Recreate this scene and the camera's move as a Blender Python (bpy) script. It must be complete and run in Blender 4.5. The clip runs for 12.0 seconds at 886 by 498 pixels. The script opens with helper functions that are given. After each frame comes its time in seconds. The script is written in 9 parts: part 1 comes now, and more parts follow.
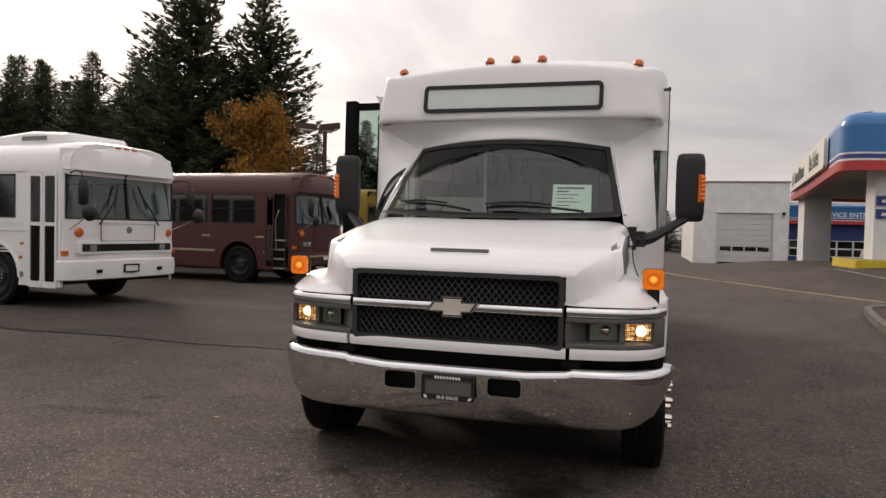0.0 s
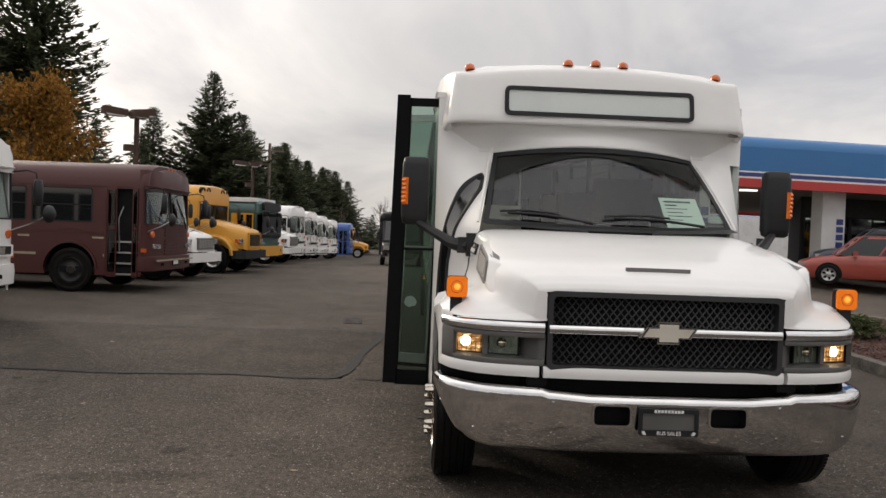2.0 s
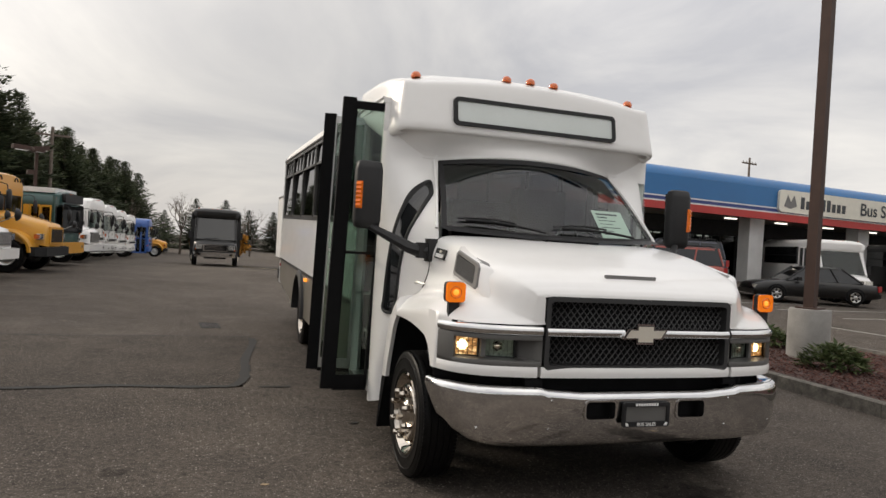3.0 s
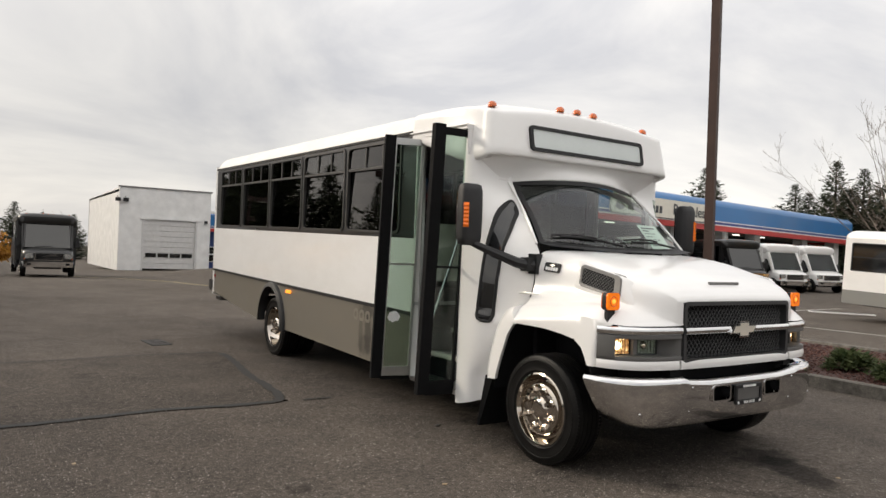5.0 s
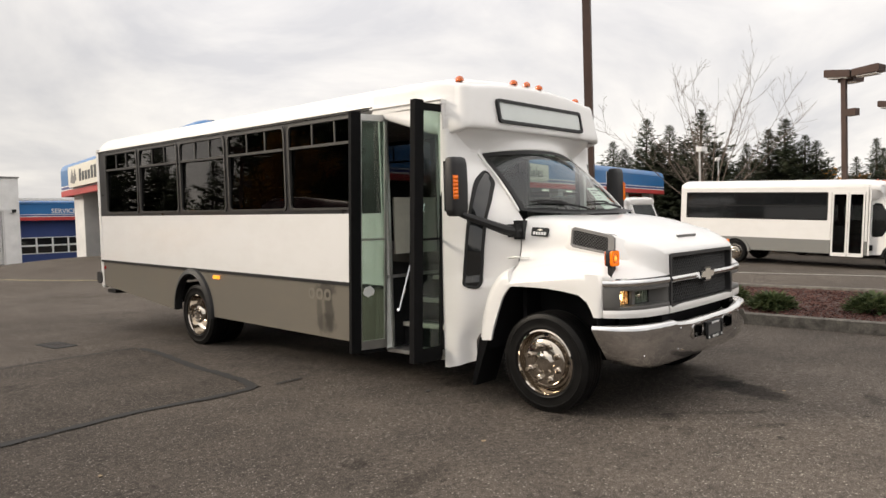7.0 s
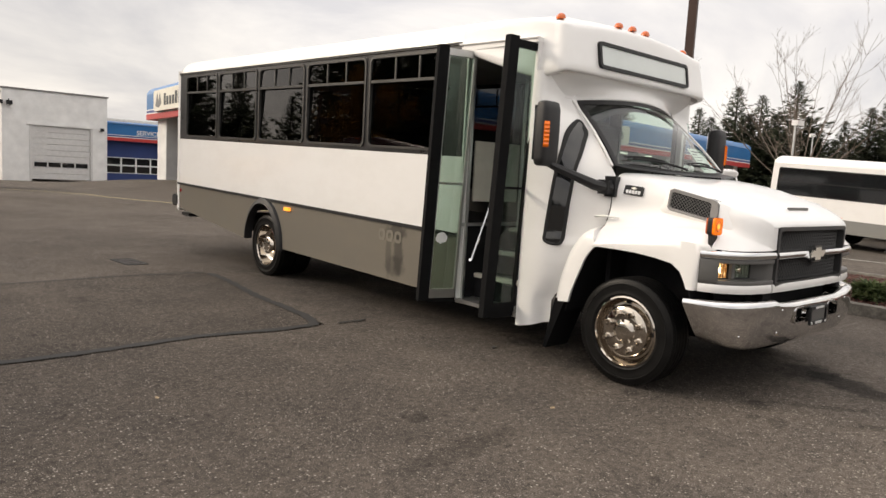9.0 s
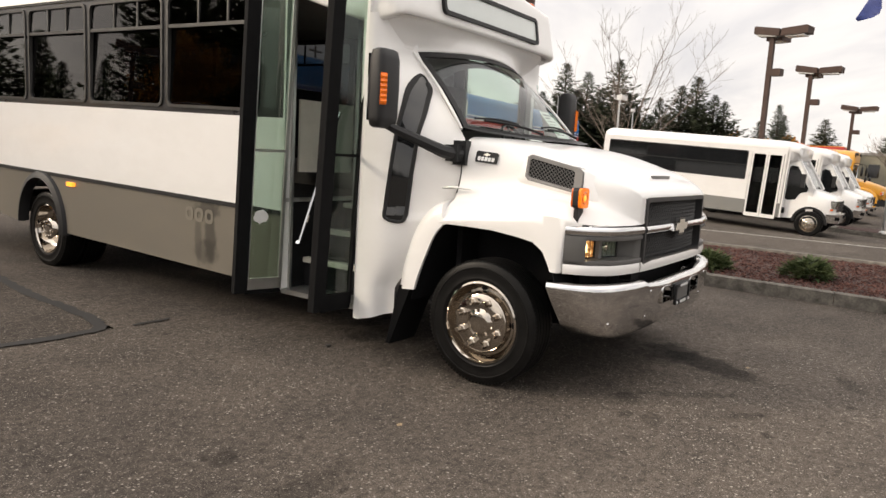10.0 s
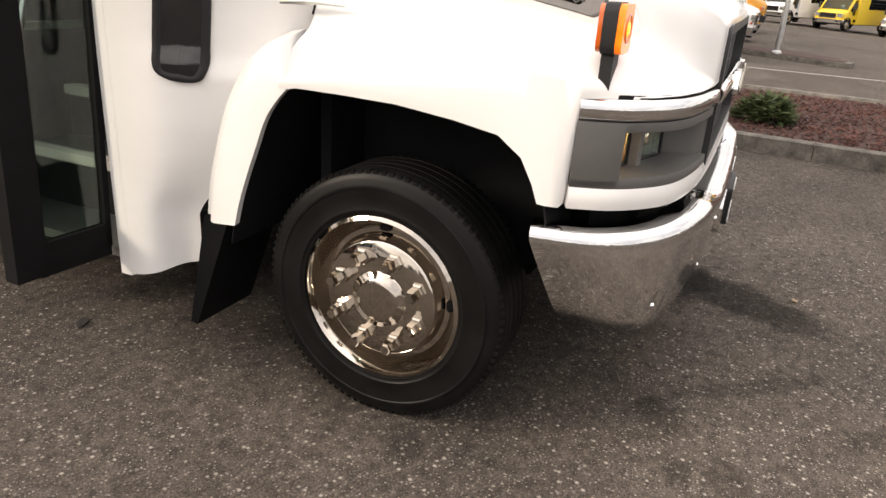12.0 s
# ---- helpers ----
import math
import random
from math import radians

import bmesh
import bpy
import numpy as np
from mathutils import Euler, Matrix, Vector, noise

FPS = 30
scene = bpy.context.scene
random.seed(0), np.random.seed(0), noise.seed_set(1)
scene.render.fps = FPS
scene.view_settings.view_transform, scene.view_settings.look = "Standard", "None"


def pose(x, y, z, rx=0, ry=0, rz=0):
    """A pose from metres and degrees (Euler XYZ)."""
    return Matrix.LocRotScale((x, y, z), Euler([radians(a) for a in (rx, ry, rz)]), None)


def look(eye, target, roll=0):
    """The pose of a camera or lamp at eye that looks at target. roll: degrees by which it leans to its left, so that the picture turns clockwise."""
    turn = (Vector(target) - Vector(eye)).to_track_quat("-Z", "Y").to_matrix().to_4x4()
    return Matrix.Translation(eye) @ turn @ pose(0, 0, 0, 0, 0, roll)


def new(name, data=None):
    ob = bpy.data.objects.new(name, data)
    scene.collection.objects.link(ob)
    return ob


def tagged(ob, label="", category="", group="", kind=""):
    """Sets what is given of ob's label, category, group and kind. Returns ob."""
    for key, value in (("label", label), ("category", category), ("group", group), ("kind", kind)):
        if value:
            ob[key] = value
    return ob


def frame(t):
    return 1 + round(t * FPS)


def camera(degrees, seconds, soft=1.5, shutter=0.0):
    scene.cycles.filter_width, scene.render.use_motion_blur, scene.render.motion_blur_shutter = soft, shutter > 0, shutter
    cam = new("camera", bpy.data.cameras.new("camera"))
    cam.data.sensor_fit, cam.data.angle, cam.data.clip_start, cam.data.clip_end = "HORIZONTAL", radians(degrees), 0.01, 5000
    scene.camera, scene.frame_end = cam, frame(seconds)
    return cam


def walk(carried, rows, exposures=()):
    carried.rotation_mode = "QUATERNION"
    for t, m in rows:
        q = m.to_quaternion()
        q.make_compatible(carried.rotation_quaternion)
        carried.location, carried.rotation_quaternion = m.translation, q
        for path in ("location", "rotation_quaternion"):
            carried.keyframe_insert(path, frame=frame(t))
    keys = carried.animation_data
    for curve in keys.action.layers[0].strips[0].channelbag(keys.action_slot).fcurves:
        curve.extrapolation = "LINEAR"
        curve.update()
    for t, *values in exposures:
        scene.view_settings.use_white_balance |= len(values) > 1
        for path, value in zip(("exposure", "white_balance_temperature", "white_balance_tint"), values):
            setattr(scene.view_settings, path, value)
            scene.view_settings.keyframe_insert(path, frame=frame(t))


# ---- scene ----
cam = camera(65.0, 12.0)
PATH = [
    (0, (-0.097, -0.013, 1.489), (-0.65, 1.908, 1.431), 1.4),
    (0.5, (-0.704, 0.048, 1.485), (-1.051, 2.017, 1.432), 1.4),
    (1, (-1.307, 0.067, 1.473), (-1.453, 2.061, 1.468), 1.6),
    (1.5, (-1.899, 0.139, 1.481), (-1.927, 2.139, 1.471), 1.8),
    (2, (-2.479, 0.239, 1.518), (-2.402, 2.237, 1.476), 2.1),
    (2.5, (-3.038, 0.261, 1.515), (-2.681, 2.228, 1.468), 2.7),
    (2.7, (-3.256, 0.296, 1.496), (-2.768, 2.235, 1.474), 3.1),
    (4.3, (-5.044, 0.658, 1.503), (-4.095, 2.417, 1.449), 2.2),
    (4.5, (-5.238, 0.707, 1.533), (-4.244, 2.441, 1.492), 2.1),
    (5, (-5.782, 0.848, 1.516), (-4.672, 2.512, 1.527), 2.1),
    (5.5, (-6.225, 1.093, 1.509), (-4.996, 2.67, 1.491), 1.3),
    (6, (-6.578, 1.246, 1.513), (-5.255, 2.746, 1.459), -0.4),
    (6.5, (-6.824, 1.387, 1.545), (-5.387, 2.774, 1.433), -1.6),
    (7, (-6.901, 1.528, 1.546), (-5.43, 2.88, 1.467), -1.8),
    (7.2, (-6.92, 1.567, 1.571), (-5.468, 2.941, 1.511), -1.3),
    (8.8, (-6.85, 1.792, 1.497), (-5.533, 3.283, 1.295), -0.4),
    (9, (-6.726, 1.849, 1.487), (-5.393, 3.324, 1.27), 3.2),
    (9.5, (-6.393, 2.136, 1.431), (-4.885, 3.421, 1.162), 5.9),
    (10, (-5.996, 2.439, 1.433), (-4.369, 3.57, 1.166), 3.2),
    (10.5, (-5.484, 2.73, 1.473), (-3.796, 3.773, 1.222), 2.1),
    (11, (-5.031, 3.083, 1.423), (-3.324, 4.063, 1.068), 2.8),
    (11.5, (-4.463, 3.396, 1.336), (-2.73, 4.207, 0.753), 3.6),
    (12, (-4.003, 3.763, 1.326), (-2.291, 4.491, 0.592), 3.9),
]
SKY, SUN = 0.98, 1.7
EXPOSURES = [(0.0, -0.08, 6850, 16), (1.0, 0.03, 6800, 14), (2.5, 0.03, 6750, 11), (4.5, 0.25, 6750, 10), (5.5, 0.33, 6800, 10), (7.0, 0.42, 6900, 11), (9.0, 0.45, 7000, 12), (9.5, 0.51, 7020, 12), (10.5, 0.52, 7050, 13), (11.0, 0.43, 7050, 13), (11.5, 0.62, 7050, 14), (12.0, 0.84, 7050, 14)]
walk(cam, [(t, look(eye, target, roll)) for t, eye, target, roll in PATH], EXPOSURES)

# ---------------------------------------------------------------- world and light
SUN_AZ = Vector((-0.66, 0.75, 0.0)).normalized()
SUN_EL = radians(24)
SUN_DIR = Vector((SUN_AZ.x * math.cos(SUN_EL), SUN_AZ.y * math.cos(SUN_EL), math.sin(SUN_EL)))


def make_world():
    w = bpy.data.worlds.new("overcast_sky")
    scene.world = w
    w.use_nodes = True
    nt = w.node_tree
    nt.nodes.clear()
    L = nt.links.new
    N = nt.nodes.new
    out, bg = N("ShaderNodeOutputWorld"), N("ShaderNodeBackground")
    sky = N("ShaderNodeTexSky")
    sky.sky_type, sky.sun_disc = "NISHITA", False
    sky.sun_elevation, sky.sun_rotation = SUN_EL, math.atan2(SUN_AZ.x, SUN_AZ.y)
    sky.dust_density, sky.air_density = 3.0, 1.0
    tc = N("ShaderNodeTexCoord")
    # cloud deck: noise on the sky plane
    sep = N("ShaderNodeSeparateXYZ")
    L(tc.outputs["Generated"], sep.inputs[0])
    up = N("ShaderNodeMath"); up.operation = "MAXIMUM"; up.inputs[1].default_value = 0.0
    L(sep.outputs["Z"], up.inputs[0])
    den = N("ShaderNodeMath"); den.operation = "ADD"; den.inputs[1].default_value = 0.34
    L(up.outputs[0], den.inputs[0])
    cx = N("ShaderNodeMath"); cx.operation = "DIVIDE"
    cy = N("ShaderNodeMath"); cy.operation = "DIVIDE"
    L(sep.outputs["X"], cx.inputs[0]); L(den.outputs[0], cx.inputs[1])
    L(sep.outputs["Y"], cy.inputs[0]); L(den.outputs[0], cy.inputs[1])
    com = N("ShaderNodeCombineXYZ")
    L(cx.outputs[0], com.inputs[0]); L(cy.outputs[0], com.inputs[1])
    no = N("ShaderNodeTexNoise")
    no.inputs["Scale"].default_value, no.inputs["Detail"].default_value = 1.15, 7.0
    no.inputs["Roughness"].default_value, no.inputs["Distortion"].default_value = 0.56, 0.6
    L(com.outputs[0], no.inputs["Vector"])
    ramp = N("ShaderNodeValToRGB")
    ramp.color_ramp.elements[0].position, ramp.color_ramp.elements[0].color = 0.36, (0.62, 0.63, 0.67, 1)
    ramp.color_ramp.elements[1].position, ramp.color_ramp.elements[1].color = 0.62, (1.0, 0.985, 0.96, 1)
    L(no.outputs["Fac"], ramp.inputs[0])
    # brighter towards the hidden sun, heavier cloud low in the north
    dot = N("ShaderNodeVectorMath"); dot.operation = "DOT_PRODUCT"
    dot.inputs[1].default_value = SUN_DIR
    L(tc.outputs["Generated"], dot.inputs[0])
    glow = N("ShaderNodeMapRange"); glow.interpolation_type = "SMOOTHSTEP"
    glow.inputs["From Min"].default_value, glow.inputs["From Max"].default_value = 0.70, 1.0
    glow.inputs["To Min"].default_value, glow.inputs["To Max"].default_value = 1.0, 1.30
    L(dot.outputs["Value"], glow.inputs["Value"])
    dk = N("ShaderNodeVectorMath"); dk.operation = "DOT_PRODUCT"
    dk.inputs[1].default_value = Vector((0.05, 0.98, 0.12)).normalized()
    L(tc.outputs["Generated"], dk.inputs[0])
    low = N("ShaderNodeMapRange"); low.interpolation_type = "SMOOTHSTEP"
    low.inputs["From Min"].default_value, low.inputs["From Max"].default_value = 0.86, 1.0
    low.inputs["To Min"].default_value, low.inputs["To Max"].default_value = 1.0, 0.80
    L(dk.outputs["Value"], low.inputs["Value"])
    # an overcast sky is brightest overhead
    zen = N("ShaderNodeMapRange"); zen.interpolation_type = "SMOOTHSTEP"
    zen.inputs["From Min"].default_value, zen.inputs["From Max"].default_value = 0.12, 0.95
    zen.inputs["To Min"].default_value, zen.inputs["To Max"].default_value = 0.95, 1.65
    L(sep.outputs["Z"], zen.inputs["Value"])
    m0 = N("ShaderNodeMath"); m0.operation = "MULTIPLY"
    L(glow.outputs[0], m0.inputs[0]); L(zen.outputs[0], m0.inputs[1])
    m1 = N("ShaderNodeMath"); m1.operation = "MULTIPLY"
    L(m0.outputs[0], m1.inputs[0]); L(low.outputs[0], m1.inputs[1])
    cl = N("ShaderNodeMix"); cl.data_type, cl.blend_type = "RGBA", "MULTIPLY"
    cl.inputs["Factor"].default_value = 1.0
    L(ramp.outputs[0], cl.inputs["A"]); L(m1.outputs[0], cl.inputs["B"])
    # the blue of the clear sky only shines faintly through the deck
    thin = N("ShaderNodeMix"); thin.data_type = "RGBA"
    thin.inputs["Factor"].default_value = 0.90
    sc = N("ShaderNodeMix"); sc.data_type, sc.blend_type = "RGBA", "MULTIPLY"
    sc.inputs["Factor"].default_value = 1.0
    sc.inputs["B"].default_value = (0.1, 0.1, 0.1, 1)
    L(sky.outputs[0], sc.inputs["A"])
    L(sc.outputs["Result"], thin.inputs["A"]); L(cl.outputs["Result"], thin.inputs["B"])
    L(thin.outputs["Result"], bg.inputs["Color"])
    bg.inputs["Strength"].default_value = SKY
    L(bg.outputs[0], out.inputs["Surface"])


make_world()
sun_data = bpy.data.lights.new("sun", "SUN")
sun_data.energy, sun_data.angle, sun_data.color = SUN, radians(14), (1.0, 0.90, 0.76)
sun = new("sun", sun_data)
sun.matrix_world = look(SUN_DIR * 60, (0, 0, 0))

# ---------------------------------------------------------------- materials
def node_mat(name):
    m = bpy.data.materials.new(name)
    m.use_nodes = True
    nt = m.node_tree
    b = nt.nodes["Principled BSDF"]
    return m, nt, b, nt.nodes.new, nt.links.new


def coords(nt, scale=(1, 1, 1)):
    tc = nt.nodes.new("ShaderNodeTexCoord")
    mp = nt.nodes.new("ShaderNodeMapping")
    mp.inputs["Scale"].default_value = scale
    nt.links.new(tc.outputs["Object"], mp.inputs["Vector"])
    return mp.outputs[0]


def noise_tex(nt, vec, scale, detail=4.0, rough=0.55):
    n = nt.nodes.new("ShaderNodeTexNoise")
    n.inputs["Scale"].default_value, n.inputs["Detail"].default_value = scale, detail
    n.inputs["Roughness"].default_value = rough
    nt.links.new(vec, n.inputs["Vector"])
    return n.outputs["Fac"]


def ramp2(nt, fac, p0, c0, p1, c1):
    r = nt.nodes.new("ShaderNodeValToRGB")
    e = r.color_ramp.elements
    e[0].position, e[0].color, e[1].position, e[1].color = p0, (*c0, 1), p1, (*c1, 1)
    nt.links.new(fac, r.inputs[0])
    return r.outputs[0]


def mix_col(nt, a, b, fac=1.0, blend="MIX"):
    m = nt.nodes.new("ShaderNodeMix")
    m.data_type, m.blend_type = "RGBA", blend
    for key, v in (("A", a), ("B", b), ("Factor", fac)):
        if isinstance(v, tuple):
            m.inputs[key].default_value = (*v, 1)
        elif isinstance(v, (int, float)):
            m.inputs[key].default_value = v
        else:
            nt.links.new(v, m.inputs[key])
    return m.outputs["Result"]


def bump(nt, bsdf, height, strength, dist):
    b = nt.nodes.new("ShaderNodeBump")
    b.inputs["Strength"].default_value, b.inputs["Distance"].default_value = strength, dist
    nt.links.new(height, b.inputs["Height"])
    nt.links.new(b.outputs[0], bsdf.inputs["Normal"])


def plain(name, col, rough=0.5, metal=0.0, var=0.12, scale=6.0, fine=90.0, bmp=0.0, coat=0.0, spec=0.5, rvar=0.08):
    """A surface with broad mottling and fine grain."""
    m, nt, b, N, L = node_mat(name)
    v = coords(nt)
    big, small = noise_tex(nt, v, scale, 5), noise_tex(nt, v, fine, 3)
    lo = tuple(c * (1 - var) for c in col)
    hi = tuple(min(1, c * (1 + var)) for c in col)
    c = ramp2(nt, big, 0.3, lo, 0.7, hi)
    c = mix_col(nt, c, ramp2(nt, small, 0.35, (1 - var * 0.5,) * 3, 0.65, (1, 1, 1)), 1.0, "MULTIPLY")
    L(c, b.inputs["Base Color"])
    r = N("ShaderNodeMapRange")
    r.inputs["To Min"].default_value, r.inputs["To Max"].default_value = max(0.02, rough - rvar), min(1, rough + rvar)
    L(big, r.inputs["Value"])
    L(r.outputs[0], b.inputs["Roughness"])
    b.inputs["Metallic"].default_value = metal
    b.inputs["Specular IOR Level"].default_value = spec
    if coat:
        b.inputs["Coat Weight"].default_value, b.inputs["Coat Roughness"].default_value = coat, 0.06
    if bmp:
        bump(nt, b, small, bmp, 0.004)
    return m


def paint(name, col, rough=0.32, coat=0.6, dirt=0.10, dirt_col=(0.30, 0.26, 0.20)):
    """Glossy vehicle paint with road film and faint waviness."""
    m, nt, b, N, L = node_mat(name)
    v = coords(nt)
    big = noise_tex(nt, coords(nt, (1.2, 1.2, 2.5)), 1.6, 6, 0.62)
    film = ramp2(nt, big, 0.42, (0, 0, 0), 0.8, (dirt, dirt, dirt))
    c = mix_col(nt, col, dirt_col, film)
    L(c, b.inputs["Base Color"])
    r = N("ShaderNodeMapRange")
    r.inputs["To Min"].default_value, r.inputs["To Max"].default_value = rough - 0.06, rough + 0.14
    L(big, r.inputs["Value"])
    L(r.outputs[0], b.inputs["Roughness"])
    b.inputs["Coat Weight"].default_value, b.inputs["Coat Roughness"].default_value = coat, 0.05
    bump(nt, b, noise_tex(nt, v, 3.5, 2), 0.06, 0.02)
    return m


def glass(name, tint, rough=0.0, gloss=1.0, face=0.035):
    """A tinted pane: what is behind shows through, the surroundings mirror in it."""
    m = bpy.data.materials.new(name)
    m.use_nodes = True
    nt = m.node_tree
    nt.nodes.clear()
    N, L = nt.nodes.new, nt.links.new
    out, tr, gl, mx, fr = N("ShaderNodeOutputMaterial"), N("ShaderNodeBsdfTransparent"), N("ShaderNodeBsdfGlossy"), N("ShaderNodeMixShader"), N("ShaderNodeLayerWeight")
    tr.inputs["Color"].default_value = (*tint, 1)
    gl.inputs["Roughness"].default_value = rough
    gl.inputs["Color"].default_value = (gloss, gloss, gloss, 1)
    fr.inputs["Blend"].default_value = 0.5
    pw, ml = N("ShaderNodeMath"), N("ShaderNodeMath")
    pw.operation, pw.inputs[1].default_value = "POWER", 5.0
    ml.operation, ml.inputs[1].default_value, ml.inputs[2].default_value = "MULTIPLY_ADD", 0.75, face
    L(fr.outputs["Facing"], pw.inputs[0]); L(pw.outputs[0], ml.inputs[0])
    L(ml.outputs[0], mx.inputs[0]); L(tr.outputs[0], mx.inputs[1]); L(gl.outputs[0], mx.inputs[2])
    L(mx.outputs[0], out.inputs["Surface"])
    return m


def lamp_mat(name, col, strength):
    m, nt, b, N, L = node_mat(name)
    v = coords(nt)
    n = noise_tex(nt, v, 60, 2)
    L(ramp2(nt, n, 0.3, tuple(c * 0.7 for c in col), 0.7, col), b.inputs["Base Color"])
    b.inputs["Roughness"].default_value = 0.15
    b.inputs["Emission Color"].default_value = (*col, 1)
    b.inputs["Emission Strength"].default_value = strength
    return m


def soft_oval(nt, v, warp, cx, cy, rx, ry, ang, depth):
    """Soft-edged oval for stains and painted shade: a factor from 1 outside to depth inside."""
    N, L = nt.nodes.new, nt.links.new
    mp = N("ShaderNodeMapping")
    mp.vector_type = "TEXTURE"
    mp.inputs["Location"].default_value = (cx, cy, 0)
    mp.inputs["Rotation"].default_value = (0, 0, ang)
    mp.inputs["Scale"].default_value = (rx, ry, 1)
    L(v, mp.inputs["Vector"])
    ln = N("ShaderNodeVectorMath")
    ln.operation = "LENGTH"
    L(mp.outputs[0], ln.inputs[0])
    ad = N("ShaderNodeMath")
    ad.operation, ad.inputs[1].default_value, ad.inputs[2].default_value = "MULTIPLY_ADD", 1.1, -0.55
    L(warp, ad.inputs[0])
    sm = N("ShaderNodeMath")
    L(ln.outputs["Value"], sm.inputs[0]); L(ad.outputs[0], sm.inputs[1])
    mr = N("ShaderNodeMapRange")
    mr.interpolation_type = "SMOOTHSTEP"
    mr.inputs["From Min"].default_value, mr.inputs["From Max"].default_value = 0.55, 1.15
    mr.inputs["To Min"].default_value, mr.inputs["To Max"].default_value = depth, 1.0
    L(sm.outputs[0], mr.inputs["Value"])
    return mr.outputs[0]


# ovals on the asphalt: drips and oil, broad tone changes, painted bus shade
STAINS_AND_SHADE = ((-1.5, 2.75, 2.5, 1.5, 0.15, 1.28), (2.2, 3.2, 1.6, 4.0, 0.0, 0.95), (-0.70, 3.66, 0.50, 0.20, 1.10, 0.34), (-0.58, 3.98, 0.36, 0.24, 0.2, 0.45), (-1.86, 3.86, 0.14, 0.10, 0.3, 0.72), (-2.15, 3.60, 0.16, 0.07, 0.4, 0.75),
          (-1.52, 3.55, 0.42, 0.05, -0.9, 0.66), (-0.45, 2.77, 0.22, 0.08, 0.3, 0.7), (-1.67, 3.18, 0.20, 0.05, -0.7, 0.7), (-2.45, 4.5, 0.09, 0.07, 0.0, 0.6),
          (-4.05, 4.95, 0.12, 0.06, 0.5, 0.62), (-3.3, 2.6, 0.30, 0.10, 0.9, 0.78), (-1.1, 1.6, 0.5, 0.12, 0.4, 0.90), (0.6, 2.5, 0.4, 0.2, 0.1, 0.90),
          # the next two paint the shade under the bus nose and body
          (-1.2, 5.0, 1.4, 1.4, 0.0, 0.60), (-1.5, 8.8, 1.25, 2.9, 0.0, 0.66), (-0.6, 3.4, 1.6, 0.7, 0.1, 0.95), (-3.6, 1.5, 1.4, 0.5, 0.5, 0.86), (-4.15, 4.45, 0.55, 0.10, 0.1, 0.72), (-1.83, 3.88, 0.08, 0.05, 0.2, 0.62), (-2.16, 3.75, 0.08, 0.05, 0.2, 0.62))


def asphalt_mat(name="asphalt", tone=1.0, stains_and_shade=STAINS_AND_SHADE):
    m, nt, b, N, L = node_mat(name)
    v = coords(nt)
    big = noise_tex(nt, v, 0.22, 6, 0.6)
    mid = noise_tex(nt, v, 1.7, 6, 0.65)
    grit = noise_tex(nt, v, 22, 5, 0.75)
    fine = noise_tex(nt, v, 130, 4, 0.7)
    base = ramp2(nt, big, 0.3, tuple(c * tone for c in (0.060, 0.0515, 0.046)), 0.7, tuple(c * tone for c in (0.106, 0.092, 0.083)))
    base = mix_col(nt, base, ramp2(nt, mid, 0.3, (0.74, 0.74, 0.74), 0.68, (1.14, 1.12, 1.08)), 1.0, "MULTIPLY")
    base = mix_col(nt, base, ramp2(nt, grit, 0.34, (0.55, 0.55, 0.55), 0.66, (1.45, 1.44, 1.42)), 1.0, "MULTIPLY")
    base = mix_col(nt, base, ramp2(nt, fine, 0.32, (0.42, 0.42, 0.42), 0.68, (1.55, 1.53, 1.48)), 1.0, "MULTIPLY")
    # pale stones of the worn aggregate, two sizes
    for scale, lo, col in ((150, 0.60, (0.26, 0.23, 0.20)), (85, 0.58, (0.36, 0.32, 0.28)), (46, 0.74, (0.46, 0.42, 0.365))):
        vo = N("ShaderNodeTexVoronoi")
        vo.inputs["Scale"].default_value = scale
        L(v, vo.inputs["Vector"])
        dist = ramp2(nt, vo.outputs["Distance"], 0.14, (1, 1, 1), 0.36, (0, 0, 0))
        sep = N("ShaderNodeSeparateColor")
        L(vo.outputs["Color"], sep.inputs[0])
        pick = ramp2(nt, sep.outputs[0], lo, (0, 0, 0), lo + 0.12, (0.9, 0.9, 0.9))
        fac = mix_col(nt, dist, pick, 1.0, "MULTIPLY")
        wear = ramp2(nt, noise_tex(nt, v, 0.6, 5, 0.6), 0.25, (0.30, 0.30, 0.30), 0.65, (1, 1, 1))
        fac = mix_col(nt, fac, wear, 1.0, "MULTIPLY")
        base = mix_col(nt, base, tuple(c * (0.6 + 0.4 * tone) for c in col), fac)
    # dark pits, old oil drips and damp blotches
    blot = ramp2(nt, noise_tex(nt, v, 0.9, 4, 0.6), 0.62, (1, 1, 1), 0.78, (0.60, 0.60, 0.61))
    base = mix_col(nt, base, blot, 1.0, "MULTIPLY")
    drip = ramp2(nt, noise_tex(nt, v, 6.5, 2, 0.4), 0.70, (1, 1, 1), 0.76, (0.55, 0.55, 0.55))
    base = mix_col(nt, base, drip, 1.0, "MULTIPLY")
    # oil stains, tone ovals and the shade under the bus, multiplied into the colour
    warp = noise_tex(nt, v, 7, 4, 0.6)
    for st in stains_and_shade:
        base = mix_col(nt, base, soft_oval(nt, v, warp, *st), 1.0, "MULTIPLY")
    L(base, b.inputs["Base Color"])
    b.inputs["Roughness"].default_value = 0.92
    b.inputs["Specular IOR Level"].default_value = 0.12
    rough_h = mix_col(nt, fine, grit, 0.45)
    bump(nt, b, rough_h, 0.9, 0.010)
    return m


def stuccoed(name, col):
    return plain(name, col, 0.85, var=0.10, scale=1.2, fine=40, bmp=0.25)


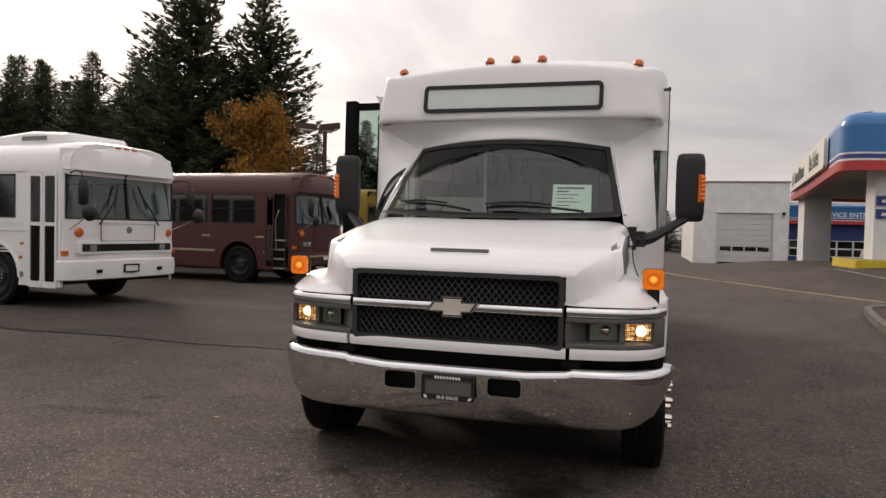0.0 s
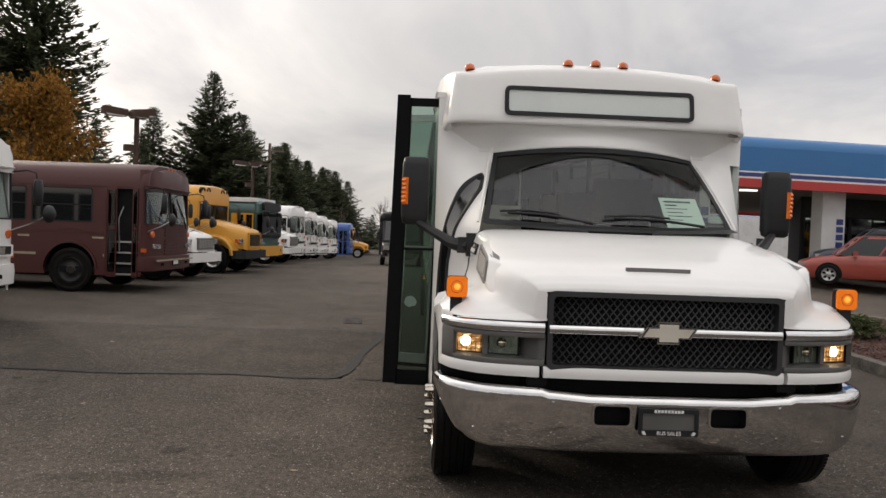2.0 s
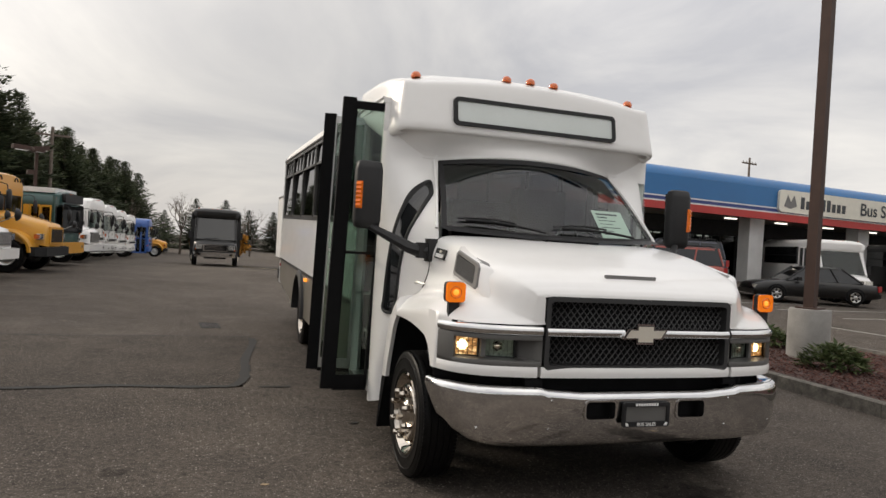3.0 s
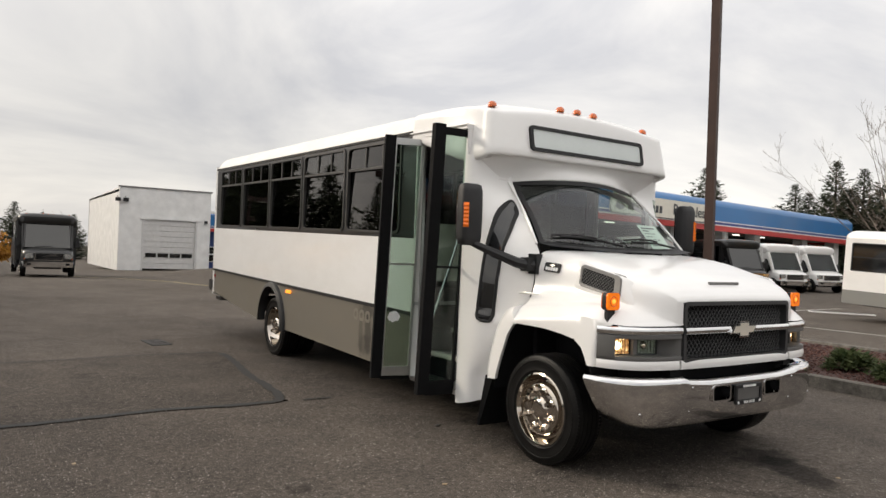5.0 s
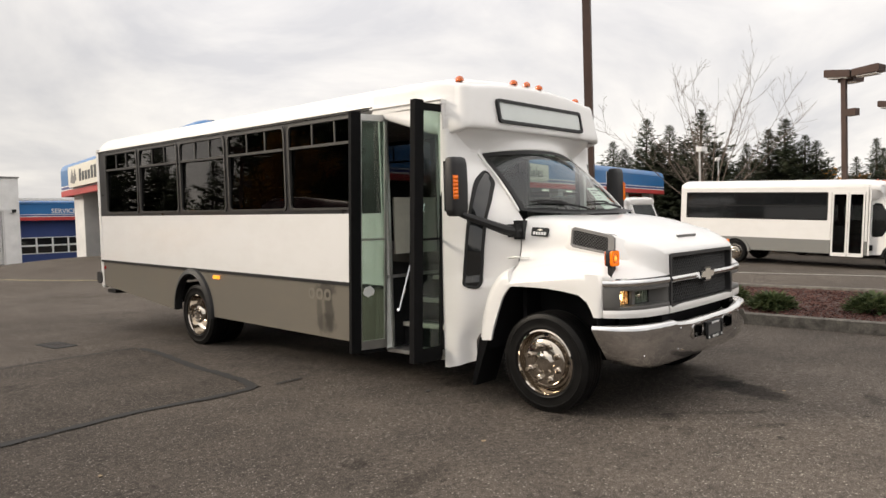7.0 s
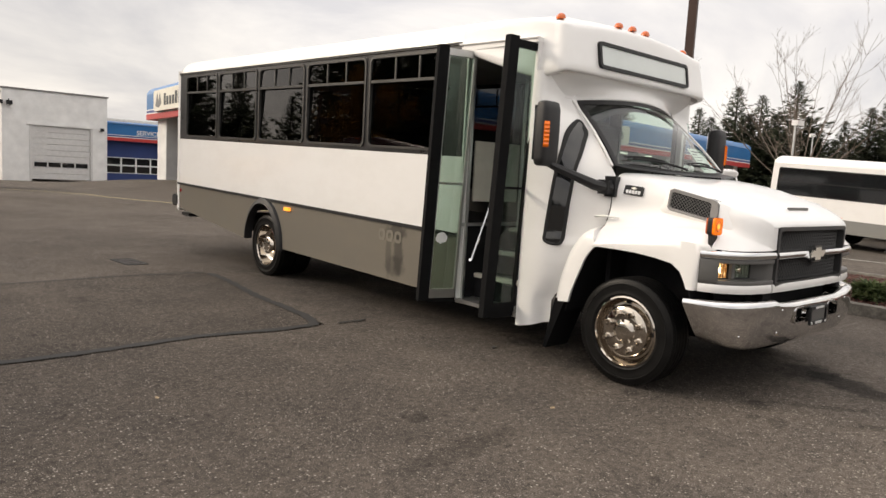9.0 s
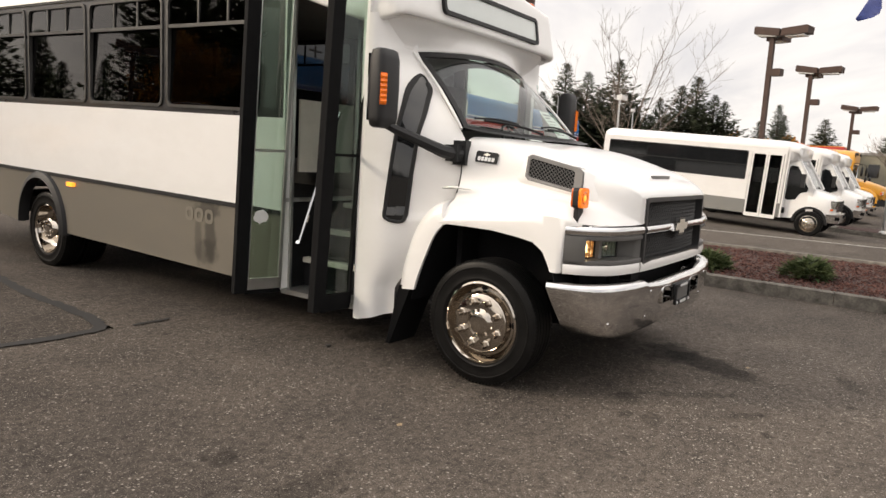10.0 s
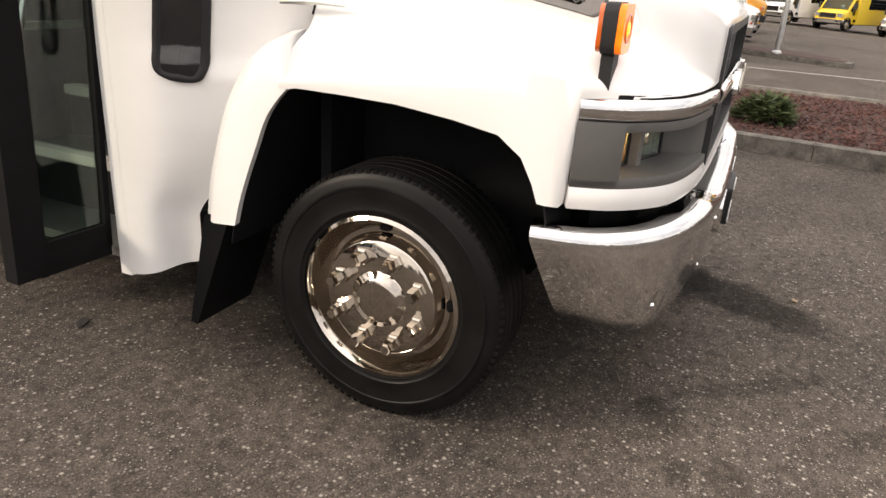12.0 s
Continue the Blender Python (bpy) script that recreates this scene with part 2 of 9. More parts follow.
M = {}
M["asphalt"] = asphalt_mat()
M["asphalt_patch"] = asphalt_mat("asphalt_patch", 0.76, ())
M["iron"] = plain("worn_iron", (0.045, 0.038, 0.034), 0.6, 0.4, var=0.3)
M["tar"] = plain("tar_seam", (0.014, 0.013, 0.0125), 0.85, var=0.3, scale=9, fine=60, bmp=0.3)
M["oil"] = plain("oil_stain", (0.040, 0.037, 0.035), 0.6, var=0.25, scale=14, fine=80, bmp=0.3)
M["white"] = paint("white_paint", (0.80, 0.79, 0.775))
M["roof_white"] = paint("roof_white", (0.78, 0.76, 0.71), 0.42, 0.3, 0.18)
M["taupe"] = paint("taupe_metallic", (0.150, 0.135, 0.110), 0.38, 0.5, 0.25, (0.22, 0.19, 0.14))
def stained_taupe():
    m = paint("taupe_stained", (0.150, 0.135, 0.110), 0.38, 0.5, 0.25, (0.22, 0.19, 0.14))
    nt = m.node_tree
    b = nt.nodes["Principled BSDF"]
    src = b.inputs["Base Color"].links[0].from_socket
    tc, sp, cb = nt.nodes.new("ShaderNodeTexCoord"), nt.nodes.new("ShaderNodeSeparateXYZ"), nt.nodes.new("ShaderNodeCombineXYZ")
    nt.links.new(tc.outputs["Object"], sp.inputs[0])
    nt.links.new(sp.outputs["Y"], cb.inputs[0]); nt.links.new(sp.outputs["Z"], cb.inputs[1])
    warp = noise_tex(nt, cb.outputs[0], 9, 3)
    for st in ((7.42, 0.87, 0.17, 0.09, 0.0, 0.42), (7.38, 0.62, 0.085, 0.26, 0.0, 0.42), (7.54, 0.60, 0.055, 0.24, 0.0, 0.60), (7.43, 0.50, 0.17, 0.13, 0.0, 0.62)):
        src = mix_col(nt, src, soft_oval(nt, cb.outputs[0], warp, *st), 1.0, "MULTIPLY")
    nt.links.new(src, b.inputs["Base Color"])
    return m


M["taupe_stained"] = stained_taupe()
M["black_trim"] = plain("black_trim", (0.014, 0.014, 0.015), 0.55, var=0.2, spec=0.3)
M["door_rubber"] = plain("door_rubber", (0.006, 0.006, 0.0065), 0.8, var=0.25, scale=12, spec=0.12)
M["band"] = plain("window_band_black", (0.022, 0.022, 0.024), 0.3, var=0.15, coat=0.2)
M["plastic"] = plain("black_plastic", (0.016, 0.016, 0.017), 0.5, spec=0.35, var=0.2, fine=260, bmp=0.12)
M["rubber"] = plain("tyre_rubber", (0.0065, 0.0063, 0.0062), 0.42, var=0.35, scale=8, fine=150, bmp=0.08, spec=0.14)
M["chrome"] = plain("chrome", (0.70, 0.70, 0.70), 0.05, 1.0, var=0.08, scale=3, rvar=0.03)
M["wheel_chrome"] = plain("wheel_chrome", (0.54, 0.49, 0.43), 0.06, 1.0, var=0.12, scale=6, rvar=0.03)
M["alu"] = plain("aluminium", (0.55, 0.55, 0.54), 0.38, 1.0, var=0.12)
M["grey_bezel"] = plain("grey_bezel", (0.10, 0.097, 0.093), 0.45, var=0.12, fine=200, bmp=0.06)
M["vent_grey"] = plain("vent_grey", (0.17, 0.165, 0.16), 0.42, var=0.12)
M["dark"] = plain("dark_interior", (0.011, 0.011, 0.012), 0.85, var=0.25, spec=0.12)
M["cabin_grey"] = plain("cabin_grey", (0.17, 0.17, 0.165), 0.75, var=0.15)
M["cream"] = plain("cream_panel", (0.56, 0.53, 0.46), 0.6, var=0.08)
M["floor_vinyl"] = plain("floor_vinyl", (0.03, 0.03, 0.032), 0.6, var=0.3)
M["glass_dark"] = glass("tinted_glass", (0.22, 0.225, 0.23), face=0.034)
M["glass"] = glass("windshield_glass", (0.80, 0.86, 0.83))
M["glass_ws"] = glass("windscreen_glass", (0.66, 0.74, 0.70), face=0.06)
M["glass_bus"] = glass("bus_windscreen", (0.72, 0.80, 0.77), face=0.05)
M["glass_green"] = glass("door_glass", (0.60, 0.69, 0.645))
M["glass_far"] = glass("far_glass", (0.35, 0.38, 0.38))
M["pane_black"] = plain("black_glass", (0.010, 0.011, 0.012), 0.05, var=0.1, rvar=0.02, coat=0.5)
M["sign_glass"] = plain("sign_glass", (0.56, 0.60, 0.58), 0.12, var=0.06, scale=2, coat=0.8)
M["amber"] = plain("amber_lens", (0.60, 0.115, 0.014), 0.2, var=0.12, scale=20, coat=0.6)
M["amber_lit"] = lamp_mat("amber_lit", (1.0, 0.34, 0.04), 1.1)
M["amber_glow"] = lamp_mat("amber_glow", (1.0, 0.22, 0.012), 0.30)
M["bulb"] = lamp_mat("bulb_glow", (1.0, 0.74, 0.46), 7.0)
M["lamp_clear"] = plain("clear_lens", (0.66, 0.64, 0.60), 0.14, 0.6, var=0.35, scale=30, coat=0.9)
def lit_lamp(name):
    """Lit reflector with bright streaks between duller amber facets."""
    m, nt, b, N, L = node_mat(name)
    v = coords(nt, (26, 26, 70))
    n = noise_tex(nt, v, 1.0, 3, 0.6)
    rp = N("ShaderNodeValToRGB")
    e = rp.color_ramp.elements
    e[0].position, e[0].color = 0.36, (0.16, 0.045, 0.012, 1)
    e[1].position, e[1].color = 0.52, (0.95, 0.36, 0.10, 1)
    k = e.new(0.64)
    k.color = (2.6, 1.7, 0.95, 1)
    L(n, rp.inputs[0])
    L(rp.outputs[0], b.inputs["Emission Color"])
    b.inputs["Emission Strength"].default_value = 0.95
    b.inputs["Base Color"].default_value = (0.5, 0.35, 0.22, 1)
    b.inputs["Roughness"].default_value = 0.15
    return m


M["lamp_warm"] = lit_lamp("headlamp_lit")
M["facet"] = plain("lamp_facet", (0.85, 0.72, 0.58), 0.12, 1.0, var=0.25, scale=60, rvar=0.05)
M["red_lens"] = plain("red_lens", (0.35, 0.02, 0.02), 0.2, coat=0.6)
M["gold"] = plain("emblem_gold", (0.84, 0.79, 0.69), 0.34, 0.6, var=0.06)
M["paper"] = plain("paper", (0.70, 0.80, 0.72), 0.7, var=0.04)
M["ink"] = plain("ink", (0.05, 0.055, 0.06), 0.6)
M["ink_white"] = plain("white_print", (0.75, 0.75, 0.74), 0.5)
M["kerb"] = plain("kerb_concrete", (0.135, 0.122, 0.104), 0.92, var=0.55, scale=7, fine=45, bmp=0.8)
M["concrete"] = plain("concrete", (0.25, 0.24, 0.225), 0.88, var=0.2, scale=3, fine=60, bmp=0.35)
M["mulch"] = plain("bark_mulch", (0.058, 0.027, 0.021), 0.95, var=0.5, scale=25, fine=120, bmp=0.8)
M["line_white"] = plain("line_paint", (0.42, 0.41, 0.38), 0.8, var=0.25, scale=9, fine=60)
M["line_yellow"] = plain("line_paint_yellow", (0.40, 0.33, 0.16), 0.8, var=0.3, scale=9, fine=60)
M["kerb_yellow"] = plain("kerb_yellow", (0.62, 0.44, 0.03), 0.7, var=0.15)
M["post_brown"] = plain("brown_steel", (0.058, 0.034, 0.027), 0.65, var=0.2, scale=3, spec=0.3)
M["bldg_white"] = stuccoed("white_wall", (0.74, 0.735, 0.72))
M["blue"] = plain("blue_fascia", (0.010, 0.140, 0.37), 0.45, var=0.08, scale=0.5, coat=0.3)
M["blue_wall"] = plain("blue_wall", (0.022, 0.045, 0.16), 0.7, var=0.12, scale=0.8)
M["blue_stripe"] = plain("blue_stripe", (0.03, 0.05, 0.20), 0.5)
M["red"] = plain("red_fascia", (0.46, 0.040, 0.036), 0.45, var=0.1, scale=0.6)
M["stripe_white"] = plain("white_stripe", (0.72, 0.72, 0.71), 0.5)
M["sign_face"] = plain("sign_cream", (0.72, 0.69, 0.60), 0.5, var=0.05)
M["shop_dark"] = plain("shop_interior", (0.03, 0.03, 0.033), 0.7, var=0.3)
M["door_white"] = plain("roller_door", (0.60, 0.59, 0.575), 0.55, var=0.08)
M["tube_light"] = lamp_mat("ceiling_tube", (1.0, 0.95, 0.85), 1.6)
M["trunk"] = plain("bark", (0.075, 0.058, 0.044), 0.9, var=0.35, scale=8, fine=60, bmp=0.6)
M["twig"] = plain("bare_twig", (0.17, 0.135, 0.11), 0.9, var=0.3)


def leaf_mat(name, lo, hi):
    m, nt, b, N, L = node_mat(name)
    g = N("ShaderNodeNewGeometry")
    v = coords(nt)
    c = ramp2(nt, g.outputs["Random Per Island"], 0.0, lo, 1.0, hi)
    c = mix_col(nt, c, ramp2(nt, noise_tex(nt, v, 0.6, 3), 0.3, (0.65, 0.65, 0.65), 0.7, (1.15, 1.15, 1.15)), 1.0, "MULTIPLY")
    L(c, b.inputs["Base Color"])
    b.inputs["Roughness"].default_value = 0.7
    b.inputs["Specular IOR Level"].default_value = 0.25
    # thin leaves let part of the light through
    tl, mx = N("ShaderNodeBsdfTranslucent"), N("ShaderNodeMixShader")
    mx.inputs[0].default_value = 0.35
    L(c, tl.inputs["Color"])
    out = [n for n in nt.nodes if n.type == "OUTPUT_MATERIAL"][0]
    L(b.outputs[0], mx.inputs[1]); L(tl.outputs[0], mx.inputs[2]); L(mx.outputs[0], out.inputs["Surface"])
    return m


M["needles"] = leaf_mat("fir_needles", (0.046, 0.060, 0.034), (0.115, 0.132, 0.074))
M["needles_far"] = leaf_mat("far_needles", (0.044, 0.056, 0.038), (0.105, 0.118, 0.076))
M["autumn"] = leaf_mat("autumn_leaves", (0.20, 0.090, 0.016), (0.40, 0.205, 0.038))
M["orange_leaf"] = leaf_mat("orange_leaves", (0.30, 0.13, 0.02), (0.50, 0.26, 0.05))
M["shrub"] = leaf_mat("shrub_leaves", (0.030, 0.052, 0.018), (0.15, 0.18, 0.080))
M["bark_chip"] = leaf_mat("bark_chips", (0.038, 0.016, 0.013), (0.19, 0.090, 0.072))

from mathutils.bvhtree import BVHTree


# ---------------------------------------------------------------- geometry helpers
def put_mesh(name, bm, mat, bevel=0.0, smooth=40.0):
    if bevel:
        sharp = [e for e in bm.edges if len(e.link_faces) == 2 and e.calc_face_angle(0) > radians(35)]
        bmesh.ops.bevel(bm, geom=sharp, offset=bevel, segments=2, profile=0.5, affect="EDGES", clamp_overlap=True)
    bmesh.ops.recalc_face_normals(bm, faces=bm.faces)
    me = bpy.data.meshes.new(name)
    bm.to_mesh(me)
    bm.free()
    me.materials.append(M[mat])
    if smooth:
        me.polygons.foreach_set("use_smooth", [True] * len(me.polygons))
        me.set_sharp_from_angle(angle=radians(smooth))
    return me


def part(name, bm, mat, parent, label="", bevel=0.0, smooth=40.0, shadow=True):
    ob = new(name, put_mesh(name, bm, mat, bevel, smooth))
    ob.parent = parent
    if label:
        ob["label"] = label
    if not shadow:
        ob.visible_shadow = False
    return ob


def share(name, mesh, parent, m):
    ob = new(name, mesh)
    ob.parent = parent
    ob.matrix_basis = m
    return ob


def thing(name, label, category, group="", at=None, kind=""):
    ob = new(name)
    ob.empty_display_size = 0.2
    if at is not None:
        ob.matrix_basis = at
    return tagged(ob, label, category, group, kind)


def solid(name, bm, mat, label, category="", group="", kind="", at=None, bevel=0.0, smooth=40.0):
    ob = new(name, put_mesh(name, bm, mat, bevel, smooth))
    if at is not None:
        ob.matrix_basis = at
    return tagged(ob, label, category, group, kind)


def nb():
    return bmesh.new()


def box(bm, x0, x1, y0, y1, z0, z1, m=None):
    vs = [bm.verts.new((x, y, z)) for x in (x0, x1) for y in (y0, y1) for z in (z0, z1)]
    for f in ((0, 1, 3, 2), (4, 6, 7, 5), (0, 4, 5, 1), (2, 3, 7, 6), (0, 2, 6, 4), (1, 5, 7, 3)):
        bm.faces.new([vs[i] for i in f])
    if m is not None:
        bmesh.ops.transform(bm, matrix=m, verts=vs)
    return bm


def prism(bm, poly, axis, a, b):
    """poly: points in the two other axes, in x-y-z order; extruded along axis from a to b."""
    def at(p, v):
        return {"x": (v, p[0], p[1]), "y": (p[0], v, p[1]), "z": (p[0], p[1], v)}[axis]
    lo = [bm.verts.new(at(p, a)) for p in poly]
    hi = [bm.verts.new(at(p, b)) for p in poly]
    n = len(poly)
    bm.faces.new(lo)
    bm.faces.new(hi[::-1])
    for i in range(n):
        bm.faces.new([lo[i], lo[(i + 1) % n], hi[(i + 1) % n], hi[i]])
    return bm


def frame_ring(bm, outer, inner, axis, a, b):
    """A flat frame between two loops of the same count, extruded from a to b."""
    def at(p, v):
        return {"x": (v, p[0], p[1]), "y": (p[0], v, p[1]), "z": (p[0], p[1], v)}[axis]
    L = [[bm.verts.new(at(p, v)) for p in loop] for loop in (outer, inner) for v in (a, b)]
    n = len(outer)
    for p, q in ((0, 1), (1, 3), (3, 2), (2, 0)):
        for i in range(n):
            j = (i + 1) % n
            bm.faces.new([L[p][i], L[p][j], L[q][j], L[q][i]])
    return bm


def rrect(x0, x1, z0, z1, r, n=4):
    pts = []
    for cx, cz, a0 in ((x1 - r, z1 - r, 0), (x0 + r, z1 - r, 90), (x0 + r, z0 + r, 180), (x1 - r, z0 + r, 270)):
        for k in range(n + 1):
            a = radians(a0 + 90 * k / n)
            pts.append((cx + r * math.cos(a), cz + r * math.sin(a)))
    return pts


def rings(bm, loops, closed=True, caps=True):
    V = [[bm.verts.new(p) for p in lp] for lp in loops]
    n = len(loops[0])
    for a, b in zip(V, V[1:]):
        for i in range(n if closed else n - 1):
            bm.faces.new([a[i], a[(i + 1) % n], b[(i + 1) % n], b[i]])
    if caps and closed:
        bm.faces.new(V[0][::-1])
        bm.faces.new(V[-1])
    return V


def cyl(bm, p0, p1, r0, r1=None, n=16, caps=True):
    p0, p1 = Vector(p0), Vector(p1)
    r1 = r0 if r1 is None else r1
    q = (p1 - p0).to_track_quat("Z", "Y")
    loops = []
    for p, r in ((p0, r0), (p1, r1)):
        loops.append([p + q @ Vector((r * math.cos(2 * math.pi * k / n), r * math.sin(2 * math.pi * k / n), 0)) for k in range(n)])
    rings(bm, loops, True, caps)
    return bm


def tube(bm, pts, r, n=8):
    pts = [Vector(p) for p in pts]
    rs = r if isinstance(r, (list, tuple)) else [r] * len(pts)
    loops, q0 = [], None
    for i, p in enumerate(pts):
        d = pts[min(i + 1, len(pts) - 1)] - pts[max(i - 1, 0)]
        q = d.to_track_quat("Z", "Y")
        if q0 is not None:
            d0 = q0 @ Vector((0, 0, 1))
            q = d0.rotation_difference(d.normalized()) @ q0
        q0 = q
        loops.append([p + q @ Vector((rs[i] * math.cos(2 * math.pi * k / n), rs[i] * math.sin(2 * math.pi * k / n), 0)) for k in range(n)])
    rings(bm, loops)
    return bm


def lathe(bm, prof, n=32, axis="x", centre=(0, 0, 0)):
    """prof: (radius, distance along the axis)."""
    c = Vector(centre)
    loops = []
    for k in range(n):
        a = 2 * math.pi * k / n
        row = []
        for r, h in prof:
            u, w = r * math.cos(a), r * math.sin(a)
            row.append(c + Vector({"x": (h, u, w), "y": (u, h, w), "z": (u, w, h)}[axis]))
        loops.append(row)
    V = [[bm.verts.new(p) for p in row] for row in loops]
    for i in range(n):
        a, b = V[i], V[(i + 1) % n]
        for j in range(len(prof) - 1):
            bm.faces.new([a[j], a[j + 1], b[j + 1], b[j]])
    bmesh.ops.remove_doubles(bm, verts=bm.verts, dist=1e-5)
    return bm


def catmull(P, t):
    """P: array of points; t in 0..1 along them."""
    P = np.asarray(P, float)
    n = len(P) - 1
    s = min(max(t * n, 0), n - 1e-9)
    i = int(s)
    f = s - i
    p0, p1, p2, p3 = P[max(i - 1, 0)], P[i], P[i + 1], P[min(i + 2, n)]
    return 0.5 * (2 * p1 + (p2 - p0) * f + (2 * p0 - 5 * p1 + 4 * p2 - p3) * f * f + (3 * p1 - p0 - 3 * p2 + p3) * f ** 3)


def surface(bm, G, nu, nv, thick=0.0):
    """A smooth sheet through a grid of points G[i][j]; thick closes a back side that far along -normal."""
    G = np.asarray(G, float)
    mid = np.array([[catmull(row, v / nv) for v in range(nv + 1)] for row in G])
    R = np.array([[catmull(mid[:, j], u / nu) for j in range(nv + 1)] for u in range(nu + 1)])
    V = [[bm.verts.new(R[i, j]) for j in range(nv + 1)] for i in range(nu + 1)]
    for i in range(nu):
        for j in range(nv):
            bm.faces.new([V[i][j], V[i + 1][j], V[i + 1][j + 1], V[i][j + 1]])
    if thick:
        bmesh.ops.solidify(bm, geom=bm.faces[:], thickness=thick)
    return V


def sweep(bm, plan, prof):
    """plan: (x, y, nx, ny) points with their outward direction; prof(i): list of (out, z) making a closed loop."""
    loops = []
    for i, (x, y, nx, ny) in enumerate(plan):
        loops.append([(x + nx * o, y + ny * o, z) for o, z in prof(i)])
    rings(bm, loops)
    return bm


def plan_normals(pts):
    out = []
    for i, p in enumerate(pts):
        a, b = pts[max(i - 1, 0)], pts[min(i + 1, len(pts) - 1)]
        d = Vector((b[0] - a[0], b[1] - a[1])).normalized()
        out.append((p[0], p[1], d.y, -d.x))
    return out


def mirrored(pts):
    """Half plan from the middle to the right end -> whole plan from left to right."""
    return [(-x, y) for x, y in pts[:0:-1]] + list(pts)


def fine(pts, n):
    return [tuple(catmull(pts, k / n)) for k in range(n + 1)]


def text_mesh(body, size, depth=0.002, bold=0.0):
    cu = bpy.data.curves.new("lettering", "FONT")
    cu.body, cu.size, cu.extrude, cu.align_x, cu.align_y, cu.offset = body, size, depth, "CENTER", "CENTER", bold
    ob = bpy.data.objects.new("lettering", cu)
    scene.collection.objects.link(ob)
    dg = bpy.context.evaluated_depsgraph_get()
    dg.update()
    me = bpy.data.meshes.new_from_object(ob.evaluated_get(dg))
    bpy.data.objects.remove(ob)
    bpy.data.curves.remove(cu)
    return me


def lettering(name, body, size, mat, parent, m, label="", bold=0.0):
    me = text_mesh(body, size, bold=bold)
    me.materials.clear()
    me.materials.append(M[mat])
    ob = new(name, me)
    ob.parent = parent
    ob.matrix_basis = m
    if label:
        ob["label"] = label
    return ob


# ---------------------------------------------------------------- wheels shared by all vehicles
WHEELS = {}


def tyre_mesh(R, w, rim):
    key = ("tyre", R, w, rim)
    if key not in WHEELS:
        h = w / 2
        bm = nb()
        q = R - rim
        def wall(sg):
            return [(rim, sg * h * 0.80), (rim + 0.010, sg * h * 0.95), (rim + 0.020, sg * h * 0.955), (rim + 0.024, sg * h * 0.985), (rim + 0.030, sg * h * 0.985), (rim + 0.034, sg * h * 0.97), (rim + q * 0.45, sg * h * 1.0), (rim + q * 0.60, sg * h * 1.0), (rim + q * 0.62, sg * h * 1.02), (rim + q * 0.66, sg * h * 1.02), (rim + q * 0.68, sg * h * 0.985), (R - 0.030, sg * h * 0.95), (R - 0.016, sg * h * 0.91), (R - 0.006, sg * h * 0.84)]
        prof = wall(-1)
        for g in (-0.50, -0.17, 0.16, 0.49):
            prof += [(R, h * (g - 0.14)), (R, h * (g - 0.03)), (R - 0.009, h * (g - 0.02)), (R - 0.009, h * (g + 0.02)), (R, h * (g + 0.03)), (R, h * (g + 0.14))]
        prof += wall(1)[::-1]
        lathe(bm, prof, 72, "x")
        # fine shoulder sipes on both edges
        for s in (-1, 1):
            for k in range(96):
                m = Matrix.Rotation(2 * math.pi * k / 96, 4, "X")
                box(bm, s * h * 0.82 - 0.009, s * h * 0.82 + 0.008, -0.0075, 0.0075, R - 0.020, R - 0.0035, m)
        WHEELS[key] = put_mesh("tyre", bm, "rubber")
    return WHEELS[key]


def rim_mesh(R, style):
    """Outer face towards -x."""
    key = ("rim", R, style)
    if key not in WHEELS:
        bm = nb()
        if style == "front_simulator":
            prof = [(R * 1.02, 0.012), (R * 1.03, -0.004), (R * 0.985, -0.010), (R * 0.95, 0.002), (R * 0.91, 0.034), (R * 0.84, 0.052), (R * 0.78, 0.050), (R * 0.745, 0.020), (R * 0.725, 0.006), (R * 0.70, 0.001),
                    (R * 0.36, -0.001), (R * 0.345, -0.006), (R * 0.30, -0.008), (R * 0.285, -0.014), (R * 0.22, -0.019), (R * 0.12, -0.021), (0.0, -0.022)]
        elif style == "rear_simulator":
            prof = [(R * 1.02, 0.012), (R * 1.03, -0.004), (R * 0.985, -0.008), (R * 0.95, 0.01), (R * 0.92, 0.10), (R * 0.80, 0.13), (R * 0.62, 0.135), (R * 0.50, 0.10), (R * 0.46, 0.02), (R * 0.42, 0.01), (R * 0.2, 0.0), (0.0, -0.005)]
        elif style == "car":
            prof = [(R * 1.02, 0.006), (R * 0.97, -0.004), (R * 0.92, 0.004), (R * 0.34, 0.002), (R * 0.26, -0.006), (0.0, -0.006)]
        else:
            prof = [(R * 1.02, 0.01), (R * 0.96, -0.006), (R * 0.92, 0.03), (R * 0.80, 0.055), (R * 0.55, 0.05), (R * 0.36, 0.03), (R * 0.30, 0.005), (0.0, 0.0)]
        lathe(bm, prof, 48, "x")
        WHEELS[key] = put_mesh("rim", bm, "wheel_chrome" if "simulator" in style else ("plastic" if style == "dark" else "alu"), smooth=50)
    return WHEELS[key]


def nut_mesh(r, h):
    key = ("nut", r, h)
    if key not in WHEELS:
        bm = nb()
        lathe(bm, [(r * 1.25, 0.0), (r * 1.25, -h * 0.18), (r * 0.95, -h * 0.22), (r * 0.95, -h * 0.75), (r * 0.70, -h), (0.0, -h)], 6, "x")
        WHEELS[key] = put_mesh("lug_nut", bm, "wheel_chrome", smooth=20)
    return WHEELS[key]


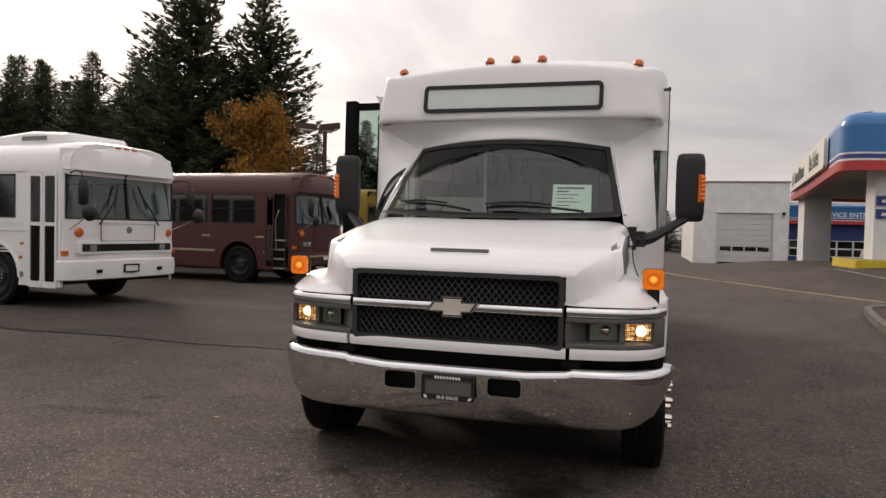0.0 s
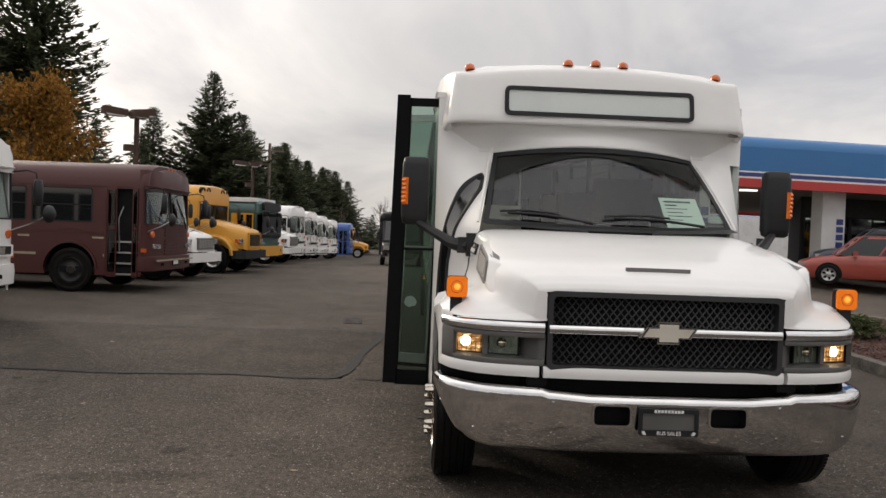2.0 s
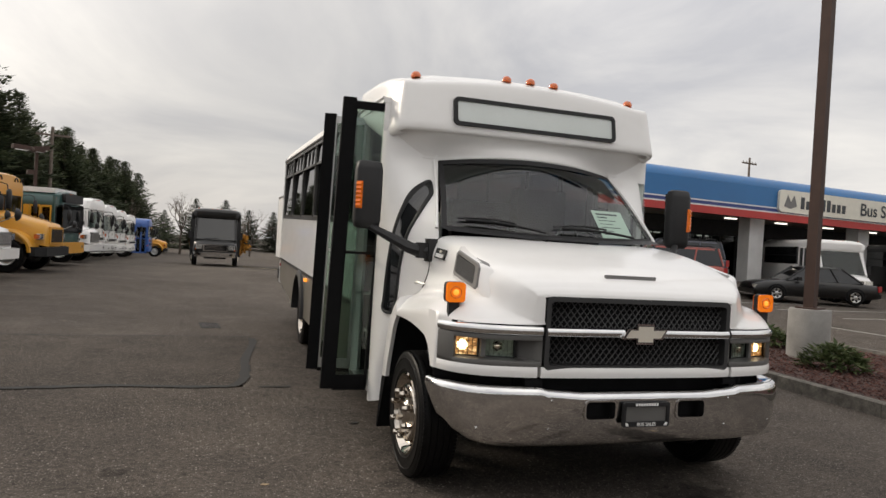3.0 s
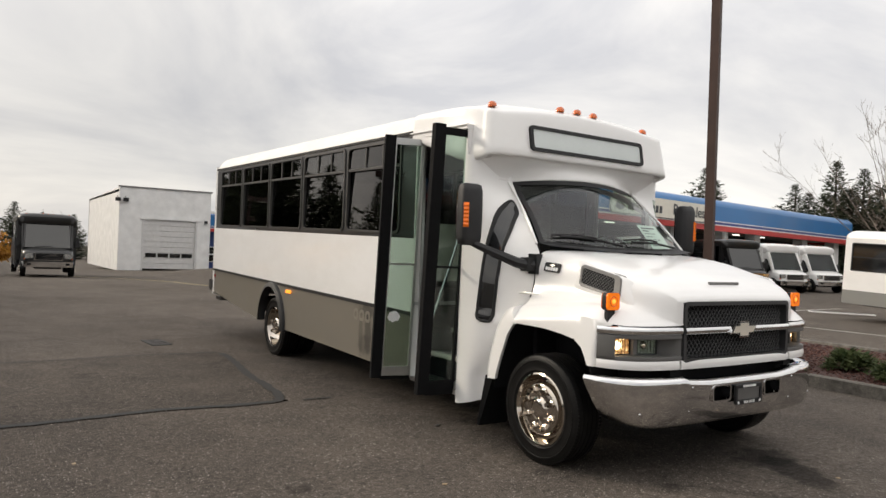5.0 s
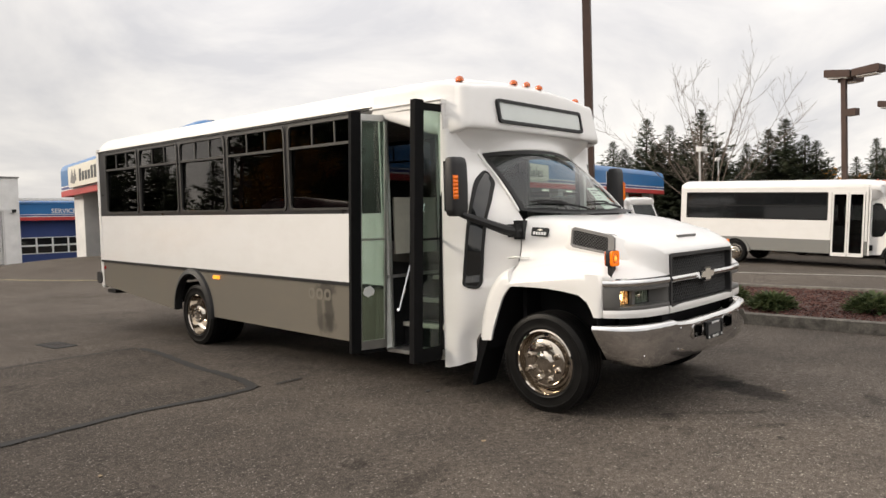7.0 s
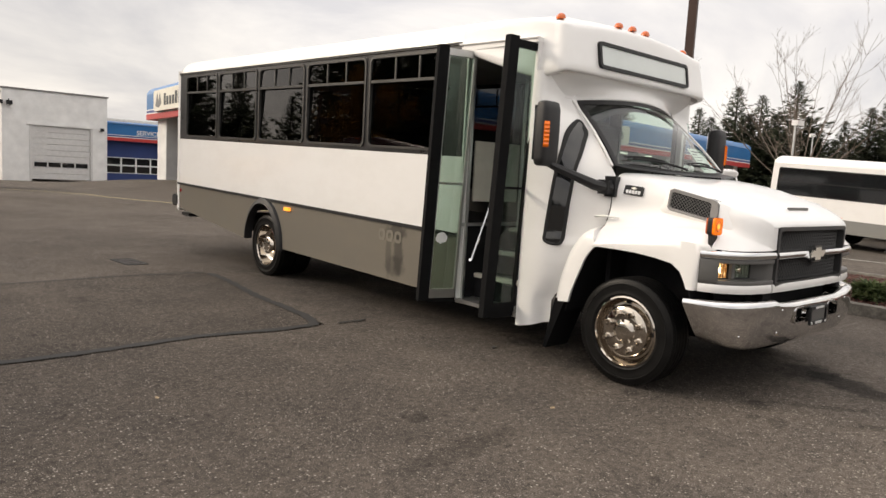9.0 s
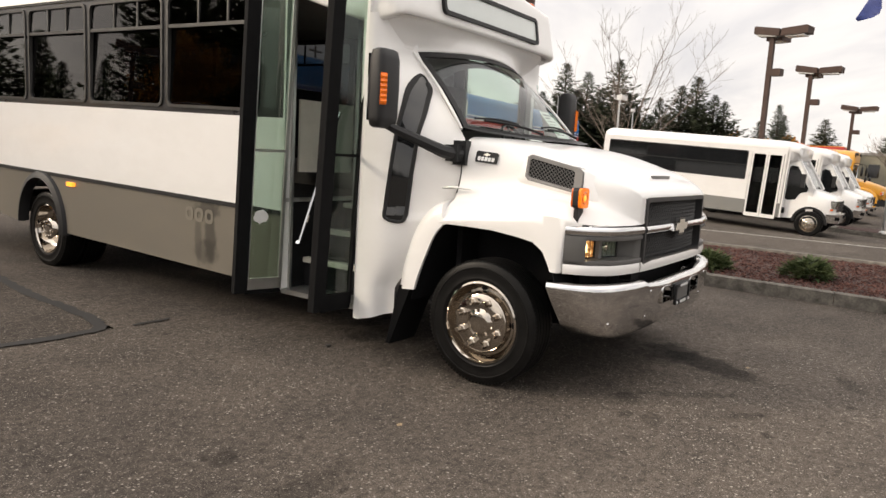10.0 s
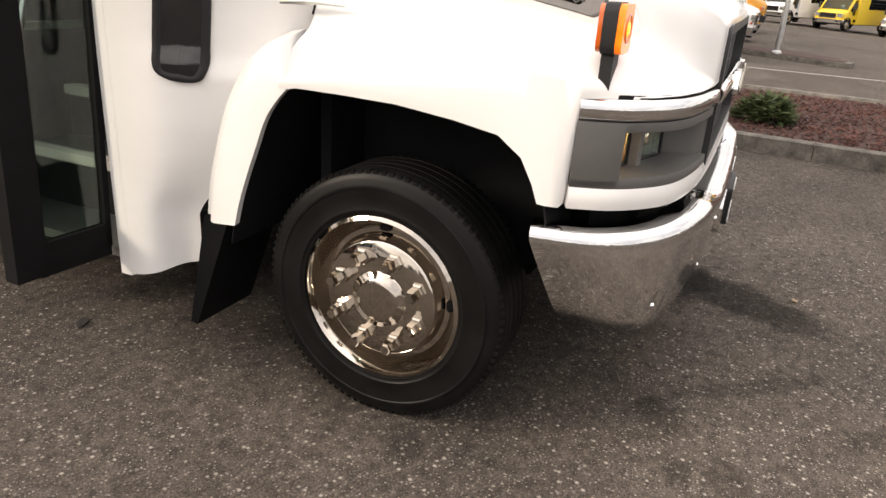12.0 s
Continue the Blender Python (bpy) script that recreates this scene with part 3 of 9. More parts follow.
def slot_mesh(w, h):
    key = ("slot", w, h)
    if key not in WHEELS:
        bm = nb()
        prism(bm, [(w * math.cos(a * math.pi / 8), h * math.sin(a * math.pi / 8)) for a in range(16)], "x", -0.002, 0.004)
        WHEELS[key] = put_mesh("hand_hole", bm, "dark")
    return WHEELS[key]


def wheel(parent, x, y, z, R, w, rim, style, side, label="", nuts=8, spin=0.2):
    """side -1: outer face towards -x of the vehicle; +1 towards +x."""
    hub = new("wheel")
    hub.parent = parent
    hub.matrix_basis = pose(x, y, z, 0, 0, 0 if side < 0 else 180)
    if label:
        hub["label"] = label
    share("tyre", tyre_mesh(R, w, rim), hub, Matrix())
    face = -w / 2
    share("rim", rim_mesh(rim, style), hub, pose(face + 0.012, 0, 0))
    if nuts:
        rr = rim * (0.555 if style == "front_simulator" else 0.32)
        off = {"front_simulator": 0.008, "rear_simulator": 0.014}.get(style, 0.03)
        for k in range(nuts):
            a = 2 * math.pi * k / nuts + spin
            share("lug_nut", nut_mesh(rim * (0.086 if style == "front_simulator" else 0.058), 0.066 if style == "front_simulator" else 0.025), hub, pose(face + off + 0.006, rr * math.cos(a), rr * math.sin(a)))
    if style == "car":
        for k in range(6):
            a = math.pi / 3 * k + 0.3
            share("spoke_gap", slot_mesh(0.040, 0.055), hub, Matrix.Translation((face + 0.0145, 0.64 * rim * math.cos(a), 0.64 * rim * math.sin(a))) @ Matrix.Rotation(a + math.pi / 2, 4, "X"))
    if style == "front_simulator":
        for k in range(2):
            a = math.pi / 2 * k + 1.52
            share("hand_hole", slot_mesh(0.020, 0.0095), hub, Matrix.Translation((face + 0.0595, 0.83 * rim * math.cos(a), 0.83 * rim * math.sin(a))) @ Matrix.Rotation(a + math.pi / 2, 4, "X"))
    return hub

# ---------------------------------------------------------------- the shuttle bus
BUS_X = -1.14
HW = 1.20  # half width of the coach body
RAKE = 0.024


def raked(bm):
    for v in bm.verts:
        v.co.z += RAKE * (v.co.y - 7.0)
    return bm


def tilted(bm, s, z0):
    """Leans a pane inwards a little towards its top."""
    for v in bm.verts:
        v.co.x -= s * 0.045 * (v.co.z - z0)
    return bm


FRONT_PLAN = [(0.0, 3.866), (0.31, 3.867), (0.62, 3.874), (0.84, 3.898), (0.97, 3.932), (1.06, 3.988), (1.125, 4.058), (1.168, 4.150)]


def front_band(z0, z1, x0, x1, out=0.0, depth=0.05, drop=0.0, round_=0.3, bulge=0.0):
    """Bands that follow the nose in plan, from x0 to x1 (x1 may pass over both sides)."""
    P = [(-x, y) for x, y in FRONT_PLAN[:0:-1]] + FRONT_PLAN
    P = fine(P, 160)
    P = [p for p in P if x0 - 1e-6 <= p[0] <= x1 + 1e-6]
    plan = plan_normals(P)
    def prof(i):
        d = drop * (abs(plan[i][0]) / 1.2) ** 2
        c = (z1 - z0) * round_
        if bulge:
            arc = [(out - bulge * (1 - math.sin(a)), (z0 + z1) / 2 - (z1 - z0) / 2 * math.cos(a)) for a in [math.pi * k / 12 for k in range(13)]]
            return [(out - depth, z0 - d)] + [(o, z - d) for o, z in arc] + [(out - depth, z1 - d)]
        return [(out - depth, z0 - d), (out - c * 0.3, z0 - d), (out, z0 + c - d), (out, z1 - c - d), (out - c * 0.3, z1 - d), (out - depth, z1 - d)]
    return sweep(nb(), plan, prof)


def build_bus():
    bus = thing("shuttle_bus", "white shuttle bus with taupe skirt and open entry doors", "bus", at=pose(BUS_X, 0, 0))
    D = lambda *a, **k: part(*a, **k)

    # ---- coach sides
    windows_p = [(11.80, 12.92), (10.56, 11.72), (9.34, 10.48), (8.07, 9.26), (6.80, 7.99)]
    windows_d = [(11.80, 12.92), (10.56, 11.72), (9.34, 10.48), (8.07, 9.26), (7.24, 7.99), (6.60, 7.14), (5.80, 6.48)]
    ZB, ZT, W0, W1, WS = 1.655, 2.665, 1.705, 2.625, 2.375
    for s, y_start, wins in ((-1, 6.52, windows_p), (1, 5.74, windows_d)):
        xo, xi = s * HW, s * (HW - 0.04)
        # skirt with the wheel opening
        ya, ra = 10.27, 0.475
        arc = [(ya - ra * math.cos(radians(a)) * 1.0, 0.40 + ra * math.sin(radians(a)) * 1.12) for a in range(-5, 186, 10)]
        low = [(y_start, 0.345)] + [(ya - ra - 0.02, 0.345)] + arc + [(ya + ra + 0.02, 0.345), (13.24, 0.55)]
        poly = low + [(13.24, 0.92), (y_start, 0.92)]
        D("skirt", raked(prism(nb(), poly, "x", xo, xi)), "taupe_stained" if s < 0 else "taupe", bus, "taupe metallic lower panel with a stain" if s < 0 else "")
        D("rub_rail", raked(box(nb(), xo - s * 0.01, xo + s * 0.012, y_start, 13.24, 0.918, 0.953)), "black_trim", bus, bevel=0.003)
        D("side_panel", raked(box(nb(), xo, xi, y_start, 13.24, 0.95, ZB)), "white", bus)
        # black window band: rails and pillars round the openings
        bm = nb()
        box(bm, xo, xi, y_start, 13.24, ZB, W0)
        box(bm, xo, xi, y_start, 13.24, W1, ZT)
        edges = [13.24] + [e for a, b in wins for e in (b, a)] + [y_start]
        for a, b in zip(edges[0::2], edges[1::2]):
            box(bm, xo, xi, b, a, W0, W1)
        D("window_band", raked(bm), "band", bus)
        D("drip_rail", raked(box(nb(), xo - s * 0.005, xo + s * 0.015, y_start + 0.06, 13.2, ZT - 0.004, ZT + 0.018)), "black_trim", bus, bevel=0.003)
        for a, b in wins:
            win = part("side_window", raked(frame_ring(nb(), rrect(a - 0.012, b + 0.012, W0 - 0.012, W1 + 0.012, 0.07), rrect(a + 0.014, b - 0.014, W0 + 0.014, W1 - 0.014, 0.055), "x", xo + s * 0.012, xo - s * 0.02)), "frame_dark", bus, "black framed sliding window")
            bm = box(nb(), xo + s * 0.008, xo - s * 0.01, a + 0.02, b - 0.02, WS - 0.014, WS + 0.014)
            c = b - 0.02
            for f in (0.36, 0.68):
                yy = b - (b - a) * f
                box(bm, xo + s * 0.006, xo - s * 0.008, yy - 0.010, yy + 0.010, WS, W1 - 0.02)
            part("divider", raked(bm), "frame_dark", win)
            part("pane", raked(tilted(box(nb(), xo - s * 0.004, xo - s * 0.010, a + 0.01, b - 0.01, W0 + 0.01, WS), s, W0)), "glass" if a < 6 else "glass_dark", win, "lower pane", shadow=False)
            part("pane", raked(tilted(box(nb(), xo - s * 0.002, xo - s * 0.008, a + 0.01, b - 0.01, WS, W1 - 0.01), s, WS)), "glass" if a < 6 else "glass_dark", win, "sliding pane", shadow=False)
        # rear wheel arch flare
        bm = nb()
        pts = [(ya - 0.52 * math.cos(radians(a)), 0.36 + 0.60 * math.sin(radians(a))) for a in range(-4, 185, 8)]
        inn = [(ya - 0.445 * math.cos(radians(a)), 0.36 + 0.52 * math.sin(radians(a))) for a in range(-4, 185, 8)]
        lo = []
        for (p, q) in zip(pts, inn):
            lo.append([(xo - s * 0.02, *p), (xo + s * 0.035, p[0] * 0.75 + q[0] * 0.25, p[1] * 0.75 + q[1] * 0.25), (xo + s * 0.055, *q), (xo - s * 0.06, *q)])
        rings(bm, lo)
        D("wheel_arch", raked(bm), "plastic", bus, "black rubber wheel arch flare")
        D("marker_lamp", raked(box(nb(), xo, xo + s * 0.03, 9.58, 9.70, 0.845, 0.885)), "amber_lit", bus, "small lit amber side marker", bevel=0.008)
        D("marker_lamp", raked(lathe(nb(), [(0.0, 0), (0.028, 0), (0.024, s * 0.015), (0.0, s * 0.018)], 14, "x", (xo, 13.12, 0.83))), "red_lens", bus, "round red rear marker")
        # inner lining
        D("inner_lining", raked(box(nb(), s * (HW - 0.045), s * (HW - 0.06), y_start, 13.2, 0.95, W0)), "cabin_grey", bus)

    # old lettering ghosts as bars
    for k in range(3):
        o = rrect(7.34 + 0.135 * k, 7.45 + 0.135 * k, 0.74, 0.86, 0.04)
        i = rrect(7.37 + 0.135 * k, 7.42 + 0.135 * k, 0.77, 0.83, 0.02)
        D("ghost_mark", raked(frame_ring(nb(), o, i, "x", -HW - 0.004, -HW)), "ghost", bus, "faded mark of removed lettering")

    # ---- roof, rear wall, floor, ceiling
    bm = nb()
    sect = [(-HW - 0.012, 2.66), (-HW - 0.008, 2.70), (-1.175, 2.765), (-1.10, 2.845), (-0.95, 2.895), (-0.6, 2.935), (0, 2.955), (0.6, 2.935), (0.95, 2.895), (1.10, 2.845), (1.175, 2.765), (HW + 0.008, 2.70), (HW + 0.012, 2.66)]
    sect = [tuple(catmull(sect, k / 36)) for k in range(37)]
    loops = []
    for y, f in ((6.50, 1.0), (8, 1.0), (10, 1.0), (12, 1.0), (12.95, 1.0), (13.12, 0.985), (13.22, 0.94), (13.26, 0.86)):
        loops.append([(x * (0.6 + 0.4 * f) if f < 1 else x, y, 2.66 + (z - 2.66) * f) for x, z in sect])
    rings(bm, loops, closed=True)
    D("roof", raked(bm), "roof_white", bus, "cream-white rounded coach roof")
    D("rear_wall", raked(box(nb(), -HW + 0.01, HW - 0.01, 13.20, 13.26, 0.50, 2.70)), "white", bus, bevel=0.02)
    D("rear_corner_trim", raked(box(nb(), -HW - 0.006, -HW + 0.03, 13.18, 13.265, 0.52, 2.72)), "white", bus, bevel=0.012)
    D("rear_bumper", raked(prism(nb(), [(13.24, 0.60), (13.24, 0.74), (13.30, 0.76), (13.42, 0.74), (13.44, 0.62), (13.38, 0.56)], "x", -HW - 0.02, HW + 0.02)), "plastic", bus, "black plastic rear bumper", bevel=0.012)
    D("tail_step", raked(box(nb(), -HW + 0.05, HW - 0.05, 12.9, 13.2, 0.42, 0.47)), "black_trim", bus)
    D("coach_floor", raked(box(nb(), -HW + 0.05, HW - 0.05, 6.52, 13.2, 0.90, 0.95)), "floor_vinyl", bus)
    D("chassis", box(nb(), -0.55, 0.55, 4.35, 13.0, 0.42, 0.62), "dark", bus)
    D("fuel_tank", box(nb(), -1.0, -0.58, 7.4, 8.9, 0.40, 0.85), "dark", bus, bevel=0.03)
    D("axle", cyl(nb(), (-0.9, 10.27, 0.40), (0.9, 10.27, 0.40), 0.09), "dark", bus)
    D("axle", cyl(nb(), (-0.95, 4.676, 0.36), (0.95, 4.676, 0.36), 0.06), "dark", bus)
    D("wheel_well", raked(box(nb(), -1.14, -0.55, 9.75, 10.8, 0.86, 0.90)), "dark", bus)
    # seats deep inside, seen only as shapes behind the tint
    for s in (-1, 1):
        for k in range(5):
            y = 7.7 + 1.05 * k
            bm = nb()
            box(bm, s * 0.25, s * 1.08, y, y + 0.42, 1.30, 1.42)
            box(bm, s * 0.25, s * 1.08, y + 0.38, y + 0.50, 1.35, 2.02)
            D("seat", raked(bm), "dark", bus, "dark passenger seat", bevel=0.03)

    # ---- fibreglass front cap over the windscreen
    def lean(y, z):
        """The face of the cap leans back towards its top."""
        return y + 0.17 * (z - 2.40) * max(0.0, 1 - (y - 5.40) / 0.55)
    Y_SIDE = [5.56, 5.64, 5.80, 6.10, 6.40, 6.56]
    def cap_plan():
        """Half outline from the middle of the face round the corner to the coach: (x low, x high, y)."""
        pts = [(x * 1.005, x * 0.965, 5.420 + 0.022 * x * x) for x in np.linspace(0, 1.0, 15)]
        x0l, x0h, y0 = pts[-1]
        for k in range(1, 11):
            a = radians(9 * k)
            c, q = math.sin(a) ** 0.85, 1 - math.cos(a) ** 0.85
            pts.append((x0l + (1.150 - x0l) * c, x0h + (1.105 - x0h) * c, y0 + (5.56 - y0) * q))
        for y in np.linspace(5.58, 6.56, 20):
            pts.append((np.interp(y, Y_SIDE, [1.150, 1.17, 1.195, 1.208, 1.214, 1.216]), np.interp(y, Y_SIDE, [1.105, 1.13, 1.165, 1.195, 1.205, 1.208]), y))
        return pts
    def cap_heights(x, y):
        """Lower and upper edge of the face."""
        lo_ = np.interp(y, [5.42, 5.45, 5.56, 5.68, 5.80, 6.10, 6.40, 6.56], [2.362, 2.358, 2.330, 2.306, 2.32, 2.42, 2.52, 2.60])
        hi_ = np.interp(y, [5.44, 5.56, 5.64, 5.80, 6.10, 6.56], [2.712, 2.728, 2.745, 2.762, 2.775, 2.785])
        if y < 5.56:
            hi_ = max(hi_, 2.780 - 0.068 * (x / 1.0) ** 2) if x < 1.0 else hi_
        return lo_, hi_
    half = cap_plan()
    rows_ = [[] for _ in range(22)]
    for xl, xh, y in half:
        lo_, hi_ = cap_heights(xl, y)
        turn = min(max((y - 5.44) / 0.12, 0), 1)
        ix, iy = (turn if xl > 0.9 else 0.0), 1 - turn
        col = [(xl - 0.20 * ix, y + 0.16 * iy, lo_ + 0.030), (xl - 0.06 * ix, y + 0.06 * iy, lo_ + 0.010), (xl - 0.030 * ix, y + 0.030 * iy, lo_ + 0.001), (xl - 0.011 * ix, y + 0.011 * iy, lo_ + 0.006), (xl, y, lo_ + 0.026)]
        for f in (0.15, 0.30, 0.45, 0.60, 0.75, 0.88, 1.0):
            col.append((xl + (xh - xl) * f, y, lo_ + 0.026 + (hi_ - lo_ - 0.026) * f))
        for a in (25, 50, 72, 90):
            d, r = 0.055 * (1 - math.cos(radians(a))), 0.045 * math.sin(radians(a))
            col.append((xh - d * ix, y + d * iy, hi_ + r))
        xe, ye, ze = col[-1]
        for f in (0.06, 0.12, 0.20, 0.45, 0.72, 1.0):
            x2, y2 = xe * (1 - f), ye + (max(ye, 5.95) - ye) * f
            zr = np.interp(y2, [5.42, 5.53, 5.64, 5.80, 6.10, 6.56], [2.800, 2.852, 2.885, 2.91, 2.925, 2.938]) - 0.082 * (x2 / 1.16) ** 2
            w = min(1.0, f / 0.20)
            w = w * w * (3 - 2 * w)
            col.append((x2, y2, ze + (zr - ze) * w))
        for r, (x, yy, z) in zip(rows_, col):
            r.append((x, lean(yy, z), z))
    bm = nb()
    rings(bm, [[(-x, y, z) for x, y, z in r[:0:-1]] + r for r in rows_], False, False)
    bmesh.ops.remove_doubles(bm, verts=bm.verts, dist=0.0004)
    D("front_cap", bm, "white", bus, "white moulded fibreglass cap overhanging the windscreen", smooth=60)
    # cove under the cap, down to the glass and the cab seam
    bm = nb()
    G = []
    for k in range(-14, 15):
        u = k / 14
        au = abs(u)
        x = 1.165 * u
        yf, zf = 5.470 + 0.18 * au ** 7, 2.372
        if au < 0.66:
            c = (x / 0.76) ** 2
            yr, zr, xr = 5.462 + 0.145 * c, 2.208 - 0.048 * c, x * 0.985
        else:
            f = (au - 0.66) / 0.34
            yr, zr, xr = 5.612 + 0.075 * f, 2.158 + 0.027 * f, math.copysign(0.757 + 0.43 * f, u)
        G.append([(x, yf, zf), (x, yf + 0.012, zf - 0.030), (x + (xr - x) * 0.3, yf + (yr - yf) * 0.45 + 0.018, zf + (zr - zf) * 0.45), (x + (xr - x) * 0.8, yr - 0.002, zr + 0.035), (xr, yr + 0.004, zr), (xr * 0.985, yr + 0.10, zr + 0.004)])
    surface(bm, G, 84, 15)
    D("cap_cove", bm, "white", bus, "white cove under the cap", smooth=60)
    def slanted(bm):
        for v in bm.verts:
            v.co.y = lean(v.co.y, v.co.z)
        return bm
    # seam lip over the door
    D("door_header", box(nb(), -HW - 0.016, -HW + 0.05, 5.68, 6.58, 2.585, 2.625), "white", bus, bevel=0.006)
    D("rain_gutter", tube(nb(), [(-HW - 0.02, 5.66, 2.62), (-HW - 0.022, 6.1, 2.632), (-HW - 0.022, 6.6, 2.645)], 0.010, 6), "white", bus)
    D("sign_frame", slanted(frame_ring(nb(), rrect(-0.715, 0.715, 2.428, 2.652, 0.04), rrect(-0.685, 0.685, 2.458, 2.622, 0.02), "y", 5.402, 5.46)), "black_trim", bus, "black rubber frame of the destination sign")
    D("sign_window", slanted(box(nb(), -0.69, 0.69, 5.414, 5.45, 2.45, 2.63)), "sign_glass", bus, "blank pale destination sign window")
    for x, y, z in ((-0.975, 5.66, 2.824), (-0.214, 5.62, 2.878), (0, 5.62, 2.884), (0.214, 5.62, 2.878), (0.965, 5.66, 2.824)):
        bm = lathe(nb(), [(0.0, -0.020), (0.040, -0.020), (0.040, -0.002), (0.033, 0.014), (0.019, 0.025), (0.0, 0.029)], 16, "z")
        ob = D("clearance_lamp", bm, "amber", bus, "amber domed clearance lamp")
        ob.matrix_basis = pose(x, y, z, 0, 8 * (1 if x > 0 else -1) if abs(x) > 0.5 else 0, 0)

    # ---- cab sides: from the A-pillar back to the coach body
    def a_pillar(z):
        f = min(max((z - 1.56) / 0.60, 0), 1)
        return (-0.905 + 0.135 * f if z > 1.56 else -0.955 + 0.05 * min(max((z - 1.3) / 0.26, 0), 1), 5.00 + 0.06 * min(max((z - 1.44) / 0.12, 0), 1) + 0.54 * f)
    def cab(u, z):
        if z < 1.02:
            f = max(0.0, (z - 0.5) / 0.52) if z > 0.5 else 0.0
            p0 = (-1.08 + 0.08 * f, 5.46 - 0.40 * f)
        else:
            p0 = a_pillar(z)
        bulge = min(max((z - 0.3) / 0.5, 0), 1)
        p3 = (-HW, 5.70)
        p2 = (-HW + 0.005, 5.52)
        p1 = (p0[0] - 0.085 * bulge - 0.02, p0[1] + 0.22 * (5.70 - p0[1]) + 0.08)
        a, b, c, d = (1 - u) ** 3, 3 * u * (1 - u) ** 2, 3 * u * u * (1 - u), u ** 3
        return (a * p0[0] + b * p1[0] + c * p2[0] + d * p3[0], a * p0[1] + b * p1[1] + c * p2[1] + d * p3[1])
    for s in (-1, 1):
        bm = nb()
        rows = []
        for zf in range(57):
            row = []
            for k in range(33):
                u = k / 32
                zb = 0.245 + 0.06 * (1 - u)
                z = zb + (2.36 - zb) * zf / 56
                x, y = cab(u, z)
                row.append((x if s < 0 else -x, y, z))
            rows.append(row)
        rings(bm, rows, closed=False)
        bm.normal_update()
        cab_tree = BVHTree.FromBMesh(bm)
        if s > 0:
            bm.faces.ensure_lookup_table()
            gone = [bm.faces[32 * r + c] for r in range(56) for c in range(20, 31) if 1.50 < bm.faces[32 * r + c].calc_center_median().z < 2.12]
            pane = nb()
            for f in gone:
                pane.faces.new([pane.verts.new(v.co) for v in f.verts])
            bmesh.ops.remove_doubles(pane, verts=pane.verts, dist=0.0005)
            D("driver_window", pane, "glass", bus, "clear driver window", shadow=False, smooth=70)
            bmesh.ops.delete(bm, geom=gone, context="FACES")
        D("cab_side", bm, "white", bus, "white cab side panel", smooth=70)
        # door jamb edge
        D("door_jamb", box(nb(), s * HW, s * (HW - 0.05), 5.685, 5.735, 0.24, 2.60), "white", bus, bevel=0.006)
        # narrow quarter window set in the curved panel
        def on_cab(y, z, out):
            hit = cab_tree.ray_cast(Vector((s * 3.0, y, z)), Vector((-s, 0, 0)))
            if hit[0] is None:
                return Vector((s * (HW + out), y, z))
            n = hit[1] if hit[1].x * s > 0 else -hit[1]
            return hit[0] + n * out
        if s > 0:
            continue
        out_l = [(5.465, 0.958), (5.515, 0.985), (5.520, 1.06), (5.512, 1.15), (5.500, 1.27), (5.490, 1.39), (5.482, 1.52), (5.478, 1.64), (5.480, 1.76), (5.492, 1.86), (5.500, 1.935), (5.498, 1.985), (5.470, 1.975), (5.425, 1.930), (5.378, 1.874), (5.356, 1.806), (5.332, 1.70), (5.325, 1.58), (5.322, 1.45), (5.327, 1.33), (5.335, 1.20), (5.345, 1.08), (5.352, 0.995), (5.375, 0.962), (5.42, 0.955)]
        outer = [catmull(out_l + out_l[:1], k / 100) for k in range(100)]
        def inset(d):
            """The outline drawn in by d towards the slanting middle line."""
            res = []
            for y, z in outer:
                zc = min(max(z, 1.00), 1.93)
                spine = Vector((5.415 + 0.10 * (zc - 1.46) ** 2, zc))
                v2 = spine - Vector((y, z))
                res.append(Vector((y, z)) + v2 * min(1.0, d / max(v2.length, 1e-4)))
            return res
        bm = nb()
        loops = [[on_cab(y, z, o) for y, z in inset(d)] for d, o in ((0.0, -0.004), (0.0, 0.010), (0.008, 0.014), (0.020, 0.012), (0.028, 0.004))]
        rings(bm, loops, True, False)
        qw = D("quarter_window", bm, "black_trim", bus, "tall narrow black-framed cab window", smooth=60)
        bm = nb()
        rings(bm, [[on_cab(y, z, 0.006) for y, z in inset(d)] for d in (0.026, 0.040, 0.055, 0.070, 0.2)], True, False)
        part("pane", bm, "pane_black", qw, "tinted pane", smooth=70)

    # ---- windscreen
    def ws(u, v):
        """u -1..1 across, v 0..1 up"""
        c = u * u
        x = u * (0.885 - 0.115 * v)
        y = 4.87 + 0.205 * c + v * (0.575 - 0.035 * c)
        z = 1.575 + 0.034 * c + v * (0.63 - 0.082 * c)
        y -= 0.03 * math.sin(math.pi * v)
        return (x, y, z)
    def ws_strip(u0, u1, v0, v1, nu, nv, off):
        bm = nb()
        V = [[bm.verts.new(Vector(ws(u0 + (u1 - u0) * i / nu, v0 + (v1 - v0) * j / nv)) + Vector((0, -off, off * 0.8))) for j in range(nv + 1)] for i in range(nu + 1)]
        for i in range(nu):
            for j in range(nv):
                bm.faces.new([V[i][j], V[i + 1][j], V[i + 1][j + 1], V[i][j + 1]])
        return bm
    wsd = D("windscreen", ws_strip(-0.985, 0.985, 0.02, 0.985, 28, 10, 0.0), "glass_ws", bus, "large raked windscreen", shadow=False, smooth=80)
    bm = nb()
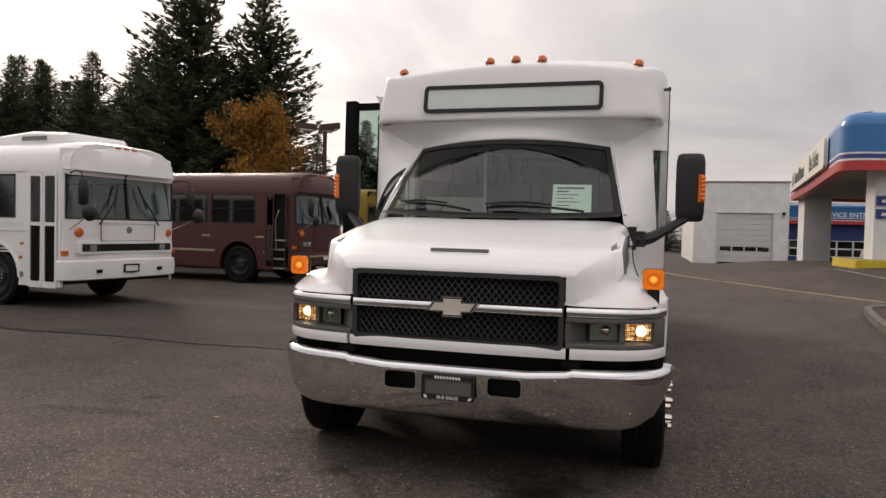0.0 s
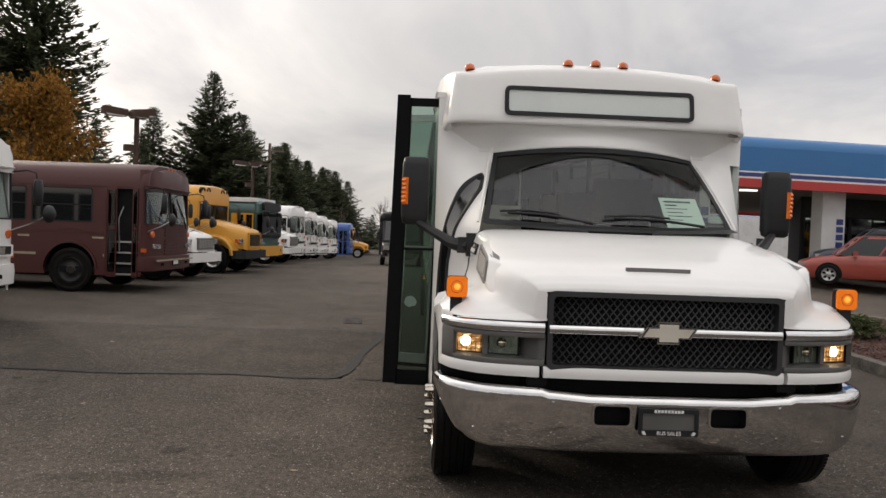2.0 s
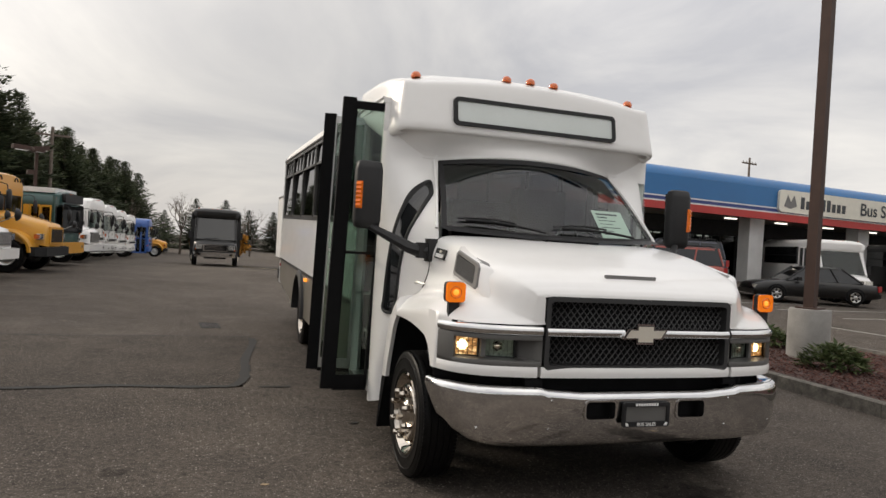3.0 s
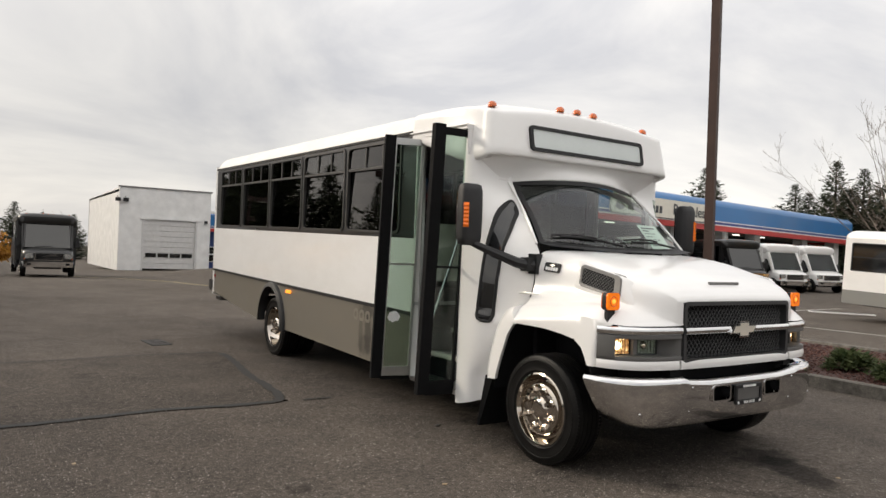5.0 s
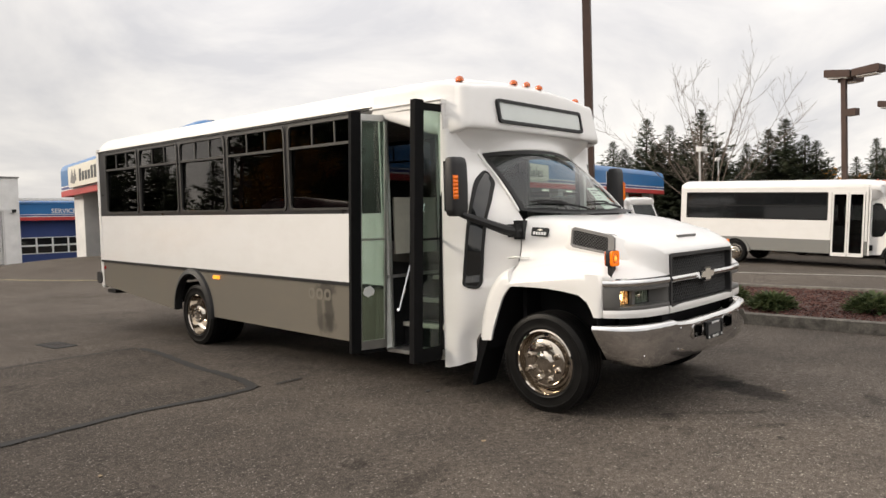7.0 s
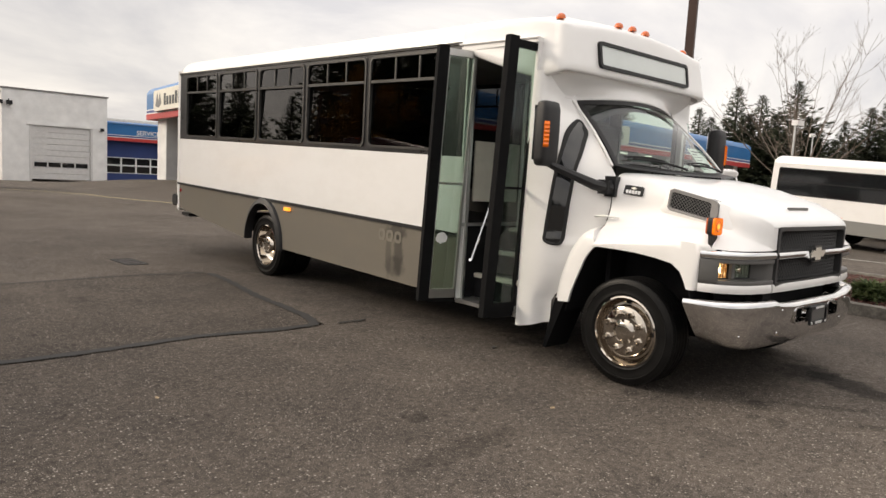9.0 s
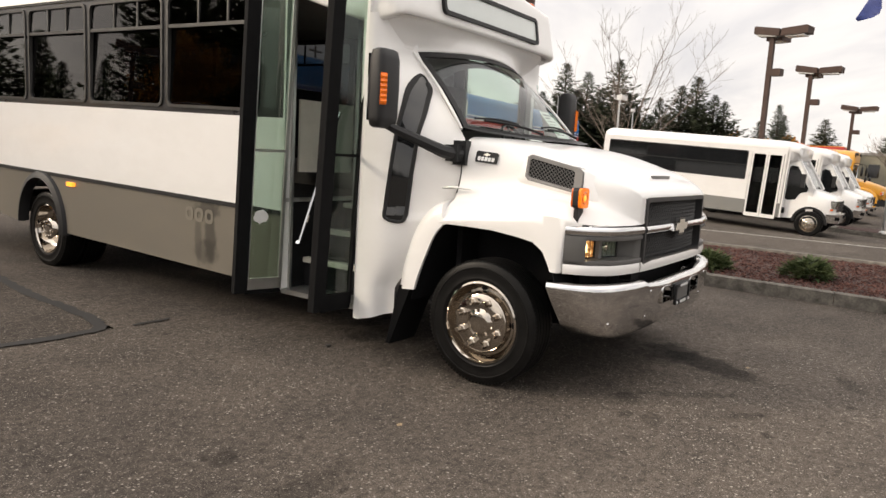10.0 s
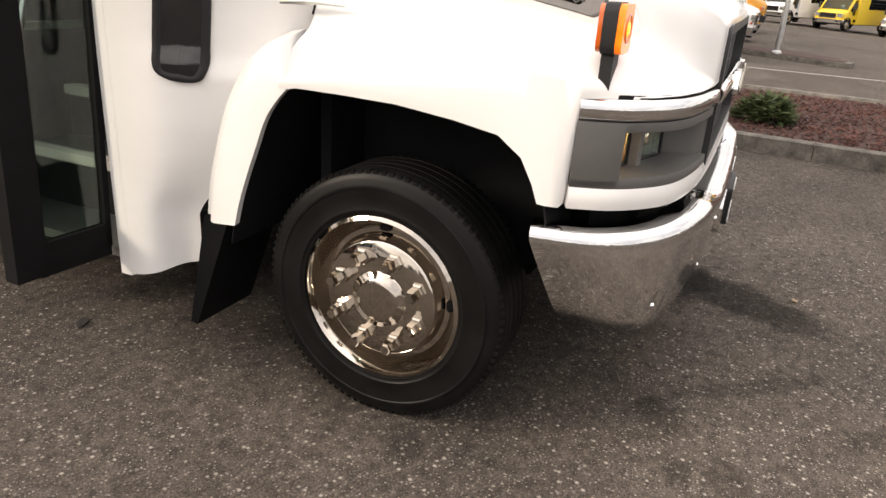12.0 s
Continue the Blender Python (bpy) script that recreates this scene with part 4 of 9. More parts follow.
    for a in ((-1.0, 1.0, 0.935, 1.0, 28, 2), (-1.0, 1.0, 0.0, 0.055, 28, 2), (-1.0, -0.955, 0.0, 1.0, 2, 14), (0.955, 1.0, 0.0, 1.0, 2, 14)):
        b2 = ws_strip(*a, 0.005)
        me = bpy.data.meshes.new("t")
        b2.to_mesh(me)
        b2.free()
        bm.from_mesh(me)
        bpy.data.meshes.remove(me)
    part("windscreen_border", bm, "black_trim", wsd, "black windscreen seal and shade band", smooth=80)
    # arched dark lining over the cab opening, a little behind the glass
    bm = nb()
    rows_ = []
    for k in range(31):
        u = -0.97 + 1.94 * k / 30
        lo_v = 0.90 - 0.30 * abs(u) ** 2.6
        rows_.append([Vector(ws(u * 0.985, lo_v + (0.985 - lo_v) * j / 4)) + Vector((0, 0.045, -0.02)) for j in range(5)])
    rings(bm, rows_, closed=False)
    D("cab_arch", bm, "black_trim", bus, "black arched lining above the windscreen", smooth=70)
    # A-pillars
    for s in (-1, 1):
        pts = [Vector(ws(s * 1.02, v)) + Vector((s * 0.012, 0.0, 0.006)) for v in (0.0, 0.25, 0.5, 0.75, 1.0)]
        D("a_pillar", tube(nb(), pts, 0.011, 8), "white", bus)
    # cowl and wipers
    bm = nb()
    G = []
    for k in range(9):
        u = -1 + 2 * k / 8
        a = Vector(ws(u, 0.03))
        G.append([(a.x, a.y + 0.01, a.z + 0.004), (a.x * 1.0, a.y - 0.07, a.z - 0.012), (a.x * 0.99, a.y - 0.14, a.z - 0.025)])
    surface(bm, G, 24, 4)
    D("cowl", bm, "plastic", bus, "black plastic cowl grille", smooth=60)
    bm = nb()
    for k in range(26):
        x = -0.20 + 0.016 * k
        box(bm, x - 0.003, x + 0.003, 4.74, 4.84, 1.562, 1.575)
    D("cowl_slats", bm, "dark", bus)
    for u0, v0, u1, v1 in ((-0.82, 0.10, -0.18, 0.03), (-0.02, 0.10, 0.72, 0.02)):
        wp = D("wiper", tube(nb(), [Vector(ws(u0 + (u1 - u0) * k / 6, v0 + 0.03 * math.sin(k / 6 * math.pi) + (v1 - v0) * k / 6)) + Vector((0, -0.030, 0.030)) for k in range(7)], 0.010, 6), "black_trim", bus, "black wiper")
        part("wiper_blade", tube(nb(), [Vector(ws(u0 - 0.06 + (u1 - u0) * 0.72 * k / 6, v0 + 0.035 + 0.025 * math.sin(k / 6 * math.pi))) + Vector((0, -0.016, 0.018)) for k in range(7)], 0.008, 6), "black_trim", wp)

    # ---- tilt hood with fenders
    hood_st = [
        (3.862, [(0, 1.240), (0.42, 1.240), (0.622, 1.238), (0.638, 1.215), (0.640, 1.11), (0.66, 1.080), (0.95, 1.077), (1.090, 1.074)]),
        (3.864, [(0, 1.258), (0.43, 1.256), (0.655, 1.249), (0.688, 1.222), (0.696, 1.12), (0.72, 1.086), (0.96, 1.080), (1.098, 1.076)]),
        (3.880, [(0, 1.284), (0.44, 1.281), (0.672, 1.272), (0.708, 1.242), (0.720, 1.13), (0.755, 1.098), (0.98, 1.088), (1.105, 1.080)]),
        (3.930, [(0, 1.322), (0.45, 1.318), (0.705, 1.308), (0.765, 1.272), (0.798, 1.165), (0.850, 1.128), (1.01, 1.112), (1.125, 1.088)]),
        (4.030, [(0, 1.372), (0.48, 1.367), (0.755, 1.354), (0.845, 1.308), (0.880, 1.208), (0.935, 1.168), (1.055, 1.148), (1.158, 1.098)]),
        (4.140, [(0, 1.414), (0.50, 1.408), (0.795, 1.393), (0.897, 1.342), (0.922, 1.230), (0.980, 1.197), (1.080, 1.176), (1.180, 1.106)]),
        (4.300, [(0, 1.464), (0.53, 1.458), (0.820, 1.440), (0.912, 1.385), (0.932, 1.252), (0.995, 1.214), (1.097, 1.188), (1.194, 1.115)]),
        (4.500, [(0, 1.520), (0.56, 1.514), (0.838, 1.494), (0.918, 1.428), (0.940, 1.272), (1.005, 1.205), (1.110, 1.170), (1.198, 1.085)]),
        (4.700, [(0, 1.556), (0.59, 1.550), (0.855, 1.527), (0.926, 1.442), (0.952, 1.285), (1.018, 1.192), (1.12, 1.147), (1.198, 1.060)]),
        (4.880, [(0, 1.572), (0.62, 1.570), (0.872, 1.545), (0.945, 1.45), (0.966, 1.29), (1.03, 1.175), (1.12, 1.125), (1.198, 1.045)]),
        (5.020, [(0, 1.572), (0.64, 1.572), (0.885, 1.555), (0.960, 1.455), (0.978, 1.29), (1.03, 1.165), (1.12, 1.105), (1.198, 1.02)]),
    ]
    def arch_z(y):
        pts = [(4.00, 0.787), (4.195, 0.787), (4.218, 0.790), (4.239, 0.837), (4.276, 0.904), (4.342, 0.953), (4.47, 0.975), (4.638, 0.993), (4.815, 0.997), (4.986, 0.997), (5.08, 0.965)]
        for (a, za), (b, zb) in zip(pts, pts[1:]):
            if y <= b:
                return za + (zb - za) * (y - a) / (b - a)
        return pts[-1][1]
    ys = [a for a, _ in hood_st]
    def hood_row(y):
        t = np.interp(y, ys, np.linspace(0, 1, len(ys)))
        A = np.array([[p for p in r] for _, r in hood_st])
        return [catmull(A[:, j], t) for j in range(A.shape[1])]
    stations = [3.862, 3.863, 3.864, 3.870, 3.876, 3.884, 3.895, 3.910, 3.93, 3.955, 3.985, 4.015, 4.05, 4.09, 4.14, 4.18, 4.198, 4.218, 4.239, 4.256, 4.276, 4.305, 4.342, 4.40, 4.47, 4.55, 4.64, 4.73, 4.82, 4.90, 4.96, 5.02]
    bm = nb()
    rows = []
    for y in stations:
        r = hood_row(y)
        half = [catmull(r, k / 42) for k in range(43)]
        za = arch_z(y) if y > 4.10 else None
        side = []
        x0, z0 = half[-1]
        zl = za if za is not None else z0 - 0.04
        for f in (0.3, 0.65, 1.0):
            side.append((x0 + 0.004 * math.sin(f * math.pi), z0 + (zl - z0) * f))
        side.append((x0 - 0.035, zl + 0.004))
        prof = [(float(a), float(b)) for a, b in half] + side
        rows.append([(-p[0], y, p[1]) for p in prof[::-1]] + [(p[0], y, p[1]) for p in prof[1:]])
    # sweep the nose back at the corners so that it follows the plan of the front
    def nose(x, y):
        P = FRONT_PLAN
        back = np.interp(abs(x), [p[0] for p in P], [p[1] for p in P]) - 3.866
        f = max(0.0, 1 - (y - 3.866) / 0.40)
        return y + back * f * f
    rows = [[(x, nose(x, y), z) for x, y, z in row] for row in rows]
    rings(bm, rows, closed=False)
    bm.normal_update()
    hood_tree = BVHTree.FromBMesh(bm)
    D("hood", bm, "white", bus, "white one-piece tilting hood with fenders", smooth=48)
    for s in (-1, 1):
        D("shut_line", tube(nb(), [(s * (float(x) + 0.002), 5.024, float(z)) for x, z in [catmull(hood_row(5.02), 0.28 + 0.40 * k / 12) for k in range(13)]], 0.004, 5), "dark", bus)
    # rear leg of each fender flare
    for s in (-1, 1):
        bm = nb()
        outer = [(5.02, 1.115), (5.09, 1.095), (5.16, 1.03), (5.225, 0.93), (5.275, 0.80), (5.315, 0.66), (5.338, 0.52)]
        inner = [(4.985, 0.998), (5.035, 0.945), (5.075, 0.885), (5.11, 0.80), (5.145, 0.715), (5.18, 0.62), (5.205, 0.53)]
        lo = []
        for k in range(25):
            o, i = catmull(outer, k / 24), catmull(inner, k / 24)
            mid = (o + i) / 2
            lo.append([(s * 1.02, o[0] + 0.03, o[1] + 0.03), (s * 1.13, o[0] + 0.012, o[1] + 0.012), (s * 1.175, *o), (s * 1.203, *(o * 0.62 + i * 0.38)), (s * 1.198, *i), (s * 1.17, i[0] + 0.004, i[1] + 0.002), (s * 1.155, *mid), (s * 1.03, o[0] + 0.01, o[1] + 0.01)])
        rings(bm, lo)
        D("fender_flare", bm, "white", bus, "white rear leg of the front fender", smooth=60)
        D("mud_flap", prism(nb(), [(5.23, 0.56), (5.335, 0.54), (5.43, 0.12), (5.40, 0.115)], "x", s * 0.90, s * 1.19), "door_rubber", bus, "black rubber mud flap")
        # wheel well liner
        bm = nb()
        prof = [(4.17, 0.60), (4.215, 0.82), (4.30, 0.955), (4.47, 1.01), (4.80, 1.03), (5.00, 1.01), (5.10, 0.90), (5.19, 0.68), (5.24, 0.45)]
        lo = [[(s * 1.175, y, z), (s * 0.64, y, z), (s * 0.64, y, z + 0.02), (s * 1.175, y, z + 0.02)] for y, z in prof]
        rings(bm, lo)
        D("wheel_liner", bm, "dark", bus)
        D("hood_latch", tube(nb(), [(s * 1.035, 4.90, 1.222), (s * 1.048, 4.98, 1.226), (s * 1.052, 5.03, 1.226), (s * 1.045, 5.12, 1.218)], [0.005, 0.008, 0.012, 0.006], 6), "alu", bus, "bright metal hood latch")
    D("engine", box(nb(), -0.74, 0.74, 4.02, 5.0, 0.45, 1.05), "dark", bus)
    # added block, no known part: keeps light off the ground under the nose
    D("oil_pan", prism(nb(), [(4.30, 0.46), (4.36, 0.36), (5.15, 0.33), (5.45, 0.34), (5.55, 0.46)], "x", -0.66, 0.66), "dark", bus, bevel=0.02)
    D("firewall", box(nb(), -0.95, 0.95, 5.0, 5.04, 0.5, 1.5), "dark", bus)
    # hood slot badge, side vents with mesh, badges
    D("hood_scoop", prism(nb(), rrect(-0.19, 0.17, 3.992, 4.012, 0.009), "z", 1.352, 1.374), "vent_grey", bus, "small grey hood vent")
    for s in (-1, 1):
        oc = [(4.164, 1.262), (4.168, 1.376), (4.195, 1.399), (4.520, 1.468), (4.548, 1.455), (4.553, 1.330), (4.530, 1.308), (4.195, 1.246)]
        ic = [(4.222, 1.282), (4.222, 1.370), (4.235, 1.383), (4.514, 1.443), (4.528, 1.434), (4.531, 1.340), (4.516, 1.328), (4.237, 1.273)]
        def at(pts, o):
            return [(s * (0.938 + 0.05 * (y - 4.13) - 0.12 * (z - 1.355) + o), y, z) for y, z in pts]
        bm = nb()
        rings(bm, [at(oc, -0.075), at(oc, -0.006), at([(y + (4.33 - y) * 0.03, z + (1.35 - z) * 0.05) for y, z in oc], 0.0), at(ic, -0.002), at(ic, -0.016)], True, False)
        vent = D("hood_vent", bm, "vent_grey", bus, "grey framed hood side vent", smooth=30)
        # moulded swell of the hood round the vent
        wide = []
        for y, z in oc:
            q = hood_tree.find_nearest(Vector((s * 0.90, 4.36 + (y - 4.36) * 1.45, 1.355 + (z - 1.355) * 1.75)))[0]
            wide.append((q.x - s * 0.004, q.y, q.z))
        rim = at([(4.36 + (y - 4.36) * 1.01, 1.355 + (z - 1.355) * 1.02) for y, z in oc], -0.010)
        mid = [tuple(a * 0.35 + b * 0.65 for a, b in zip(p, q)) for p, q in zip(wide, at([(4.36 + (y - 4.36) * 1.06, 1.355 + (z - 1.355) * 1.10) for y, z in oc], -0.014))]
        bm = nb()
        rings(bm, [wide, mid, rim], True, False)
        part("vent_swell", bm, "white", vent, "white moulded swell round the vent", smooth=60)
        bm = nb()
        rings(bm, [at([(cy + (y - cy) * f, cz + (z - cz) * f) for y, z in ic], -0.012) for cy, cz, f in ((4.35, 1.355, 1.02), (4.35, 1.355, 0.5), (4.35, 1.355, 0.01))], True, False)
        part("backing", bm, "dark", vent)
        bm = nb()
        def grid(u, w):
            y = 4.220 + 0.312 * u
            lo, hi = 1.273 + 0.056 * u, 1.376 + 0.064 * u
            z = lo + (hi - lo) * w
            return (s * (0.938 + 0.05 * (y - 4.13) - 0.12 * (z - 1.355) - 0.005), y, z)
        for sl in (-1, 1):
            for k in range(-5, 18):
                c0, c1 = k / 12, k / 12 + sl * 0.34
                pts = [(c0 + (c1 - c0) * q / 10, q / 10) for q in range(11)]
                pts = [p for p in pts if -0.001 <= p[0] <= 1.001]
                if len(pts) > 2:
                    tube(bm, [grid(*pts[0]), grid(*pts[-1])], 0.0030, 4)
        part("mesh", bm, "vent_mesh", vent, "black diamond mesh")
        # model badge, drawn as plain bars
        hit = hood_tree.ray_cast(Vector((s * 2.0, 4.845, 1.432)), Vector((-s, 0, 0)))
        nx = (hit[1] if hit[1].x * s > 0 else -hit[1]).normalized()
        ny = (Vector((0, 1, 0.05)) - nx * nx.dot(Vector((0, 1, 0.05)))).normalized()
        nz = nx.cross(ny)
        if nz.z < 0:
            ny, nz = -ny, -nz
        bd = new("badge", put_mesh("badge", prism(nb(), rrect(-0.078, 0.078, -0.036, 0.036, 0.010), "x", -0.006, 0.006), "black_trim", 0.002))
        bd.parent = bus
        m = Matrix((nx, ny, nz)).transposed().to_4x4()
        m.translation = hit[0] + nx * 0.008
        bd.matrix_basis = m
        bd["label"] = "black side badge with pale bars"
        for k in range(5):
            part("badge_bar", prism(nb(), rrect(-0.060 + 0.025 * k, -0.040 + 0.025 * k, -0.027, 0.000, 0.006), "x", 0.005, 0.0085), "ink_white", bd)
        part("badge_emblem", prism(nb(), [(-0.024, 0.012), (-0.020, 0.020), (-0.008, 0.020), (-0.008, 0.026), (0.008, 0.026), (0.008, 0.020), (0.024, 0.020), (0.020, 0.012), (0.008, 0.012), (0.008, 0.006), (-0.008, 0.006), (-0.008, 0.012)], "x", 0.005, 0.0085), "gold", bd)

    # ---- nose: grille, chrome, lamps, bumper
    fr = D("grille_frame", frame_ring(nb(), rrect(-0.632, 0.632, 0.824, 1.243, 0.035), rrect(-0.604, 0.604, 0.852, 1.214, 0.022), "y", 3.862, 3.95), "grille_black", bus, "dark grey plastic grille surround", bevel=0.004)
    part("grille_back", box(nb(), -0.63, 0.63, 3.945, 3.955, 0.85, 1.22), "dark", fr)
    bm = nb()
    for lo_, hi_ in ((0.854, 1.018), (1.062, 1.213)):
        h = hi_ - lo_
        step = 0.040
        n = int(1.26 / step)
        for k in range(-4, n + 4):
            for sl in (-1, 1):
                x0 = -0.62 + k * step
                x1 = x0 + sl * h * 0.8
                def clip(xa, za, xb, zb):
                    t0, t1 = 0.0, 1.0
                    dx = xb - xa
                    for lim, sgn in ((-0.612, 1), (0.612, -1)):
                        if (xa - lim) * sgn < 0 and (xb - lim) * sgn < 0:
                            return None
                        if (xa - lim) * sgn < 0:
                            t0 = max(t0, (lim - xa) / dx)
                        if (xb - lim) * sgn < 0:
                            t1 = min(t1, (lim - xa) / dx)
                    return (xa + dx * t0, za + (zb - za) * t0, xa + dx * t1, za + (zb - za) * t1)
                c = clip(x0, lo_, x1, hi_)
                if c and abs(c[1] - c[3]) > 0.01:
                    yb = 3.885
                    tube(bm, [(c[0], yb + 0.03 * (c[0] / 0.62) ** 2, c[1]), (c[2], yb + 0.03 * (c[2] / 0.62) ** 2, c[3])], 0.0036, 4)
    part("grille_mesh", bm, "grille_black", fr, "black diamond mesh grille")
    part("grille_bar", front_band(1.014, 1.068, -0.625, 0.625, 0.026, 0.06, bulge=0.024), "chrome", fr, "chrome centre bar")
    em = [(-0.155, -0.030), (-0.12, 0.028), (-0.058, 0.028), (-0.058, 0.058), (0.058, 0.058), (0.058, 0.028), (0.155, 0.028), (0.12, -0.030), (0.058, -0.030), (0.058, -0.060), (-0.058, -0.060), (-0.058, -0.030)]
    part("emblem", prism(nb(), [(x, 1.043 + z) for x, z in em], "y", 3.828, 3.85), "chrome", fr, "chrome rim of the emblem", bevel=0.004)
    part("emblem_groove", prism(nb(), [(x * 0.93, 1.043 + z * 0.88) for x, z in em], "y", 3.826, 3.83), "black_trim", fr)
    part("emblem_face", prism(nb(), [(x * 0.87, 1.043 + z * 0.78) for x, z in em], "y", 3.822, 3.83), "gold", fr, "pale gold plain emblem")
    for s in (-1, 1):
        x0, x1 = (0.635, 1.20) if s > 0 else (-1.20, -0.635)
        brow = D("brow_trim", front_band(1.014, 1.072, x0, x1, 0.018, 0.06, bulge=0.024), "chrome", bus, "chrome strip over the headlamps")
        part("brow_gap", front_band(1.070, 1.080, x0, x1, -0.004, 0.05, round_=0.1), "dark", brow)
        hl = D("headlamp_bezel", front_band(0.990, 1.014, x0, x1, 0.006, 0.10, round_=0.1), "grey_bezel", bus, "dark grey headlamp surround")
        part("lower_lip", front_band(0.842, 0.872, x0, x1, 0.008, 0.10, round_=0.2), "grey_bezel", hl)
        wrap = (1.112, 1.168) if s > 0 else (-1.168, -1.112)
        part("outer_wrap", front_band(0.845, 1.012, wrap[0], wrap[1], 0.008, 0.025, round_=0.03), "grey_bezel", hl)
        bm = nb()
        # concave back of the recess, from the grille side out to the lit lamp
        back = [(0.640, 3.880), (0.672, 3.900), (0.70, 3.938), (0.735, 3.985), (0.775, 4.028), (0.935, 4.078), (1.06, 4.116), (1.150, 4.142)]
        rings(bm, [[(s * x, y, 0.846), (s * x, y, 1.010), (s * x, y + 0.03, 1.010), (s * x, y + 0.03, 0.846)] for x, y in fine(back, 24)])
        part("recess_back", bm, "grey_bezel", hl, smooth=50)
        bm = nb()
        xs_ = [0.642 + 0.500 * q / 16 for q in range(17)]
        bk = [np.interp(x, [p[0] for p in back], [p[1] for p in back]) for x in xs_]
        ft = [np.interp(x, [p[0] for p in FRONT_PLAN], [p[1] for p in FRONT_PLAN]) - 0.002 for x in xs_]
        rings(bm, [[(s * x, f, 0.862), (s * x, f, 0.870), (s * x, max(f, b) + 0.004, 0.876), (s * x, max(f, b) + 0.004, 0.862)] for x, f, b in zip(xs_, ft, bk)])
        part("recess_floor", bm, "grey_bezel", hl)
        part("divider", prism(nb(), [(s * 0.930, 4.015), (s * 0.956, 4.022), (s * 0.958, 4.062), (s * 0.928, 4.055)], "z", 0.872, 0.99), "vent_grey", hl)
        for (a, b, ya, mat, lab) in ((0.960, 1.122, 4.048, "lamp_warm", "lit headlamp"), (0.766, 0.926, 3.988, "lamp_clear", "unlit headlamp")):
            k = 0.31
            def lamp_box(xa, xb, off, dep, z0, z1, bm):
                prism(bm, [(s * xa, ya + k * (xa - a) + off), (s * xb, ya + k * (xb - a) + off), (s * xb, ya + k * (xb - a) + off + dep), (s * xa, ya + k * (xa - a) + off + dep)], "z", z0, z1)
                return bm
            lamp = part("headlamp", lamp_box(a, b, 0.014, 0.03, 0.876, 0.988, nb()), mat, hl, lab)
            bm = nb()
            for i in range(7):
                xx = a + 0.006 + (b - a - 0.012) * i / 6
                lamp_box(xx - 0.0018, xx + 0.0018, 0.004, 0.012, 0.880, 0.984, bm)
            for i in range(3):
                zz = 0.905 + 0.027 * i
                lamp_box(a + 0.004, b - 0.004, 0.008, 0.006, zz - 0.0012, zz + 0.0012, bm)
            part("optics", bm, "facet" if mat == "lamp_warm" else "lamp_clear", hl, "ribbed lamp optics")
            xm = (a + b) / 2
            part("bulb", lathe(nb(), [(0.0, -0.016), (0.016, -0.014), (0.030, -0.004), (0.034, 0.006)], 18, "y", (s * xm, ya + k * (xm - a) + 0.016, 0.934)), "bulb" if mat == "lamp_warm" else "facet", hl, "glowing bulb" if mat == "lamp_warm" else "reflector dish")
            bm = nb()
            rim_z = ((0.872, 0.879), (0.985, 0.992))
            for z0, z1 in rim_z:
                lamp_box(a - 0.006, b + 0.006, -0.002, 0.03, z0, z1, bm)
            for xa, xb in ((a - 0.006, a + 0.001), (b - 0.001, b + 0.006)):
                lamp_box(xa, xb, -0.002, 0.03, 0.872, 0.992, bm)
            part("lamp_rim", bm, "black_trim", hl)
            part("lens", lamp_box(a, b, 0.0, 0.003, 0.876, 0.988, nb()), "glass", hl, "clear lens", shadow=False)
        # round-cornered turn signal standing on the fender
        tb = D("turn_signal", prism(nb(), rrect(s * 1.105 - 0.059, s * 1.105 + 0.059, 1.173, 1.291, 0.022), "y", 4.088, 4.122), "black_trim", bus, "amber two-sided turn signal on the fender", bevel=0.004)
        part("lens", prism(nb(), rrect(s * 1.105 - 0.057, s * 1.105 + 0.057, 1.175, 1.289, 0.021), "y", 4.072, 4.090), "amber_glow", tb, "glowing amber lens", bevel=0.006)
        part("lens_ring", lathe(nb(), [(0.030, 0.0), (0.033, -0.003), (0.036, 0.0)], 20, "y", (s * 1.105, 4.0725, 1.232)), "amber", tb)
        part("rear_lens", prism(nb(), rrect(s * 1.105 - 0.055, s * 1.105 + 0.055, 1.177, 1.287, 0.020), "y", 4.120, 4.134), "amber", tb, "amber rear lens", bevel=0.006)
        part("bulb", lathe(nb(), [(0.0, -0.004), (0.012, -0.003), (0.018, 0.0)], 14, "y", (s * 1.105, 4.0715, 1.232)), "amber_lit", tb, "glowing amber bulb")
        part("foot", box(nb(), s * 1.075, s * 1.140, 4.090, 4.120, 1.09, 1.176), "black_trim", tb, bevel=0.006)
    for a, b in ((-1.168, -0.66), (-0.655, 0.655), (0.66, 1.168)):
        D("lower_panel", front_band(0.779, 0.838, a, b, 0.012, 0.10, drop=-0.010), "white", bus, "white strip under the lamps")
    D("valance", front_band(0.60, 0.785, -1.08, 1.08, -0.16, 0.10), "dark", bus)
    for s in (-1, 1):
        D("bumper_pad", front_band(0.735, 0.775, s * 0.68 - 0.06, s * 0.68 + 0.06, -0.01, 0.08), "door_rubber", bus, "black rubber pad above the bumper")

    BP = [(0.0, 3.795), (0.35, 3.797), (0.64, 3.808), (0.84, 3.838), (1.00, 3.892), (1.12, 3.978), (1.195, 4.090), (1.225, 4.225)]
